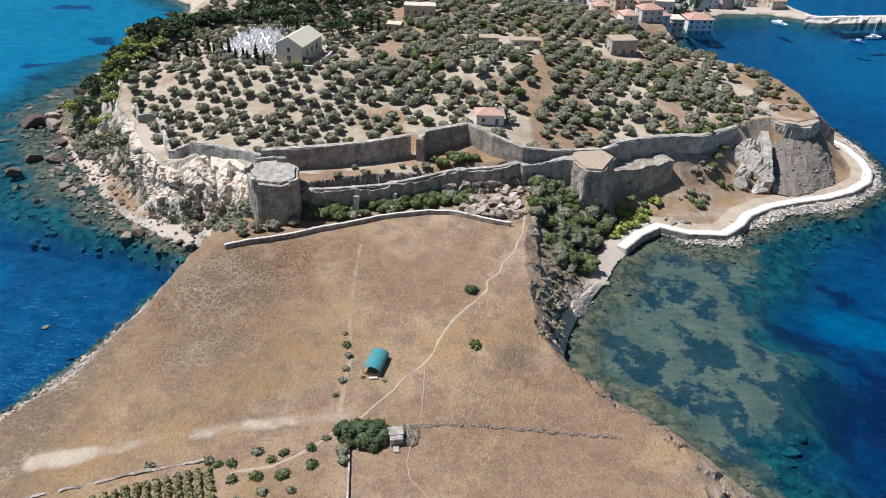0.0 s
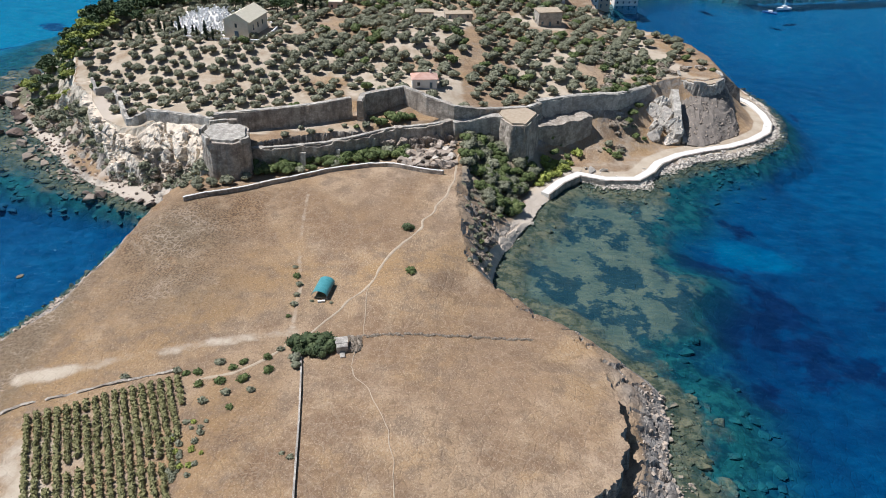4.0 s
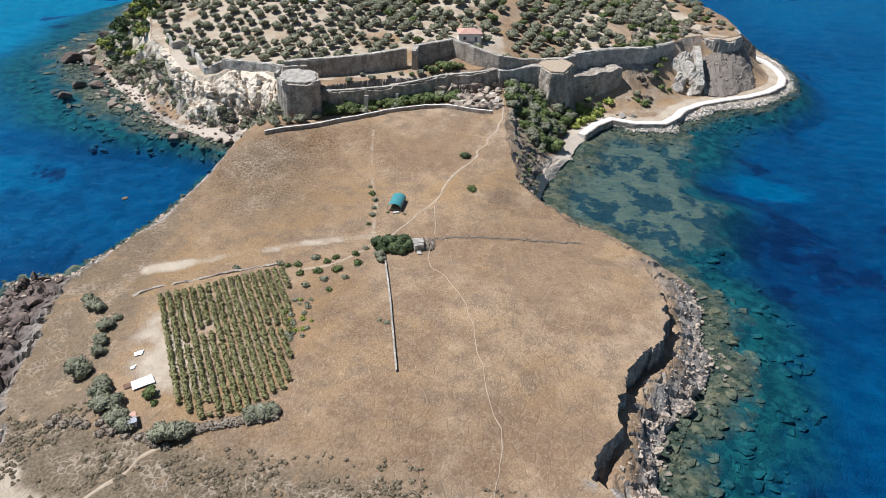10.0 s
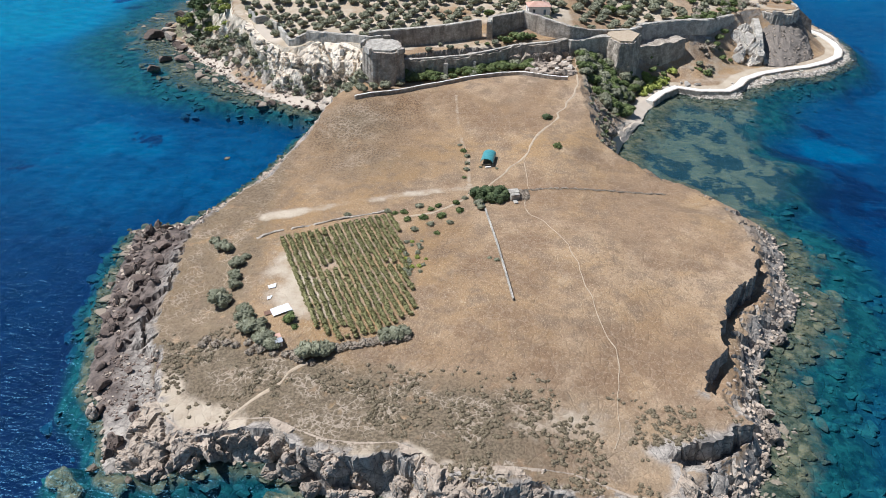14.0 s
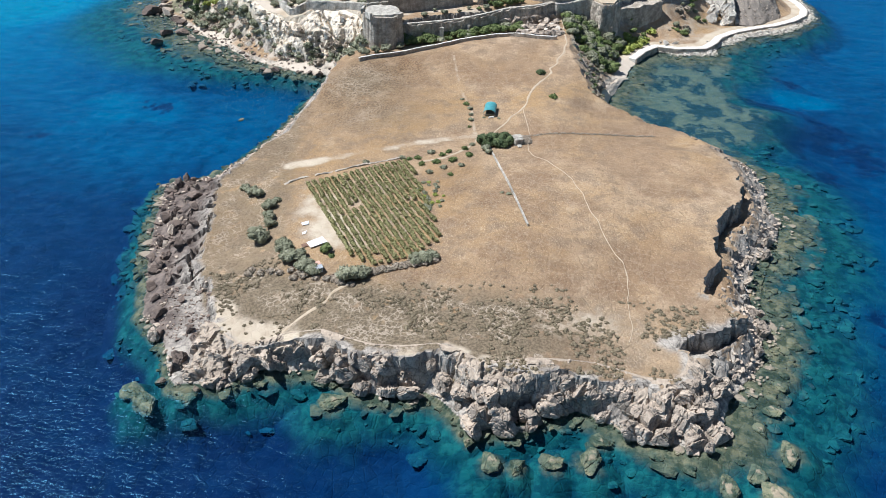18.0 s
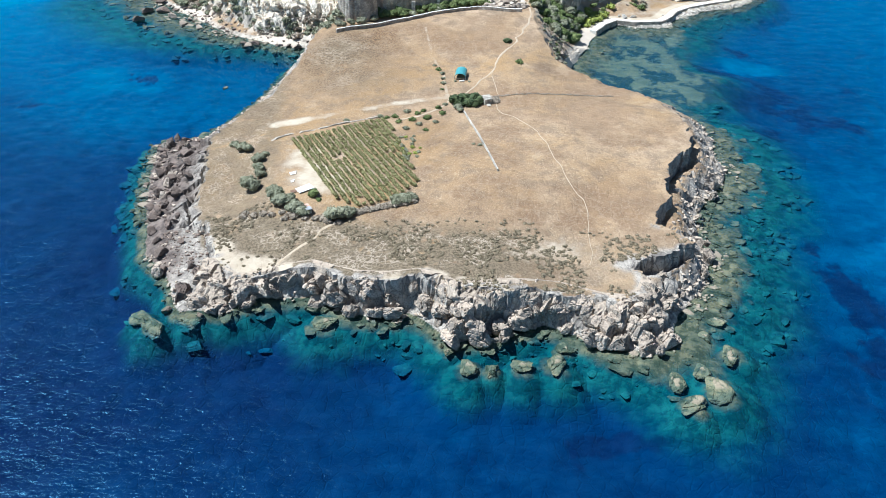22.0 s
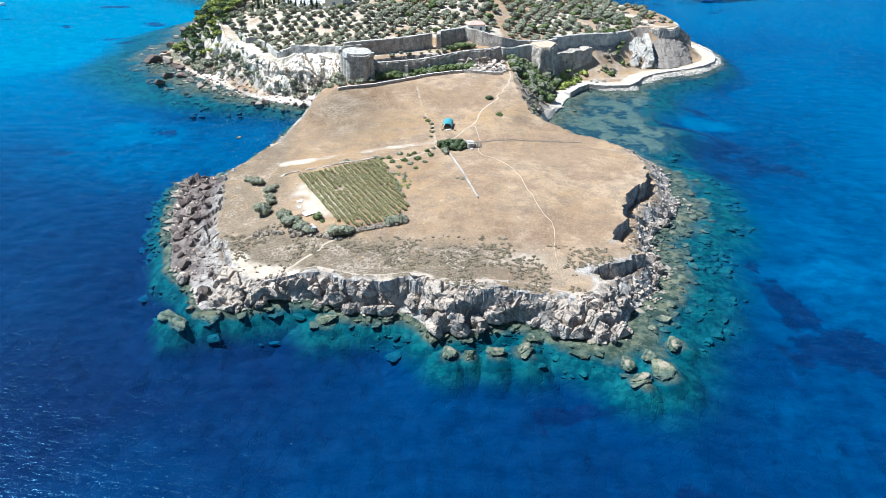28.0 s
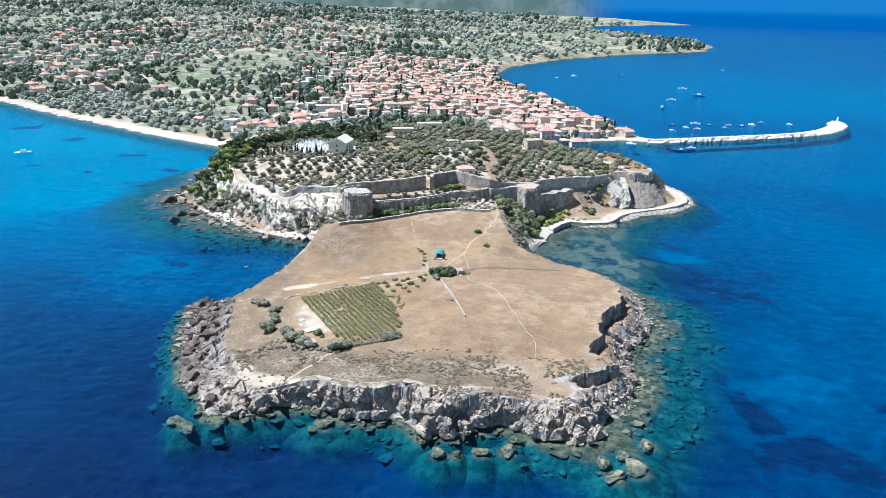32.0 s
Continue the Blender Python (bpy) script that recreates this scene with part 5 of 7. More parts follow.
FIG = leaf_material("fig_leaves", (0.055, 0.078, 0.032), (0.115, 0.14, 0.058))
FIGS = [olive_kind(s, FIG, "fig_tree", "spreading dark green fig tree", "fig thicket") for s in (16, 17)]
OLIVES = [olive_kind(s) for s in (1, 2, 3, 4, 5)]
GREENS = [olive_kind(s, GREEN, "broadleaf_tree", "dense dark green broadleaf tree", "broadleaf trees") for s in (11, 12, 13)]
BRIGHTS = [pine_kind(s, BRIGHT, "yellow-green pine on the sea cliff", "pine_tree", "yellow-green pines") for s in (14, 15)]
PINES = [pine_kind(s) for s in (21, 22, 23)]
CYPRESSES = [cypress_kind(s) for s in (31, 32)]
BUSHES = [bush_kind(s, GREEN, "round green bush in dry grass") for s in (41, 42)]
GREY_BUSHES = [bush_kind(s, OLIVE, "grey-green shrub on dry ground") for s in (43, 44)]
BRIGHT_BUSHES = [bush_kind(s, BRIGHT, "yellow-green broom on the slope") for s in (47, 48)]
DRY_BUSHES = [bush_kind(s, DRY, "brown dried-out shrub on stony ground", "bush", "dry shrubs") for s in (45, 46)]


SCRUB_SPOTS = []


def pick(kinds):
    return kinds[int(rng.integers(len(kinds)))]


def scatter(kinds, x, y, s):
    """Scrub past counting: kept for one joined object."""
    SCRUB_SPOTS.append((pick(kinds), x, y, height_at(x, y) - 0.15, rng.random() * 360, s))


def stand(kinds, x, y, s=1.0, sink=0.15, **more):
    return pick(kinds).put(x, y, height_at(x, y) - sink, rng.random() * 360, s, **more)


# the olive grove on the castle rock: planted rows in front, looser behind
CLEAR = [(-56, 152, 9), (18, 112, 7), (-20, 219, 10), (-74, 158, 12), (24, 186, 12), (-24, 172, 7), (70, 194, 9), (-66, 88, 4), (122, 152, 16), (85, 140, 9), (100, 140, 8), (78, 264, 17), (88, 290, 18), (60, 290, 12)]
spots = []
for k in range(-60, 60):
    for j in range(-60, 60):
        u, v = k * 5.9, j * 5.4
        x, y = u * 0.94 + v * 0.34, 180 - u * 0.34 + v * 0.94
        x, y = x + rng.normal() * 0.5, y + rng.normal() * 0.5
        if -135 < x < 132 and 70 < y < 318:
            spots.append((x, y))
spots = np.array(spots)
deep_in = inside_by(CASTLE_EDGE, spots[:, 0], spots[:, 1])
off_terrace = inside_by(TERRACE, spots[:, 0], spots[:, 1]) < -2.5
grove = []
for (x, y), d, free in zip(spots, deep_in, off_terrace):
    if d < 3.5 or not free or any(math.hypot(x - a, y - b) < r for a, b, r in CLEAR):
        continue
    if x < -30 and y < 140 and rng.random() < 0.05:
        continue
    if rng.random() < (0.09 if x < -25 else 0.15) or (x > 88 and rng.random() < 0.3) or along(np.array([(27, 98), (31, 120), (38, 150), (33, 175)]).tolist(), np.array([x]), np.array([y]))[0] < 2.4:
        continue
    dense = y > 120 and x > -35
    kinds = GREENS if rng.random() < (0.13 if dense else 0.03) else OLIVES
    s = (0.95 + 0.4 * rng.random()) * (1.0 if dense else 0.84)
    grove.append((pick(kinds), x, y, height_at(x, y) - 0.15, rng.random() * 360, s))
grove.sort(key=lambda g: g[2] + 0.1 * abs(g[1]))
for kind, x, y, z, rz, s in grove[:290]:
    kind.put(x, y, z, rz, s)
stuff("olive_grove", "far rows of grey-green olive trees on the castle rock", "olive grove", grove[290:])

# cypresses by the graveyard, pines on the north-west slope
for x, y in [(-104, 149), (-101, 151), (-97, 150), (-92, 151), (-89, 148.5), (-86, 149), (-82, 146), (-79, 144), (-76, 144), (-74, 142.5), (-70, 141), (-67, 140.5), (-84, 151), (-63, 173), (-37, 196), (-35, 202), (-39, 186), (-33, 190)]:
    stand(CYPRESSES, x, y, 0.55 + 0.3 * rng.random())
for k in range(34):
    a = rng.random()
    x, y = -128 + 34 * a + rng.normal() * 5, 150 + 85 * a + rng.normal() * 9
    if height_at(x, y) > 3:
        stand(PINES, x, y, 0.95 + 0.5 * rng.random())
for k in range(46):
    x, y = -112 + rng.random() * 75, 176 + rng.random() * 62
    if math.hypot(x + 20, y - 219) > 11 and math.hypot(x + 74, y - 158) > 14:
        stand(PINES, x, y, 0.9 + 0.4 * rng.random())
for x, y, s in [(-121, 127, 0.8), (-118, 120, 0.75), (-116, 113, 0.7), (-124, 135, 0.8), (-126, 143, 0.7), (-120, 132, 0.7), (-122, 116, 0.6), (-114, 107, 0.5)]:
    stand(BRIGHTS, x, y, s)

# thickets below the walls, on the terrace and round the neck
for x, y, s, kinds in [(-28, 57.5, 1.2, GREENS), (-24, 58, 1.0, GREENS), (-21, 58, 1.25, GREENS), (-17, 58.5, 1.0, OLIVES), (-14, 60, 1.0, GREENS), (-9, 62.5, 1.1, GREENS), (-5, 64.5, 0.9, GREENS), (0, 66.5, 1.1, GREENS), (4, 68, 1.2, GREENS), (8, 70, 1.25, GREENS), (12, 71, 1.15, GREENS), (15, 69, 0.9, GREENS), (-33, 52.5, 1.0, OLIVES), (-38, 49.5, 1.15, OLIVES), (-42, 47.5, 1.1, OLIVES), (-45, 44, 0.9, OLIVES), (-47, 48, 1.0, OLIVES), (6, 82, 1.3, GREENS), (10, 84.5, 1.35, GREENS), (13, 87, 1.2, GREENS), (8, 88, 1.1, GREENS), (16, 88, 0.9, GREENS), (1, 80, 0.8, OLIVES), (-16, 72.5, 0.8, OLIVES), (-10, 75, 0.55, OLIVES), (-24, 70, 0.75, OLIVES), (-6, 79, 0.6, OLIVES), (-20, 76, 0.6, OLIVES), (3, 85, 0.8, GREENS), (-2, 78.5, 0.6, GREENS)]:
    stand(kinds, x, y, s * 0.85)
NECK = [(34.5, 91), (34, 70), (37.6, 60), (43, 52.5), (48.5, 52), (54, 57.6), (58.5, 65), (61, 78), (60, 86), (54, 87), (46, 89), (40, 93)]
for k in range(400):
    x, y = 32 + rng.random() * 32, 48 + rng.random() * 48
    if inside_by(NECK, np.array([x]), np.array([y]))[0] > 0.5 and height_at(x, y) > 1.6 and rng.random() < 0.72:
        stand(GREENS if rng.random() < 0.5 else OLIVES, x, y, 0.75 + 0.6 * rng.random(), sink=0.4, label="dense dark thicket tree below the gate", group="gate thicket")
for k in range(95):
    x = -35 + rng.random() * 52
    y = 55 + 0.36 * (x + 35) - 0.0035 * (x + 8) ** 2 + 3.0 + rng.normal() * 1.8
    stand(GREENS + OLIVES[:1] + BUSHES, x, y, 0.65 + 0.55 * rng.random(), sink=0.3, label="green thicket at the foot of the outer wall", group="wall thicket")
for k in range(150):
    x, y = 80 + rng.random() * 58, 124 + rng.random() * 42
    if inside_by(CASTLE_EDGE, np.array([x]), np.array([y]))[0] > 1.0 and math.hypot(x - 129.5, y - 150) > 9:
        scatter(GREY_BUSHES + DRY_BUSHES[:1] + BUSHES[:1], x, y, 1.2 + 1.2 * rng.random())
for k in range(60):
    x, y = 60 + rng.random() * 44, 84 + rng.random() * 36
    if 2.0 < height_at(x, y) < 14 and fbm(np.array([x]), np.array([y]), 9, 2, 44)[0] > 0.5:
        scatter(BRIGHT_BUSHES if x < 78 and y < 102 else BUSHES + DRY_BUSHES + GREY_BUSHES, x, y, 1.1 + 1.1 * rng.random())
for x, y, s in [(66, 103, 0.9), (67, 98, 0.8), (69, 108, 1.0), (70, 94, 0.8), (66, 90, 0.7), (72, 99, 0.6), (96, 118, 0.9), (98, 122, 1.0), (101, 126, 0.9), (99, 114, 0.7), (94, 126, 1.0), (88, 126, 0.9), (83, 123.5, 0.9), (92, 129, 1.0), (96, 132, 0.9), (101, 134, 0.8), (104, 139, 0.8), (79, 122, 0.7)]:
    stand(GREENS, x, y, s)
for x, y, s in [(68, 92, 1.4), (65, 87, 1.5), (63, 83, 1.3), (70, 90, 1.2), (107, 131, 1.6), (109, 138, 1.5), (112, 147, 1.4), (118, 150, 1.5), (124, 156, 1.8), (131, 158, 1.6), (114, 158, 1.8), (106, 150, 1.9), (100, 158, 1.8), (110, 166, 1.7), (124, 171, 1.9), (92, 152, 1.8), (118, 160, 1.5), (128, 121, 1.2), (133, 126, 1.3), (126, 127, 1.2), (136, 131, 1.2), (124, 133, 1.1), (131, 133, 1.0), (122, 122, 1.0), (138, 126, 0.9)]:
    stand(DRY_BUSHES if x > 105 else BUSHES, x, y, s)
for x, y, s in [(-110, 100, 1.4), (-106, 92, 1.5), (-100, 86, 1.3), (-94, 80, 1.4), (-88, 74, 1.3), (-82, 69, 1.2), (-76, 66, 1.2), (-70, 63, 1.2), (-62, 62, 1.5), (-58, 59, 1.6), (-55, 57, 1.5), (-60, 65, 1.3), (-66, 67, 1.1), (-112, 94, 1.1), (-104, 84, 1.1), (-97, 76, 1.0), (-51, 55, 1.7), (-53, 60, 1.5), (-48, 52, 1.6), (-116, 104, 1.6), (-90, 82, 1.3), (-57, 52, 1.2), (-52, 50, 1.4), (-84, 76, 1.1), (-72, 70, 1.0), (-78, 72, 0.9)]:
    stand(GREY_BUSHES, x, y, s)
for k in range(170):
    f = rng.random()
    x, y = -138 + 88 * f + rng.normal() * 6, 114 - 62 * f + rng.random() * 13
    if 1.6 < height_at(x, y) < 13 and x < -45:
        scatter(GREY_BUSHES if rng.random() < 0.7 else DRY_BUSHES, x, y, 1.1 + 1.5 * rng.random() ** 2)
for k in range(170):
    x, y = -148 + rng.random() * 34, 118 + rng.random() * 110
    if height_at(x, y) > 2.5:
        stand(PINES + GREENS + BRIGHTS, x, y, 0.6 + 0.5 * rng.random(), label="low green tree on the wooded north-west slope", group="slope trees")
for k in range(44):
    f = rng.random()
    x, y = 36.5 + 5 * rng.random() + 5 * f, 16 + 34 * f
    if height_at(x, y) > 1.5:
        stand(GREY_BUSHES + DRY_BUSHES + BUSHES[:1], x, y, 0.5 + 0.5 * rng.random(), label="scrub on the shaded slope above the bay", group="bay scrub")
for k in range(26):
    x, y = 62 + rng.random() * 40, 90 + rng.random() * 30
    if 2.2 < height_at(x, y) < 13:
        scatter(BUSHES + DRY_BUSHES, x, y, 0.5 + 0.6 * rng.random())

pts, way = sampled([(37, 60), (38, 50), (38, 36), (39, 24)], 0.6)
for k in range(50):
    n, o = int(rng.integers(len(pts))), 1.5 + rng.normal() * 2.2
    x, y = pts[n, 0] - way[n, 1] * o, pts[n, 1] + way[n, 0] * o
    if height_at(x, y) > 2.0:
        scatter(GREY_BUSHES + DRY_BUSHES, x, y, 0.4 + 0.6 * rng.random())
stuff("slope_scrub", "grey and green scrub on the castle's slopes", "scrub", SCRUB_SPOTS)

for x, y, s in [(62, 82, 2.2), (64, 86, 2.4), (66, 90, 2.0), (68, 86.5, 1.9), (60.5, 78.5, 1.8), (70, 91, 2.1), (63.5, 90, 2.3), (67, 94, 1.8), (72, 95, 1.6)]:
    stand(BRIGHT_BUSHES, x, y, s, label="yellow-green broom above the small beach", group="broom bushes")

# ---- the cape ----
stand([FIGS[0]], 19.2, 27.5, 0.85, sink=0.9, label="round dark bush beside the footpath", group="")
stand([BUSHES[0]], 21.9, 6.6, 1.35, label="small round bush in dry grass", group="")
for x, y, s in [(-2.2, -21.3, 1.25), (0.6, -20.8, 1.35), (3.4, -20.6, 1.35), (5.6, -21.2, 1.1), (1.6, -23.0, 1.1), (4.2, -23.2, 1.05), (-1.4, -23.4, 0.85)]:
    stand(FIGS, x, y, s, sink=0.7)
for x, y, s in [(-1.9, -26.0, 0.75), (-1.2, -28.2, 0.6)]:
    stand(OLIVES, x, y, s, sink=0.4, label="small grey-green tree beside a stone wall", group="")
for x, y, s in [(-61.6, -73, 1.45), (-53.4, -80, 1.25), (-52, -83.5, 1.2), (-49.5, -83, 1.1), (-47.5, -86.8, 1.15), (-45.5, -88.5, 1.0), (-36.6, -91.0, 1.35), (-34.6, -90.6, 1.2), (-33.0, -89.4, 1.0), (-20.8, -85.4, 0.95), (-18.6, -84.6, 1.0), (-16.8, -83.9, 0.9), (-68, -50.5, 1.0), (-66, -51.5, 0.85), (-62, -58, 0.95), (-61, -63, 0.9), (-60, -66.5, 0.8), (-60.5, -55, 0.6), (-71, -47, 0.7), (-54.4, -77, 0.9)]:
    stand(OLIVES, x, y, s, sink=0.5, label="silver-grey olive tree near the vineyard", group="cape olives")
stand(GREENS, -43.2, -80.0, 0.72, sink=0.3, label="small dark round tree by the tarpaulin", group="")
stand(BUSHES, -41.8, -82.2, 0.8)
for x, y, s in [(-37.8, -33.4, 0.9), (-27.4, -31, 1.0), (-25.2, -31.6, 0.8), (-22.4, -31, 1.0), (-18.5, -28, 1.1), (-15.2, -29.3, 0.9), (-13, -27.6, 0.9), (-11.7, -33, 1.2), (-8.5, -25.8, 1.0), (-7.4, -30, 1.1), (-17, -33.5, 1.1), (-21, -35, 1.0), (-14.5, -37, 1.0), (-9.5, -36.5, 0.9), (-19, -40, 1.0), (-12.5, -41.5, 0.8), (-6, -22.5, 0.8), (-6.4, -6.5, 0.9), (-6.0, -3.0, 0.8), (-6.2, 1.5, 0.9), (-7.5, 5.0, 1.0), (-6.8, -10.5, 0.6), (-9.0, 9, 0.7), (3.4, -56, 0.7), (1.6, -55, 0.55), (-0.8, 3.3, 0.8), (2.8, -5.5, 0.5), (-2.0, -5.2, 0.5)]:
    stand(GREY_BUSHES if rng.random() < 0.7 else BUSHES, x, y, s)
for k in range(56):
    x = 12 + 40 * k / 55
    stand(DRY_BUSHES, x, -17.2 + 0.10 * (x - 14) + rng.normal() * 0.2, 0.3 + 0.22 * rng.random(), label="low dry scrub along a field edge", group="field edge scrub")
for k in range(26):
    stand(DRY_BUSHES, 9.3 + rng.random() * 2.6, -22.6 + rng.random() * 4.8, 0.6 + 0.3 * rng.random(), label="grey leafless bramble thicket", group="brambles")
for k in range(24):
    x = -31 + 15 * k / 23
    stand(DRY_BUSHES, x, -88.2 + 0.24 * (x + 31) + rng.normal() * 0.4, 0.8 + 0.4 * rng.random(), label="dry brown hedge below the vineyard", group="vineyard hedge")
for k in range(16):
    x = -62 + 26 * k / 15
    stand(DRY_BUSHES, x + rng.normal(), -85.5 - 0.28 * (x + 62) + rng.normal() * 0.8, 0.9 + 0.3 * rng.random(), label="dark dry scrub behind the olives", group="yard scrub")

# thorn cushions on the southern slopes: too many to count
cushion = Kind("cushion", [("cushion", *foliage([(0, 0, 0.12, 0.62, 0.42)], 26, 0.16, 77, 0.95, n=2), SCRUB)], "", "bush", "")
bpy.data.meshes.remove(cushion.meshes[0])
placed = []
xs, ys = -78 + rng.random(16000) * 130, -126 + rng.random(16000) * 44
zone = np.clip(smooth(-93, -103, ys + 0.10 * xs) + smooth(-60, -68, xs + 0.1 * ys), 0, 1) * (inside_by(CAPE_EDGE, xs, ys) > 0.6) * (fbm(xs, ys, 9, 3, 66) > 0.42) * (vnoise(xs / 2.2, ys / 2.2, 5) > 0.34)
for x, y, ok in zip(xs, ys, zone):
    if rng.random() < ok * 0.55 and not (math.hypot((x + 58) / 13, (y + 107) / 5) < 1 and rng.random() < 0.85):
        placed.append((cushion, x, y, height_at(x, y) - 0.05, rng.random() * 360, 0.35 + 0.55 * rng.random()))
stuff("thorn_scrub", "low dark thorn cushions over pale ground", "scrub", placed)

# the vineyard
FIELD = [(-55.3, -46.5), (-25.2, -31.8), (-21.5, -45), (-16.5, -66), (-14.6, -77), (-24, -84), (-31, -86), (-37.5, -81.8)]
way = np.array([0.42, -0.907])
start, across = np.array([-55.0, -46.6]), np.array([30.0, 14.6]) / 18
for k in range(26):
    a = start + across * k
    line = a + way * np.arange(-2, 60, 0.85)[:, None]
    keep = inside_by(FIELD, line[:, 0], line[:, 1]) > 0.2
    line = line[keep & (vnoise(line[:, 0] / 3.0, line[:, 1] / 3.0, 15) > 0.07) & (np.hypot(line[:, 0] + 38, line[:, 1] + 58.5) > 1.7) & ~((vnoise(line[:, 0] / 8.0, line[:, 1] / 8.0, 25) < 0.27) & (line[:, 0] > -21))]
    if len(line) < 4:
        continue
    row = thing("vine_row", 0, 0, 0, "row of green grapevines on dry soil", "vines", "vine rows")
    lobes = [(x + rng.normal() * 0.1, y + rng.normal() * 0.12, height_at(x, y) + 0.5, 0.56 + 0.12 * rng.random(), 0.5 + 0.15 * rng.random()) for x, y in line]
    share("leaves", quads_mesh("leaves", *foliage(lobes, 26 * len(line), 0.24, 200 + k, 0.85, n=2), VINE), row)
    share("vine_stems", quads_mesh("vine_stems", *stems([((x, y, height_at(x, y) - 0.2, 0.06), (x, y, height_at(x, y) + 0.5, 0.04)) for x, y in line], 4), BARK), row)
for k in range(40):
    x, y = -23 + rng.random() * 9, -45 - rng.random() * 18
    if -24 < x + 0.30 * (y + 45) + 6 and x > -19.5 - 0.28 * (y + 60):
        pick(BRIGHT_BUSHES + GREY_BUSHES).put(x, y, height_at(x, y) - 0.1, rng.random() * 360, 0.45 + 0.35 * rng.random(), "yellowing bushy vine gone wild", "wild vines")

# ---- things on the cape ----
shelter = thing("field_shelter", 0.2, -0.9, height_at(0.2, -0.9), "barrel-roofed field shelter of teal plastic sheet", "shelter", rz=-8)
bm = bmesh.new()
arc = [(2.0 * math.cos(a), 1.0 + 1.35 * math.sin(a)) for a in np.linspace(0, math.pi, 15)]
inner = [(0.96 * x, z - 0.04) for x, z in arc]
ends = [[bm.verts.new((x, y, z)) for x, z in arc + inner[::-1]] for y in (-3.3, -1.1, 1.1, 3.3)]
for a, b in zip(ends, ends[1:]):
    for n in range(30):
        bm.faces.new((a[n], a[(n + 1) % 30], b[(n + 1) % 30], b[n]))
bm.faces.new(ends[0])
bm.faces.new(ends[-1][::-1])
bmesh.ops.recalc_face_normals(bm, faces=bm.faces)
part("roof_sheet", bm, TEAL, shelter, "arched teal roof sheet")
for y in (-3.2, 0, 3.2):
    for x in (-1.95, 1.95):
        part("post", boxed(x - 0.05, x + 0.05, y - 0.05, y + 0.05, -0.2, 1.1), STEEL, shelter, "steel post")
for k in range(6):
    y = -3.2 + 6.4 * k / 5
    v, q = stems([((1.9 * math.cos(a), y, 1.0 + 1.28 * math.sin(a), 0.03), (1.9 * math.cos(b), y, 1.0 + 1.28 * math.sin(b), 0.03)) for a, b in zip(np.linspace(0.05, 3.09, 9), np.linspace(0.05, 3.09, 9)[1:])], 4)
    share("hoop", quads_mesh("hoop", v, q, STEEL), shelter)
part("back_sheet", boxed(-1.85, 1.85, 3.18, 3.22, 0.0, 1.6), TEAL, shelter)
part("pen_rail", boxed(-1.9, 1.9, -3.5, -3.42, 0.5, 0.62), WOOD, shelter, "wooden rail")
trough = thing("trough", 0.4, -5.2, height_at(0.4, -5.2), "pale stone trough before the shelter", "trough", rz=12)
part("trough_body", boxed(-0.9, 0.9, -0.3, 0.3, -0.05, 0.4, bevel=0.05), CONCRETE, trough)

hut = thing("stone_hut", 8.0, -21.6, height_at(8, -21.6), "small ruined hut with a pale broken roof", "hut", rz=15)
part("hut_wall", boxed(-1.3, 1.3, -1.6, 1.6, -0.3, 1.9, bevel=0.08), PALE_STONE, hut)
part("hut_roof", boxed(-1.5, 1.5, -0.4, 1.9, 1.9, 2.08, bevel=0.05), PALE_STONE, hut, "grey slab roof")
part("hut_step", boxed(-0.8, 0.4, -3.4, -1.7, -0.2, 0.5, bevel=0.1), PALE_STONE, hut, "tumbled stones")


def sheet(label, corners, lift, mat, seed):
    """A cloth sheet that lies on the ground in soft folds."""
    n = 10
    a, b, c, d = [np.array(p, float) for p in corners]
    verts, quads = [], []
    for i in range(n + 1):
        for j in range(n + 1):
            u, v = i / n, j / n
            p = (a * (1 - u) + b * u) * (1 - v) + (d * (1 - u) + c * u) * v
            verts.append((p[0], p[1], height_at(*p) + lift + 0.10 * float(vnoise(np.array(p[0] * 1.7), np.array(p[1] * 1.7), seed))))
    for i in range(n):
        for j in range(n):
            k = i * (n + 1) + j
            quads.append((k, k + n + 1, k + n + 2, k + 1))
    ob = tagged(new("ground_sheet", quads_mesh("ground_sheet", verts, quads, mat)), label, "tarpaulin")
    grown = ob.modifiers.new("thickness", "SOLIDIFY")
    grown.thickness = 0.05
    return ob


sheet("white tarpaulin spread on bare ground", [(-48.6, -76.6), (-45.0, -74.0), (-43.4, -76.4), (-47.2, -79.0)], 0.35, TARP, 3)
sheet("brown sheet beside the white tarpaulin", [(-50.0, -77.3), (-48.7, -76.5), (-47.9, -77.8), (-49.2, -78.6)], 0.12, BROWN, 5)
sheet("crumpled white cloth on bare ground", [(-51.6, -67.0), (-49.8, -66.0), (-49.6, -67.6), (-51.0, -68.3)], 0.12, TARP, 7)
sheet("crumpled white cloth on bare ground", [(-50.6, -71.6), (-49.5, -70.9), (-49.6, -72.2), (-50.3, -72.6)], 0.12, TARP, 9)
shed = thing("garden_shed", -44.4, -87.4, height_at(-44.4, -87.4), "low shed with a red roof among olive trees", "shed", rz=28, scale=0.72)
part("shed_wall", boxed(-1.4, 1.4, -1.9, 1.9, -0.3, 1.9), PLASTER, shed)
part("shed_roof", boxed(-1.7, 1.7, 0.1, 2.2, 1.9, 2.05), TILES, shed, "faded red roof")
part("tin_roof", boxed(-1.7, 1.7, -2.3, 0.0, 1.95, 2.05), STEEL, shed, "grey tin roof")

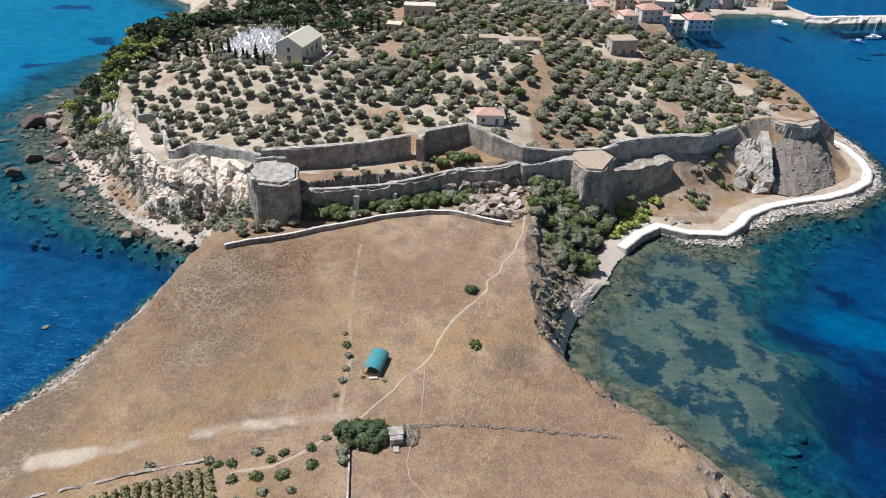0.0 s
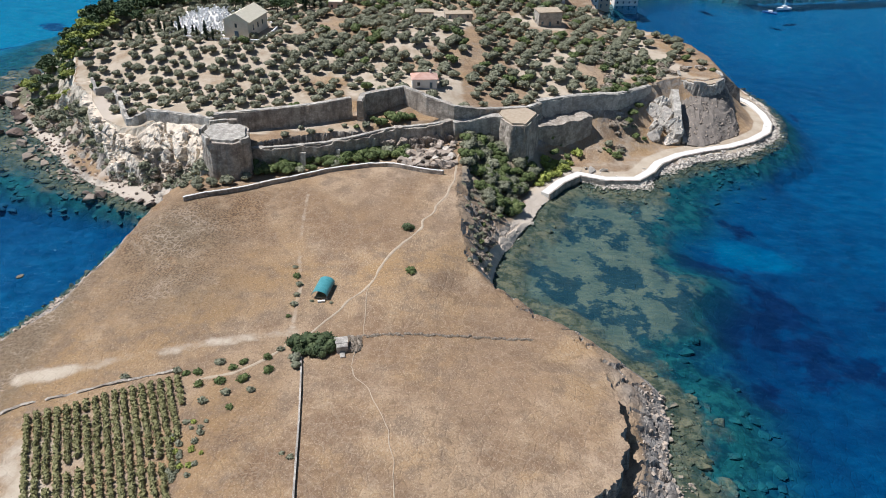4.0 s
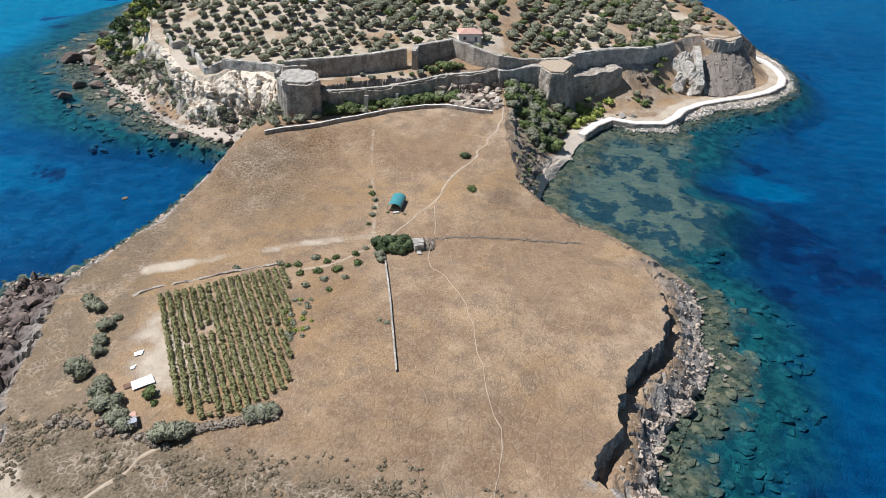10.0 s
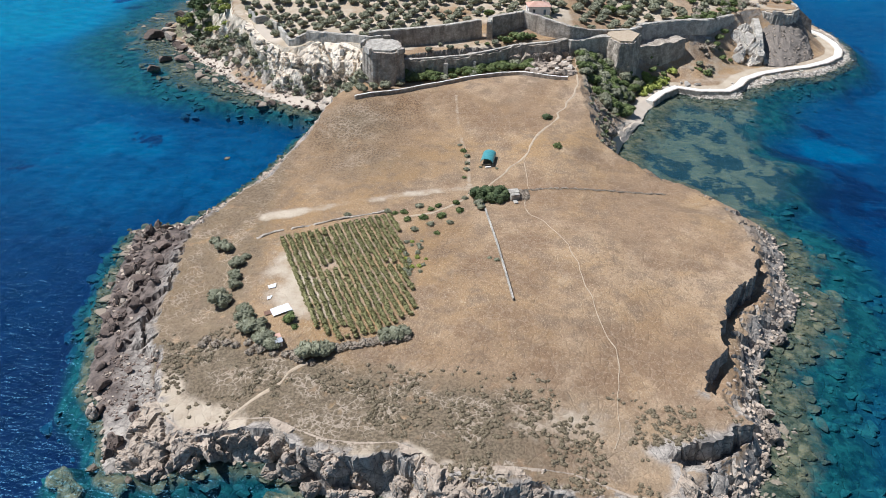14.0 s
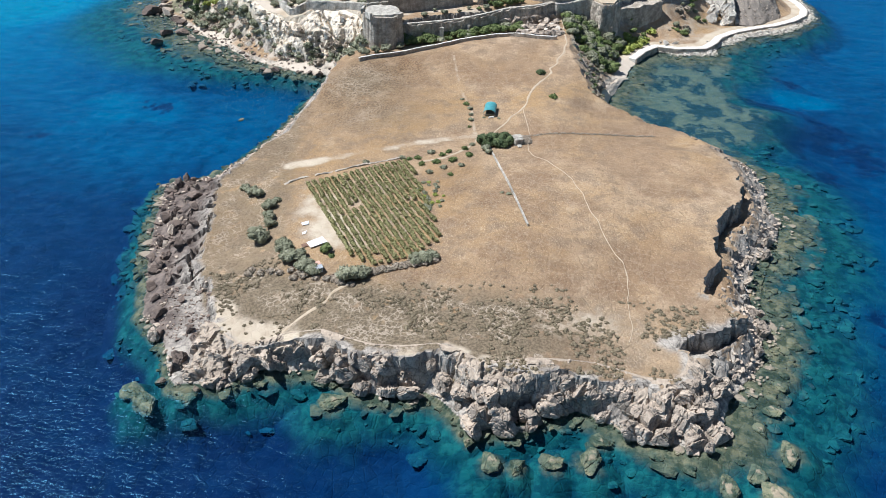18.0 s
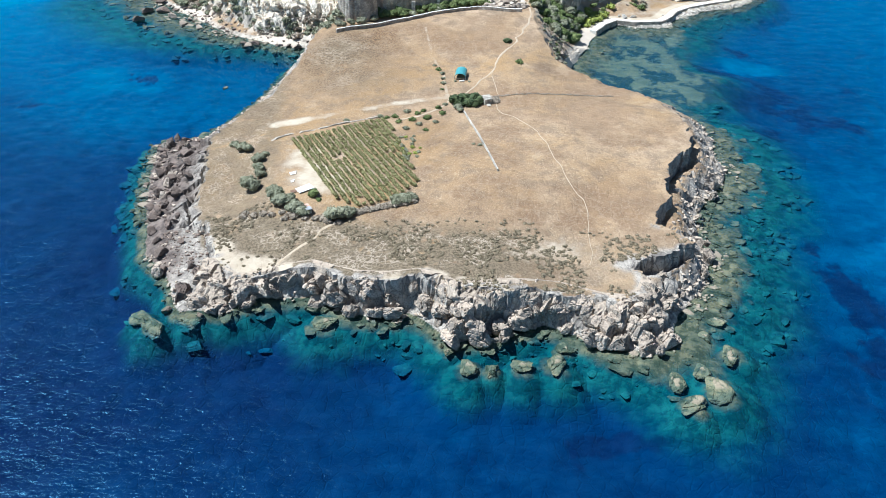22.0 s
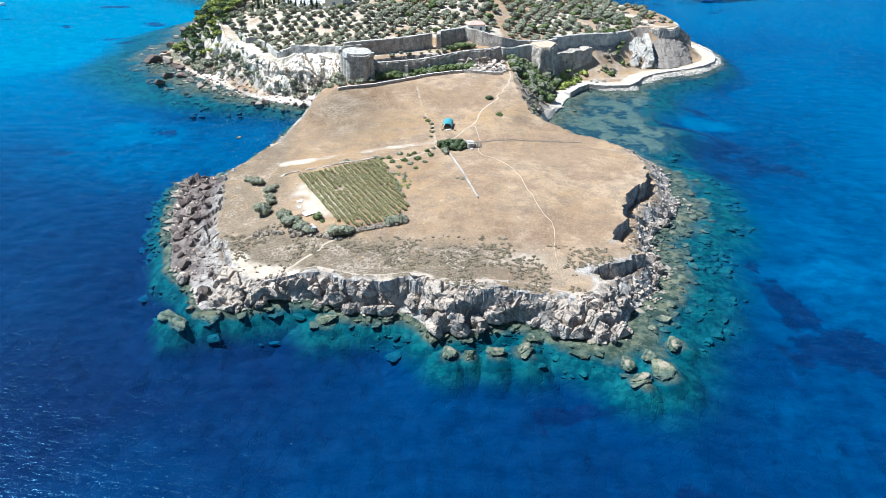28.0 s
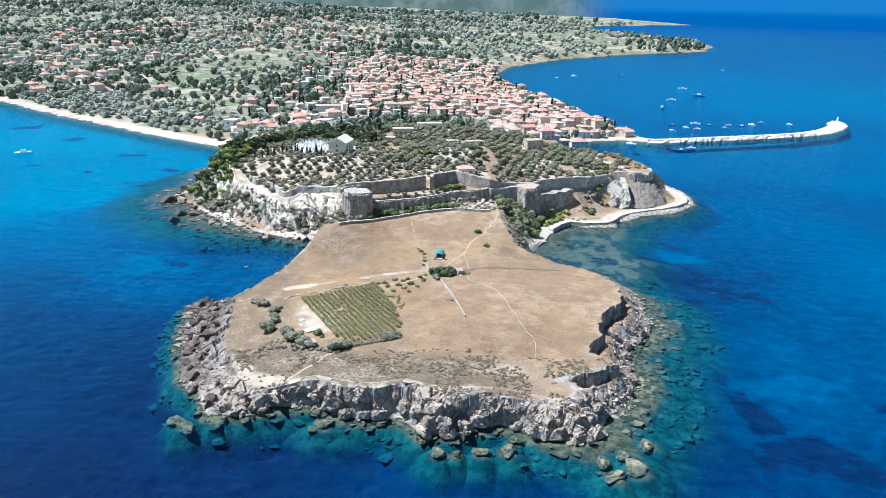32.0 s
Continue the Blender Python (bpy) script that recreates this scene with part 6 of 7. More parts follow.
# ---- houses ----
def house_pieces(w, d, h, roof, wall, storeys, seed):
    """Walls, roof, then each window and door, as quads."""
    r = np.random.default_rng(seed)
    def cuboid(x0, x1, y0, y1, z0, z1):
        v = np.array([(x, y, z) for z in (z0, z1) for x, y in ((x0, y0), (x1, y0), (x1, y1), (x0, y1))], float)
        return v, np.array([(0, 3, 2, 1), (4, 5, 6, 7), (0, 1, 5, 4), (1, 2, 6, 5), (2, 3, 7, 6), (3, 0, 4, 7)])
    out = [("wall", *cuboid(-w / 2, w / 2, -d / 2, d / 2, -2.5, h), wall)]
    e, rise = 0.45, 0.24 * min(w, d)
    if roof == "flat":
        v, q = cuboid(-w / 2 - 0.15, w / 2 + 0.15, -d / 2 - 0.15, d / 2 + 0.15, h, h + 0.35)
        out.append(("roof", v, q, DIRT if wall is PALE_STONE else CREAM))
    else:
        ridge = (w - d) / 2 if roof == "hip" and w > d else (w / 2 + e if roof == "gable" else 0.3)
        x, y = w / 2 + e, d / 2 + e
        v = np.array([(-x, -y, h), (x, -y, h), (x, y, h), (-x, y, h), (-x, -y, h - 0.18), (x, -y, h - 0.18), (x, y, h - 0.18), (-x, y, h - 0.18), (-ridge, -0.05, h + rise), (ridge, -0.05, h + rise), (ridge, 0.05, h + rise), (-ridge, 0.05, h + rise)], float)
        q = np.array([(0, 1, 9, 8), (2, 3, 11, 10), (1, 2, 10, 9), (3, 0, 8, 11), (8, 9, 10, 11), (4, 7, 6, 5), (0, 4, 5, 1), (1, 5, 6, 2), (2, 6, 7, 3), (3, 7, 4, 0)])
        out.append(("roof", v, q, TILES))
    n = max(2, int(w / 3.2))
    for s in range(storeys):
        z = 0.9 + 2.9 * s
        for k in range(n):
            x = -w / 2 + w * (k + 0.5) / n
            door = s == 0 and k == n // 2
            v, q = cuboid(x - 0.5, x + 0.5, -d / 2 - 0.06, -d / 2 + 0.1, 0.0 if door else z, z + (1.2 if door else 1.3))
            out.append(("door" if door else "window", v, q, SHUTTER if door or r.random() < 0.4 else GLASS))
        v, q = cuboid(-w / 2 - 0.06, -w / 2 + 0.1, -0.5, 0.5, z, z + 1.3)
        out.append(("window", v, q, GLASS))
    if roof != "flat":
        v, q = cuboid(w * 0.2, w * 0.2 + 0.7, 0.6, 1.3, h, h + rise + 0.7)
        out.append(("chimney", v, q, PLASTER))
    return out


SHAPES = [(9, 8, 6.2, "hip", PLASTER, 2), (11, 8, 6.0, "gable", CREAM, 2), (8, 7, 5.8, "hip", PINK, 2), (12, 9, 6.4, "hip", PLASTER, 2), (7, 7, 3.4, "hip", CREAM, 1), (10, 8, 6.2, "flat", PLASTER, 2), (9, 9, 8.8, "hip", CREAM, 3), (8, 6, 3.3, "gable", PLASTER, 1)]
HOUSES = [Kind("house", house_pieces(*s, 300 + n), "plastered town house with a red tiled roof" if s[3] != "flat" else "white flat-roofed town house", "house", "town houses") for n, s in enumerate(SHAPES)]

spots = []
for k in range(5000):
    x, y = -170 + rng.random() * 360, 292 + rng.random() ** 1.1 * 820
    gap = 8.4 if y < 620 else 10.0
    if inside_by(SHORE, np.array([x]), np.array([y]))[0] < 9 or (x - 105) ** 2 + (y - 345) ** 2 < 400:
        continue
    west = -70 - 0.07 * (y - 300) + 60 * (y < 400)
    if x < west and rng.random() < 0.90:
        continue
    if y < 345 and x < 55:
        continue
    if all((x - a) ** 2 + (y - b) ** 2 > gap**2 for a, b in spots):
        spots.append((x, y))
spots.sort(key=lambda p: p[1])
town = []
for x, y in spots:
    flat = rng.random() < (0.12 if x > -60 else 0.3)
    kind = HOUSES[5] if flat else HOUSES[int(rng.choice([0, 1, 2, 3, 4, 6, 7]))]
    town.append((kind, x, y, height_at(x, y) - 0.1, float(rng.choice([0, 90, 180, 270])) + 18 + rng.normal() * 7, 0.72 + 0.36 * rng.random()))
for kind, x, y, z, rz, s in town[:230]:
    kind.put(x, y, z, rz, s)
far = town[230:]
spots = []
for k in range(850):
    x, y = -900 + rng.random() * 900, 330 + rng.random() ** 1.4 * 1900
    if inside_by(SHORE, np.array([x]), np.array([y]))[0] > 40 and x < -90 + 0.02 * y:
        if fbm(np.array([x]), np.array([y]), 160, 2, 44)[0] > 0.45:
            far.append((pick(HOUSES), x, y, height_at(x, y) - 0.2, rng.random() * 360, 0.9 + 0.5 * rng.random()))
stuff("far_town", "far red-roofed and white houses of the town", "town", far)

# houses and ruins on the castle rock
def single_house(name, label, x, y, rz, w, d, h, roof, wall, storeys, seed):
    return Kind(name, house_pieces(w, d, h, roof, wall, storeys, seed), label, "house", "").put(x, y, height_at(x, y), rz)


single_house("cottage", "small white cottage with an orange tiled roof", 18.5, 112, 8, 9.0, 6.0, 3.4, "hip", PLASTER, 1, 401)
single_house("cottage", "long stone house with a pale roof in the grove", -19, 219, 4, 14, 6, 4.2, "flat", CREAM, 1, 402)
single_house("cottage", "ruined stone house without a roof in the grove", 29, 187, 10, 12, 5, 2.6, "flat", PALE_STONE, 1, 403)
single_house("cottage", "ruined stone house without a roof in the grove", 14, 186, 4, 8, 5, 2.4, "flat", PALE_STONE, 1, 404)
single_house("cottage", "small pink house beside cypresses", -27, 196, 0, 6, 5, 3.2, "flat", PINK, 1, 405)
single_house("cottage", "long low white building in the grove", 0, 252, 3, 18, 7, 3.6, "flat", PLASTER, 1, 406)
single_house("waterfront_hotel", "white waterfront building with rows of dark windows", 127, 322, 12, 15, 11, 8.6, "hip", PLASTER, 3, 407)
single_house("waterfront_house", "white waterfront block with a flat roof", 108, 306, 10, 14, 10, 7, "flat", CREAM, 2, 408)
single_house("waterfront_house", "white waterfront block with a flat roof", 104, 330, 6, 17, 12, 8, "flat", PLASTER, 2, 409)
single_house("boat_house", "white boat house with a blue front by the bay", 102, 287, 20, 7, 6, 6.4, "hip", PLASTER, 2, 410)
single_house("arched_ruin", "ruined stone gatehouse with a dark arch", 70, 200, 14, 11, 8, 6, "flat", PALE_STONE, 1, 411)
for n, (x, y) in enumerate([(54, 287), (65, 283), (79, 289), (91, 294), (66, 266), (79, 258), (91, 273), (60, 301), (72, 303), (85, 306), (98, 281), (99, 302), (55, 316), (68, 320)]):
    HOUSES[(0, 3, 1, 6, 2)[n % 5]].put(x, y, height_at(x, y) - 0.3, 18 + 90 * (n % 2) + rng.normal() * 5, 0.95, "red-roofed town house below the castle grove", "town houses")
school = thing("school_building", -95, 470, height_at(-95, 470), "long white public building above the town", "building", rz=8)
part("school_wall", boxed(-16, 16, -6, 6, -3, 8, bevel=0.1), PLASTER, school)
part("school_roof", boxed(-16.5, 16.5, -6.5, 6.5, 8, 8.4), TILES, school)

CHURCH_ROOF = plain("cream_roof_slabs", (0.62, 0.55, 0.40), (0.72, 0.65, 0.50), 0.8, 0.9)
church = thing("church", -56, 150, height_at(-56, 150), "stone church with a pale gabled roof beside graves", "church", rz=-12)
part("church_wall", boxed(-5.2, 5.2, -8.5, 8.5, -1.5, 6.6), CREAM, church)
bm = bmesh.new()
for y in (-8.5, 8.5):
    a = [bm.verts.new((x, y, z)) for x, z in ((-5.9, 6.4), (5.9, 6.4), (0, 9.6))]
bm.verts.ensure_lookup_table()
v = bm.verts
for f in ((0, 1, 2), (5, 4, 3), (0, 2, 5, 3), (2, 1, 4, 5), (1, 0, 3, 4)):
    bm.faces.new([v[k] for k in f])
bmesh.ops.recalc_face_normals(bm, faces=bm.faces)
part("church_roof", bm, CHURCH_ROOF, church, "cream-coloured gabled roof")
part("church_door", boxed(-0.8, 0.8, -8.62, -8.4, 0, 2.6), SHUTTER, church)
part("window", boxed(-0.45, 0.45, -8.6, -8.4, 4.0, 5.6), GLASS, church)
for y in (-4, 0, 4):
    part("window", boxed(5.1, 5.28, y - 0.5, y + 0.5, 2.4, 4.4), GLASS, church)
    part("window", boxed(-5.28, -5.1, y - 0.5, y + 0.5, 2.4, 4.4), GLASS, church)
part("apse", drum_bmesh(ngon(0, 8.6, 2.6, 10), -1, 5, 0.0, 3, 0.05), CREAM, church)

bm = bmesh.new()
box(bm, -1.0, 1.0, -0.5, 0.5, 0, 0.55, bevel=0.06)
box(bm, -1.05, -0.8, -0.4, 0.4, 0.5, 1.6, bevel=0.04)
GRAVE = bpy.data.meshes.new("grave")
bm.to_mesh(GRAVE)
bm.free()
GRAVE.materials.append(MARBLE)
graves = 0
for i in range(13):
    for j in range(16):
        x, y = -87 + i * 2.3 + rng.normal() * 0.3, 146 + j * 1.9 + rng.normal() * 0.25
        if math.hypot(x + 56, y - 150) < 10 or rng.random() < 0.12:
            continue
        ob = new("grave", GRAVE)
        ob.matrix_basis = pose(x, y, height_at(x, y) - 0.05, 0, 0, 90 + rng.normal() * 6) @ Matrix.Diagonal((1, 1, 0.8 + 0.5 * rng.random(), 1))
        tagged(ob, "white marble grave in the walled graveyard", "grave", "graves")
verts, quads = [], []
for i in range(17):
    for j in range(19):
        x, y = -89 + 1.75 * i, 145 + 1.75 * j
        verts.append((x, y, height_at(x, y) + 0.08))
for i in range(16):
    for j in range(18):
        quads.append((19 * i + j, 19 * i + 19 + j, 19 * i + 20 + j, 19 * i + j + 1))
tagged(new("pavement", quads_mesh("pavement", verts, quads, CONCRETE)), "pale paved ground between the graves", "pavement", kind="structure")
yard_wall = thing("graveyard_wall", 0, 0, 0, "low white wall round the graveyard", "wall")
LINE = [(-88, 144), (-72, 142.5), (-60, 138.5), (-47, 138), (-45, 156), (-58, 176)]
part("masonry", wall_bmesh([(x, y, height_at(x, y), height_at(x, y) + 1.1) for x, y in LINE], 0.5, 0.0, 0.05, 0.6, 0.03, 1.5, 90), MARBLE, yard_wall)
grove_wall = thing("grove_wall", 0, 0, 0, "long pale wall across the castle rock", "wall")
LINE = [(-44, 262), (-10, 268), (30, 276), (70, 282)]
part("masonry", wall_bmesh([(x, y, height_at(x, y), height_at(x, y) + 2.0) for x, y in LINE], 0.7, 0.0, 0.1, 0.6, 0.05, 2.5, 91), PALE_STONE, grove_wall)

# the coast road on its retaining wall behind the town
road = thing("coast_road", 0, 0, 0, "pale curved road on a retaining wall", "road")
LINE = [(30, 800), (44, 860), (66, 920), (98, 985), (120, 1040)]
part("roadway", wall_bmesh([(x, y, height_at(x, y) - 2, height_at(x, y) + 5.0) for x, y in LINE], 7.0, 0.02, 0.05, 2, 0.1, 8, 93), CONCRETE, road)

# breakwater
MOLE = [(196, 354), (204, 352), (240, 361), (283, 373), (318, 383), (345, 392), (372, 406), (393, 422), (412, 441), (426, 460), (434, 478)]
mole = thing("breakwater", 0, 0, 0, "long pale rubble breakwater with a walkway", "breakwater")
pts, way = sampled(MOLE, 2.2)
verts, quads = [], []
for k, ((x, y), (wx, wy)) in enumerate(zip(pts, way)):
    grow = 0.8 + 0.6 * smooth(340, 400, x)
    for n, (o, z) in enumerate(((9, -4), (6.2, 0.3), (4.2, 1.7), (2.6, 2.6), (1.6, 2.7), (-1.6, 2.7), (-2.6, 2.6), (-4.4, 1.5), (-6.4, 0.2), (-9, -4))):
        o, z = o * grow + rng.normal() * 0.5 * (abs(o) > 2), z + rng.normal() * 0.35 * (abs(o) > 2)
        verts.append((x + wy * o, y - wx * o, z))
for k in range(len(pts) - 1):
    for n in range(9):
        quads.append((10 * k + n, 10 * k + n + 1, 10 * k + n + 11, 10 * k + n + 10))
share("rubble", quads_mesh("rubble", verts, quads, PALE_ROCK), mole)
part("walkway", wall_bmesh([(x, y, 2.0, 2.95) for x, y in MOLE], 2.6, 0, 0.02, 0.5, 0.03, 4, 95), CONCRETE, mole, "pale concrete walkway")
part("beacon", drum_bmesh(ngon(433, 475, 0.8, 10), 2.5, 7.5, 0.04, 4, 0.02), WHITE, mole, "small white harbour beacon")

# ---- boats ----
def hull_quads(length, beam, high):
    verts, quads = [], []
    for k in range(9):
        f = k / 8
        w = beam / 2 * (1 - max(0, (f - 0.45) / 0.55) ** 2.2) * (0.86 + 0.14 * min(1, f * 4))
        x = length * (f - 0.5)
        sheer = high * (0.9 + 0.35 * f * f)
        verts += [(x, -w, sheer), (x, -w * 0.75, 0), (x, 0, -0.35), (x, w * 0.75, 0), (x, w, sheer), (x, w * 0.8, sheer - 0.12), (x, -w * 0.8, sheer - 0.12)]
    for k in range(8):
        for n in range(7):
            quads.append((7 * k + n, 7 * k + (n + 1) % 7, 7 * k + 7 + (n + 1) % 7, 7 * k + 7 + n))
    quads.append((0, 1, 3, 4))
    return verts, quads


def boat(label, x, y, rz, length, sail, mat):
    ob = thing("sailing_boat" if sail else "boat", x, y, 0.05, label, "boat", "boats", rz)
    share("hull", quads_mesh("hull", *hull_quads(length, length * 0.32, length * 0.11), mat), ob)
    part("cabin", boxed(-length * 0.18, length * 0.12, -length * 0.09, length * 0.09, length * 0.08, length * 0.22, bevel=0.08), WHITE, ob, "white cabin")
    part("wheelhouse_window", boxed(length * 0.10, length * 0.125, -length * 0.07, length * 0.07, length * 0.15, length * 0.2), GLASS, ob)
    if sail:
        part("mast", boxed(-0.08, 0.08, -0.08, 0.08, 0.5, length * 1.35), WHITE, ob, "bare white mast")
        part("boom", boxed(-length * 0.4, 0, -0.12, 0.12, length * 0.24, length * 0.27), BLUE, ob, "furled sail on the boom")


for n, (x, y) in enumerate([(281, 586), (317, 665), (378, 803), (370, 713), (311, 459), (378, 467), (213, 313), (220, 953), (255, 987), (251, 454), (260, 440), (278, 464), (290, 457), (336, 460), (352, 477), (339, 999), (570, 1145), (299, 440), (322, 452), (268, 430), (178, 341), (121, 264), (240, 420)]):
    boat("small white boat moored in the bay" if n % 3 else "blue and white fishing boat at anchor", x, y, 150 + rng.normal() * 25, 6 + 5 * rng.random() + (6 if n < 4 else 0), False, WHITE if n % 3 else BLUE)
boat("white sailing boat with a bare mast at anchor", 224.6, 323, 200, 10, True, WHITE)
boat("white motor yacht off the long beach", -311, 275, 15, 13, False, WHITE)

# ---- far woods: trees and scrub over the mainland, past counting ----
far_tree = Kind("far_tree", [("crown", *foliage([(0, 0, 2.2, 2.4, 2.0), (1.4, 0.6, 1.9, 1.5, 1.4), (-1.2, 0.9, 1.7, 1.4, 1.2)], 60, 0.45, 501, 0.95, n=2), HAZED_OLIVE)], "", "tree", "")
far_dark = Kind("far_tree", [("crown", *foliage([(0, 0, 3.0, 2.4, 3.0), (1.2, -0.8, 2.4, 1.6, 2.2)], 60, 0.45, 502, 0.95, n=2), HAZED_PINE)], "", "tree", "")
for kind in (far_tree, far_dark):
    bpy.data.meshes.remove(kind.meshes[0])
garden_cypress = Kind("far_tree", [("crown", *foliage([(0, 0, 2.0, 0.9, 2.0), (0, 0, 5.0, 0.8, 2.4), (0, 0, 7.6, 0.45, 1.6)], 40, 0.6, 503, 0.9, n=2), CYPRESS)], "", "tree", "")
bpy.data.meshes.remove(garden_cypress.meshes[0])
gardens = []
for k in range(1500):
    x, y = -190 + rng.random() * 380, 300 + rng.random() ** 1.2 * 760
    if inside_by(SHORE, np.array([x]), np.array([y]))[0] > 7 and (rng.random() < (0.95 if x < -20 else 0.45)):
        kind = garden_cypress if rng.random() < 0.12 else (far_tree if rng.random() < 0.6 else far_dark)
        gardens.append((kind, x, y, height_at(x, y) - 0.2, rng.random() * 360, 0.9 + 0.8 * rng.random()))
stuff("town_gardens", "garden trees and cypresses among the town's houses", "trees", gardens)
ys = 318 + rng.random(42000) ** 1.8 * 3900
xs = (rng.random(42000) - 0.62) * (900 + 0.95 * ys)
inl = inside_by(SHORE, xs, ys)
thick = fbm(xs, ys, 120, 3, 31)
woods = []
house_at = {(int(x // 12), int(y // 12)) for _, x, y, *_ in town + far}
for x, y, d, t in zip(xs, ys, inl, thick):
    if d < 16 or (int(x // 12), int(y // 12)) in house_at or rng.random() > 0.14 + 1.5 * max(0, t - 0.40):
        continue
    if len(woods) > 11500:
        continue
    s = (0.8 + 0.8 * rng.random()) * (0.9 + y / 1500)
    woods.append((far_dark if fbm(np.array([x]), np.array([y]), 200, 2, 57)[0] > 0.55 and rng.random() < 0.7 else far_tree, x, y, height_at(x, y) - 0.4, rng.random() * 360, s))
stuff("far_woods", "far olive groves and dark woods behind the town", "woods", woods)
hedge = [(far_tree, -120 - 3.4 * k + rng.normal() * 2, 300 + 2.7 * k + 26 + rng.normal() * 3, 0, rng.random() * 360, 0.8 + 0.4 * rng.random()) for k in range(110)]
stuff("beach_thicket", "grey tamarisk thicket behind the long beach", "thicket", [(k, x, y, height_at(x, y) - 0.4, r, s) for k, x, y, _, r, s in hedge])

# distance: a glowing backdrop, hazy hills across the gulf, sea blue to the east
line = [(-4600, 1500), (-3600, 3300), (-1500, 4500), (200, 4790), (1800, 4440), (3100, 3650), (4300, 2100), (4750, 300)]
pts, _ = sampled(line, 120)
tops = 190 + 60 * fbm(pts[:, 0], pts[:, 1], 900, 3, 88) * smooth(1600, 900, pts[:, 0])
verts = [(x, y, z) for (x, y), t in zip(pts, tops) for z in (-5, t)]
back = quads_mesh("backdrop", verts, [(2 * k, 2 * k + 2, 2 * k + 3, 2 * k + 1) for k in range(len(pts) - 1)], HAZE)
tagged(new("backdrop", back), "glowing backdrop of hazy far hills and blue sea", "hills", kind="structure")

# ---- rocks ----
def rock_mesh(seed, mat):
    """A broken boulder: a ball cut by flat faces and roughened."""
    r = np.random.default_rng(seed)
    v, q = ball_quads(5)
    for k in range(11):
        d = r.normal(size=3)
        d /= np.linalg.norm(d)
        far = v @ d
        cut = 0.34 + 0.40 * r.random()
        v = v - np.clip(far - cut, 0, None)[:, None] * d
    v = v * (1.0, 0.75 + 0.3 * r.random(), 0.55 + 0.25 * r.random()) * (1 + 0.025 * r.normal(size=(len(v), 1)))
    return v, q


def crag_mesh(seed, mat):
    """A massive block of cliff: flat broken faces, deep joints and a pitted skin."""
    r = np.random.default_rng(seed)
    v, q = ball_quads(15)
    for k in range(13):
        d = r.normal(size=3) * (1, 1, 0.55)
        d /= np.linalg.norm(d)
        v = v - np.clip(v @ d - (0.52 + 0.36 * r.random()), 0, None)[:, None] * d
    for turn, size, amp in ((0.5, 0.80, 0.17), (1.9, 0.36, 0.045)):
        a, b = v[:, 0] * math.cos(turn) + v[:, 2] * 0.8, v[:, 1] + v[:, 0] * math.sin(turn) * 0.6 - v[:, 2] * 0.45
        tall, mid = blocks(a + seed, b, size, seed)
        v = v * (1 + amp * ((tall - 0.5) + 1.5 * (smooth(0, 0.22, mid) - 1)))[:, None]
    a, b = v[:, 0] + v[:, 2] * 0.7, v[:, 1] - v[:, 2] * 0.5
    v = v * (1 + 0.07 * (fbm(a, b, 0.25, 3, seed) - 0.5))[:, None]
    return v * (1.0, 0.85, 0.95), q


CRAGS = [Kind("crag", [("rock_face", *crag_mesh(640 + k, BOULDER), BOULDER)], "fractured grey cliff rock", "rock", "cliff rocks") for k in range(6)]
DARK_CRAGS = [Kind("crag", [("rock_face", *crag_mesh(650 + k, SEA_ROCK), SEA_ROCK)], "dark jagged crag", "rock", "") for k in range(4)]
WASHED = [Kind("crag", [("rock_face", *crag_mesh(680 + k, WASHED_ROCK), WASHED_ROCK)], "wave-washed rock", "rock", "") for k in range(4)]
WHITES = [Kind("crag", [("rock_face", *crag_mesh(670 + k, WHITE_ROCK), WHITE_ROCK)], "white crumbling rock", "rock", "") for k in range(3)]
CHALKS = [Kind("crag", [("rock_face", *crag_mesh(660 + k, PALE_ROCK), PALE_ROCK)], "pale crumbling cliff rock", "rock", "pale cliff rocks") for k in range(4)]


def crag(kinds, x, y, z, sx, sy, sz, label, group, turn=None):
    ob = new("crag", pick(kinds).meshes[0])
    ob.matrix_basis = pose(x, y, z, rng.normal() * 10, rng.normal() * 10, rng.random() * 360 if turn is None else turn + rng.normal() * 14) @ Matrix.Diagonal((sx, sy, sz, 1))
    return tagged(ob, label, "rock", group)


def crags_along(line, count, inset, size, kinds, label, group, top=7.0, wide=0.7):
    """Masses of rock that stand out of a cliff's face."""
    pts, way = sampled(line, 0.5)
    for k in range(count):
        n = int((k + rng.random()) / count * (len(pts) - 1))
        o = inset + rng.normal() * wide
        s = size * (0.6 + 0.7 * rng.random())
        x, y = pts[n, 0] - way[n, 1] * o, pts[n, 1] + way[n, 0] * o
        if inside_by(FLAT, np.array([x]), np.array([y]))[0] > -0.5:
            continue
        crag(kinds, x, y, 0.4 + rng.random() * (top - s), s, s * (0.7 + 0.4 * rng.random()), s * (0.8 + 0.5 * rng.random()), label, group)


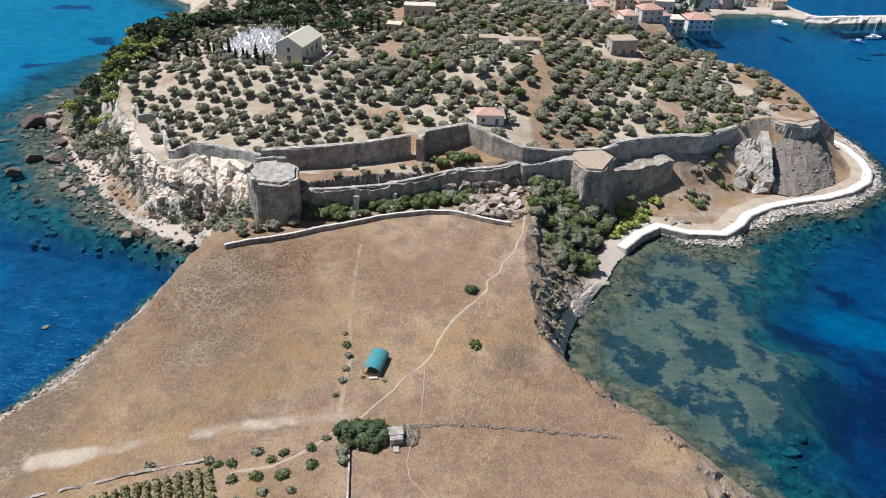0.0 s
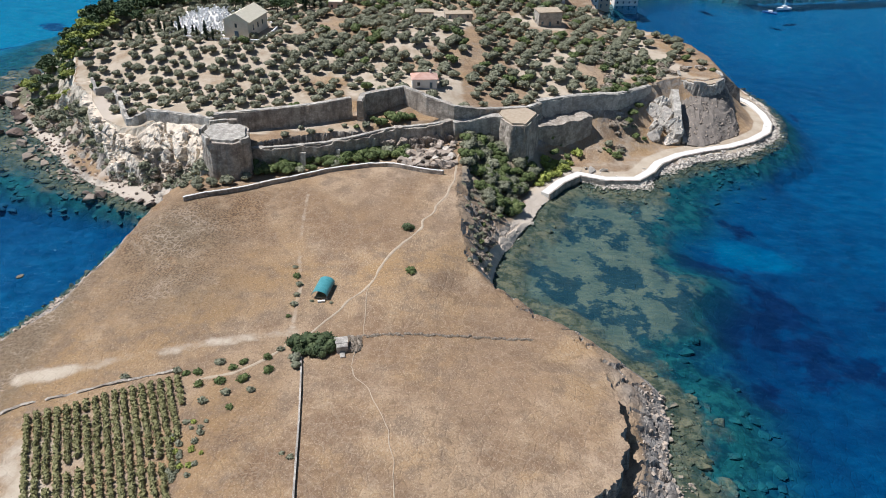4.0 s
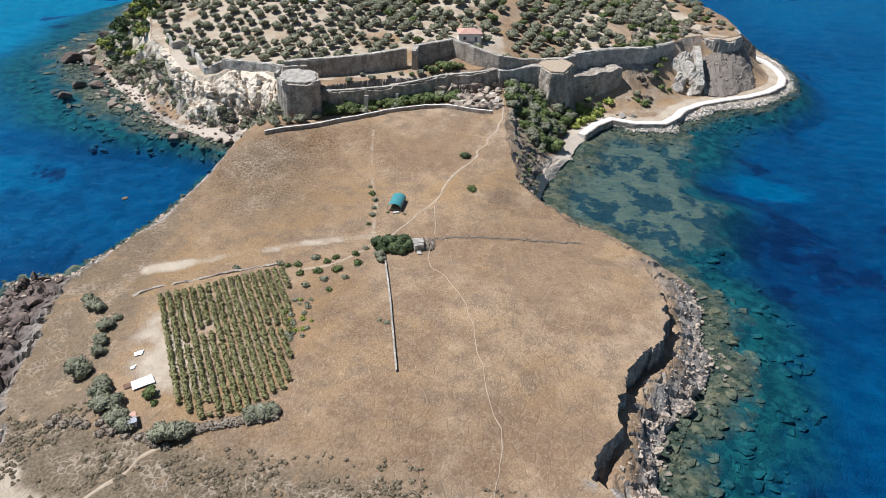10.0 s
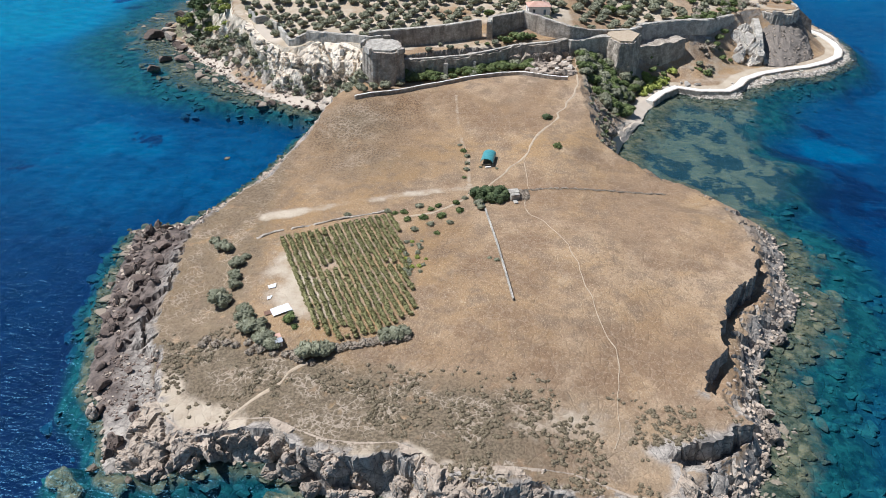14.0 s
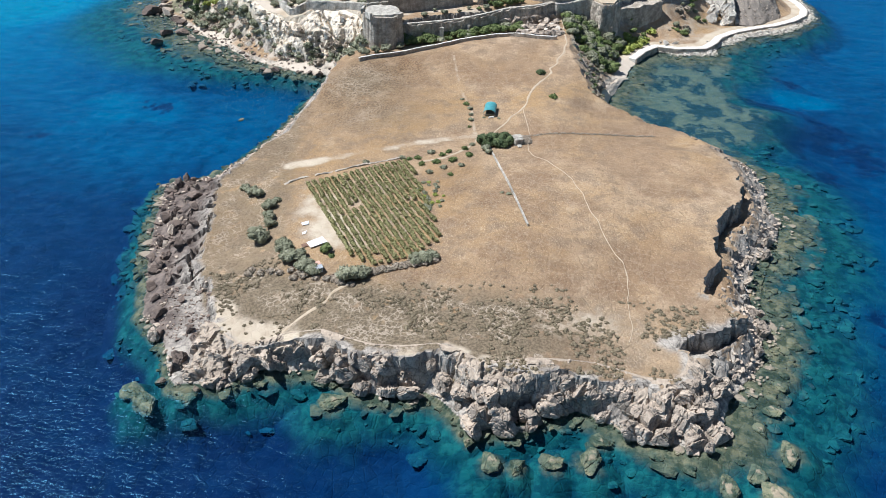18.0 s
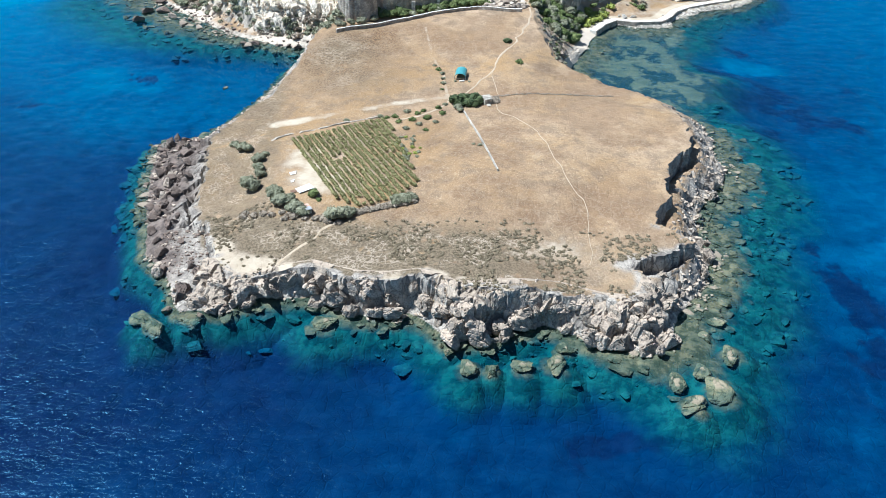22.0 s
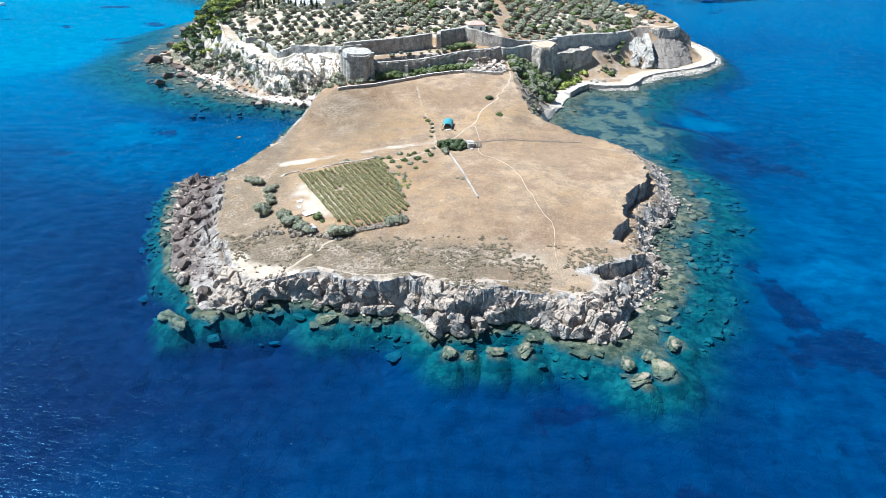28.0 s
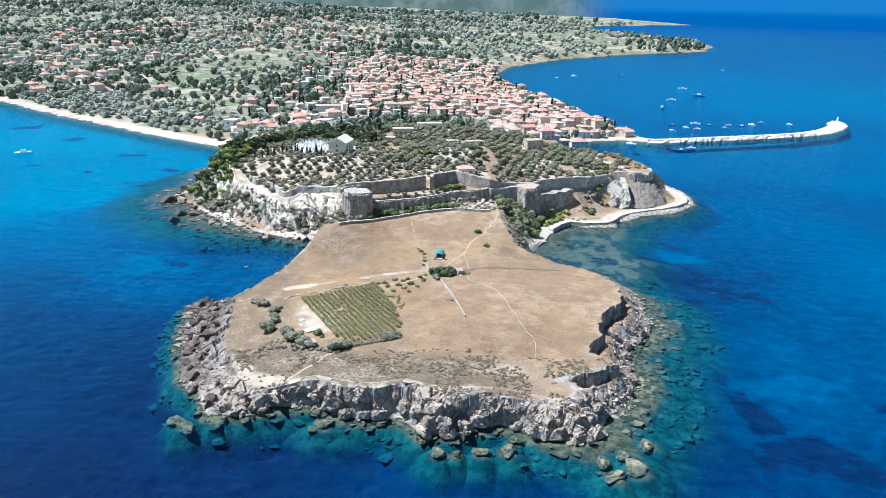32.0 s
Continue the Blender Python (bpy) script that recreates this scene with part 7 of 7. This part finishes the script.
def cliff_face(label, pairs, mat, lumps, undercut, seed, rows=26, gap=0.5):
    """A rock face between a foot line and an edge: pairs of (foot x, y, edge x, y). Blocks, joints and hollows stand out of it."""
    pts, _ = sampled(pairs, gap)
    n = len(pts)
    v = np.linspace(0, 1, rows)
    tops = np.array([height_at(float(p[2]), float(p[3])) + 0.12 for p in pts])
    over = v[None, :] ** 1.15
    co = np.empty((n, rows, 3))
    co[:, :, 0] = pts[:, 0:1] * (1 - over) + pts[:, 2:3] * over
    co[:, :, 1] = pts[:, 1:2] * (1 - over) + pts[:, 3:4] * over
    co[:, :, 2] = -1.4 + (tops[:, None] + 1.4) * (1 - (1 - v[None, :]) ** 1.6)
    step = np.hypot(*np.gradient(pts[:, :2], axis=0).T)
    u = np.cumsum(step)[:, None] + 0 * v
    w = (tops[:, None] + 3) * v[None, :]
    out = np.cross(np.gradient(co, axis=0), np.gradient(co, axis=1))
    out /= np.linalg.norm(out, axis=2)[:, :, None] + 1e-9
    for k in range(3):
        out[:, :, k] = sum(np.roll(out[:, :, k], j, 0) for j in range(-3, 4)) / 7
    wu, ww = u + (fbm(u, w, 5, 2, seed + 1) - 0.5) * 4, w + (fbm(u, w, 5, 2, seed + 2) - 0.5) * 3
    push = -undercut * smooth(0.62, 0.15, v)[None, :] * smooth(0.42, 0.60, fbm(u, 0 * u, 13, 2, seed + 3))
    for size, high, joint in lumps:
        tall, mid = blocks(wu + 0.35 * ww, ww * 0.9, size, seed + int(size * 10))
        push = push + (tall - 0.5) * high * smooth(0, 0.3, mid) - joint * (1 - smooth(0, 0.16, mid))
    push = push + (fbm(u, w, 1.3, 3, seed + 4) - 0.5) * 0.5
    co += out * (push * smooth(1.0, 0.82, v)[None, :])[:, :, None]
    i = (np.arange(n - 1)[:, None] * rows + np.arange(rows - 1)).ravel()
    me = quads_mesh("cliff_face", co.reshape(-1, 3), np.stack([i, i + rows, i + rows + 1, i + 1], 1), mat)
    return tagged(new("cliff_face", me), label, "cliff", kind="structure")


def crags_on(pairs, count, lo, hi, kinds, label, group, skip=(), joined=""):
    """Blocks that break out of a rock face, over its whole height; joined: the name of one object for them all."""
    placed = []
    pts, _ = sampled(pairs, 0.5)
    for k in range(count):
        p = pts[int((k + rng.random()) / count * (len(pts) - 1))]
        v = rng.random() ** 0.8 * 0.92
        f, s = v**1.15, lo + (hi - lo) * rng.random() ** 1.6
        x, y = float(p[0] + (p[2] - p[0]) * f), float(p[1] + (p[3] - p[1]) * f)
        if v < 0.5 and any(a < x < b for a, b in skip):
            continue
        top = height_at(float(p[2]), float(p[3]))
        z = min(-1.0 + (top + 1.0) * (1 - (1 - v) ** 1.6) - 0.25 * s, top - 0.72 * s)
        if joined:
            placed.append((pick(kinds), x, y, z, rng.random() * 360, s))
            continue
        crag(kinds, x, y, z, s * (0.9 + 0.5 * rng.random()), s * (0.8 + 0.3 * rng.random()), s * (0.75 + 0.3 * rng.random()), label, group)
    if joined:
        stuff(joined, label, "rocks", placed)


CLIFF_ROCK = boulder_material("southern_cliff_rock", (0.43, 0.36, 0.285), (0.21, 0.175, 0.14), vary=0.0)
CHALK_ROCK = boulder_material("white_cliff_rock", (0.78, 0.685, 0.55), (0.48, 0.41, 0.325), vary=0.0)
SOUTH_FACE = [(-72, -110, -66, -103), (-66, -117, -62, -108), (-60, -118, -58, -111), (-55, -115, -53, -110), (-48, -113.5, -48, -108.5), (-41, -115, -40, -109), (-35, -118.5, -34, -112), (-30, -121.5, -28.5, -114), (-20, -122.5, -22, -114.5), (-15, -120.5, -15, -114.5), (-9.5, -124, -10, -117), (-7, -132.5, -6, -120), (0.5, -132.5, 0, -120), (4, -127.5, 4, -119), (13, -126, 12, -118.5), (18, -127, 18, -118.5), (22, -131, 23, -120), (27, -133.5, 28, -122), (34, -133.5, 33, -122.5), (40, -136, 36, -120), (44, -129, 37, -118), (47, -122, 38, -116)]
CASTLE_FACE = [(-127, 116.5, -106, 113), (-115.5, 107.5, -103, 106), (-105, 98, -99, 97), (-94.5, 82.5, -90, 85), (-85.5, 71, -83, 79), (-76.5, 65, -76, 77), (-67.5, 64, -66, 81), (-59, 60.5, -56, 75), (-50.5, 53.5, -46, 68)]
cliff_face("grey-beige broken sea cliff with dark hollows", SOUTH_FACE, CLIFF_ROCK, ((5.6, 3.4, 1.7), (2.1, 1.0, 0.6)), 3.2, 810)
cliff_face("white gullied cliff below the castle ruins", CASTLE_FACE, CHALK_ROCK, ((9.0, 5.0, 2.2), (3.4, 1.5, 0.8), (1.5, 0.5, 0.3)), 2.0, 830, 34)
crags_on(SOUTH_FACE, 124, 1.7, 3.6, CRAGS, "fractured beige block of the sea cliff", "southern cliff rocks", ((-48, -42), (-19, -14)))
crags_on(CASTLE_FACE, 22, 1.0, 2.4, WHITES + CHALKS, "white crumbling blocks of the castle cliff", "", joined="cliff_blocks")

cliff_scrub = []
pts, _ = sampled(CASTLE_FACE, 0.5)
for k in range(150):
    p, v = pts[int(rng.random() ** 0.6 * (len(pts) - 1))], 0.04 + 0.30 * rng.random() ** 1.4
    f, top = v**1.15, height_at(float(p[2]), float(p[3]))
    cliff_scrub.append((pick(GREY_BUSHES + DRY_BUSHES[:1]), p[0] + (p[2] - p[0]) * f, p[1] + (p[3] - p[1]) * f, -1.5 + (top + 1.4) * (1 - (1 - v) ** 1.6), rng.random() * 360, 0.9 + 1.2 * rng.random() ** 2))
stuff("cliff_scrub", "grey scrub on the foot of the white cliff", "scrub", cliff_scrub)
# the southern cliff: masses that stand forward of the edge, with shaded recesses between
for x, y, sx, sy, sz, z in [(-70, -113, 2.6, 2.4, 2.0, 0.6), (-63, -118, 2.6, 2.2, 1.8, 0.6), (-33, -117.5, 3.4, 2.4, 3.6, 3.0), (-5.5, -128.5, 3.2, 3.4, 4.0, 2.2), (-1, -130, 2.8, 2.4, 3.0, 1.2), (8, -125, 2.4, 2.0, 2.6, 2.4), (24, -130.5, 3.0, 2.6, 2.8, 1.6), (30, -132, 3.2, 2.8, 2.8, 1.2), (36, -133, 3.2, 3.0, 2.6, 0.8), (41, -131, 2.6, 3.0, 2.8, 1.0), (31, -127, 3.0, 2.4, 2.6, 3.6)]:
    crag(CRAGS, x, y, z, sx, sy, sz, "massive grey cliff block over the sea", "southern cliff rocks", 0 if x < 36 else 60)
crags_along(SHORE_SOUTH[2:], 12, 0.6, 1.2, CRAGS, "fractured grey cliff rock over the sea", "southern cliff rocks", 2.6)
crags_along(SHORE_WEST[12:] + SHORE_SOUTH[:3], 64, 8.0, 2.1, DARK_CRAGS * 2 + CRAGS[:3], "dark jagged crag above the western rocks", "western cliff rocks", 4.2, 3.2)
crags_along([(47, -122), (54, -113), (60, -100), (61, -90), (64, -80), (72, -66), (77, -55), (79, -38)], 34, 2.0, 1.5, CRAGS, "pale fractured rock of the eastern shelf", "eastern cliff rocks", 3.6, 1.6)

crags_along([(42, 36), (40, 31), (39, 25), (40, 17)], 12, 0.6, 1.5, CRAGS, "dark rock face above the bay's beach", "bay cliff rocks", 7.0)
for x, y, z, s in [(108, 121, 4, 5.0), (111, 126, 6.5, 5.6), (114, 118, 3, 4.4), (106, 117, 2.5, 3.6), (112, 132, 9, 5.4), (108, 128, 7, 5.0), (115, 123, 5, 5.0), (116, 131, 8, 4.6)]:
    crag(WHITES, x, y, z, s * 0.85, s * 0.85, s * 1.25, "white crumbling rock spur below the bastion", "white spur")

for x, y, z, s in [(9, 76, 14.5, 2.6), (13, 77.5, 15, 2.8), (17, 79, 15, 3.0), (21, 80, 15, 2.8), (25, 82, 14.5, 3.0), (28, 85, 14, 2.6), (19, 77, 13.5, 2.4), (24, 79.5, 13.2, 2.4)]:
    crag(CRAGS, x, y, z, s * 1.1, s * 0.8, s * 1.1, "broken grey rock under the outer wall", "wall rocks")
DARKS = [Kind("boulder", [("stone", *rock_mesh(610 + k, SEA_ROCK), SEA_ROCK)], "dark sea rock", "boulder", "") for k in range(5)]
crags_along([(34, -113), (39, -112), (44, -110.8), (50, -107.5)], 14, -0.4, 2.2, CRAGS, "grey broken rock face of a notch", "notch rocks", 6.5)
ROCKS = [Kind("boulder", [("stone", *rock_mesh(600 + k, BOULDER), BOULDER)], "weathered grey boulder on the shore", "boulder", "boulders") for k in range(7)]
PALES = [Kind("boulder", [("stone", *rock_mesh(620 + k, PALE_ROCK), PALE_ROCK)], "pale broken quarry stone", "boulder", "pale stones") for k in range(4)]


def boulder(kinds, x, y, s, label, group, lift=0.1):
    kind = pick(kinds)
    ob = new("boulder", kind.meshes[0])
    h, tall = height_at(x, y), s * (0.7 + 0.5 * rng.random())
    top = max(h, -1.2) + lift * s + 0.55 * tall
    tall = max(tall, (top - h + 0.4) / 1.1)
    ob.matrix_basis = pose(x, y, top - 0.55 * tall, rng.normal() * 9, rng.normal() * 9, rng.random() * 360) @ Matrix.Diagonal((s, s * (0.8 + 0.4 * rng.random()), tall, 1))
    return tagged(ob, label, "boulder", group)


# single large rocks of the cape's foot
for x, y, s in [(-96, -39.5, 4.2), (-94, -44, 3.2), (-92.6, -55, 4.0), (-89.7, -66, 4.4), (-88, -60, 3.5), (-91, -73, 3.4), (-86.7, -85.9, 4.0), (-88, -79, 3.0), (-81, -96.5, 3.4), (-79.5, -103, 3.4), (-84, -91, 3.0), (-73.1, -110.7, 3.0), (-74.7, -117, 3.6), (-66, -119.5, 3.0), (-83, -72, 3.6), (-85, -52, 3.4), (-82, -62, 3.4), (-80, -82, 3.0), (-77, -92, 2.6), (-87, -44, 3.4), (-72, -103, 2.8), (-61, -117.5, 2.4), (-95, -49, 3.0)]:
    boulder(DARKS, x, y, s * 0.6, "large dark crag on the cape's western foot", "western crags", 0.25)
for n, (x, y, s) in enumerate(STONES_SOUTH + STONES_WEST):
    tall = 0.8 + 0.08 * s
    ob = crag(WASHED, x, y, (-0.10 if n < len(STONES_SOUTH) else -0.75) - 0.72 * tall, s * 1.08, s * (0.8 + 0.25 * rng.random()), tall, "flat wave-washed rock off the cape's foot", "washed sea rocks")
    ob.matrix_basis = pose(*ob.matrix_basis.translation, 3 * rng.normal(), 3 * rng.normal(), 360 * rng.random()) @ Matrix.Diagonal((*ob.matrix_basis.to_scale(), 1))
for x, y, s in [(-157.7, 131, 5.0), (-149, 128.5, 5.2), (-144, 121, 4.4), (-140, 115.8, 4.2), (-142.5, 103, 3.8), (-143, 92, 3.4), (-150, 97, 2.6), (-128, 95, 3.4), (-135, 104, 3.6), (-152, 136, 4.0), (-156, 147, 3.4), (-158, 165, 3.2), (-153, 158, 2.8), (-160, 186, 3.0), (-138, 84, 2.6), (-121, 84, 2.8), (-126, 76, 2.4), (-113, 80, 2.6), (-66, 55, 2.6), (-70, 57, 2.0), (-87.5, 58, 3.0), (-84, 60, 2.4), (-90, 62, 2.2), (-160, 205, 3.0), (-156, 214, 2.4)]:
    boulder(DARKS + ROCKS[:1], x, y, s, "large grey sea rock below the castle", "castle sea rocks", 0.2)

crag(WASHED, -87.3, 13.3, 0.05, 1.5, 1.0, 0.5, "lone pale rock awash off the west shore", "washed sea rocks")
# rubble below the gate, a block on the bay's beach
for k in range(130):
    a, b = rng.random(), rng.random()
    boulder(PALES if rng.random() < 0.08 else ROCKS, 14 + 17 * a, 62 + 20 * b * (0.5 + 0.5 * a), 0.8 + 1.9 * rng.random() ** 2, "tumbled grey block of fallen castle masonry", "fallen blocks", 0.3)
for x, y, s in [(80, 90, 2.6), (84, 91, 2.0), (78, 92, 1.6), (57, 55, 1.2), (60, 58, 0.9), (62, 52, 1.4), (64, 55, 1.0), (52, 45, 1.0), (55, 43, 0.8)]:
    boulder(PALES, x, y, s, "pale block by the small beach", "beach blocks", 0.2)

# shore rubble: dense, past counting beyond the nearest
def shore_line(points, wide, count, lo, hi, kinds):
    out = []
    pts, way = sampled(points, 0.7)
    for k in range(count):
        n = int(rng.integers(len(pts)))
        o = rng.normal() * wide
        x, y = pts[n, 0] + way[n, 1] * o, pts[n, 1] - way[n, 0] * o
        z = height_at(x, y)
        if -2.0 < z < 6:
            out.append((pick(kinds), x, y, max(z, -0.9) + 0.1, rng.random() * 360, lo + (hi - lo) * rng.random() ** 2.5))
    return out


rubble = shore_line(SHORE_WEST[7:12], 1.8, 700, 0.25, 1.2, ROCKS) + shore_line(SHORE_WEST[3:9], 6.0, 1000, 0.25, 1.5, ROCKS + DARKS)
rubble += shore_line(SHORE_SOUTH, 1.8, 260, 0.3, 1.3, ROCKS) + shore_line(SHORE_EAST[:12], 3.2, 900, 0.22, 1.0, ROCKS)
rubble += [(pick(DARKS + ROCKS[:1]), x, y, height_at(x, y), rng.random() * 360, 0.2 + 0.5 * rng.random() ** 2) for x, y in zip(-83 + rng.random(420) * 16, -106 + rng.random(420) * 20) if inside_by(FLAT, np.array([x]), np.array([y]))[0] > -1]
rubble += shore_line(SHORE_WEST[11:17], 5.0, 500, 0.3, 1.3, DARKS + ROCKS[:2])
stuff("shore_rubble", "broken grey rocks along the water's edge", "rocks", rubble)
riprap = shore_line([(x, y) for x, y in SHORE_EAST[24:]], 2.2, 2300, 0.3, 0.95, PALES)
stuff("riprap", "pale quarry stones piled below the shore walk", "rocks", riprap)


# slabs on the sea bed round the cape
def slab_shape(seed):
    r = np.random.default_rng(seed)
    v, q = ball_quads(3)
    for k in range(9):
        d = r.normal(size=3) * (1, 1, 0.25)
        d /= np.linalg.norm(d)
        v = v - np.clip(v @ d - (0.42 + 0.35 * r.random()), 0, None)[:, None] * d
    return v * (1.0, 0.7 + 0.3 * r.random(), 0.20), q


SLABS = [Kind("slab", [("stone", *slab_shape(700 + k), BOULDER)], "drowned slab", "rock", "") for k in range(8)]


def drowned(points, far, count, lo, hi):
    out = []
    pts, way = sampled(points, 0.7)
    for k in range(count):
        n = int(rng.integers(len(pts)))
        o = far * rng.random() ** 1.3
        x, y = pts[n, 0] + way[n, 1] * o + rng.normal(), pts[n, 1] - way[n, 0] * o + rng.normal()
        z = height_at(x, y)
        if -7.5 < z < 0.2:
            s = lo + (hi - lo) * rng.random() ** 2.2
            out.append((pick(SLABS), x, y, min(z + 0.04 * s, -0.14 * s), rng.random() * 360, s))
    return out


bed = drowned(SHORE_EAST[:13], 26, 480, 0.5, 2.6) + drowned(SHORE_SOUTH, 12, 150, 0.6, 3.0) + drowned(SHORE_WEST[11:], 15, 300, 0.7, 3.6)
bed += drowned(SHORE_WEST[2:8], 26, 420, 0.7, 3.0) + drowned(SHORE_WEST[7:12], 12, 400, 0.5, 2.0) + drowned([(86, 80), (98, 82), (106, 94), (122, 105), (141, 112)], 20, 160, 0.5, 2.0)
stuff("drowned_rocks", "drowned slabs and boulders on the sea bed", "rocks", bed)

stones = []
for k in range(520):
    n, j = int(rng.integers(len(TALUS_TOP) - 1)), rng.random()
    f, u = rng.random(), rng.random()
    tx, ty = TALUS_TOP[n][0] + (TALUS_TOP[n + 1][0] - TALUS_TOP[n][0]) * u, TALUS_TOP[n][1] + (TALUS_TOP[n + 1][1] - TALUS_TOP[n][1]) * u
    bx, by = TALUS_FOOT[n][0] + (TALUS_FOOT[n + 1][0] - TALUS_FOOT[n][0]) * u, TALUS_FOOT[n][1] + (TALUS_FOOT[n + 1][1] - TALUS_FOOT[n][1]) * u
    stones.append((pick(ROCKS), tx + (bx - tx) * f, ty + (by - ty) * f, 13.2 - 11.4 * f ** 0.92, rng.random() * 360, 0.25 + 0.6 * rng.random() ** 2))
stuff("talus_stones", "loose grey stones on the slope below the bastion", "stones", stones)
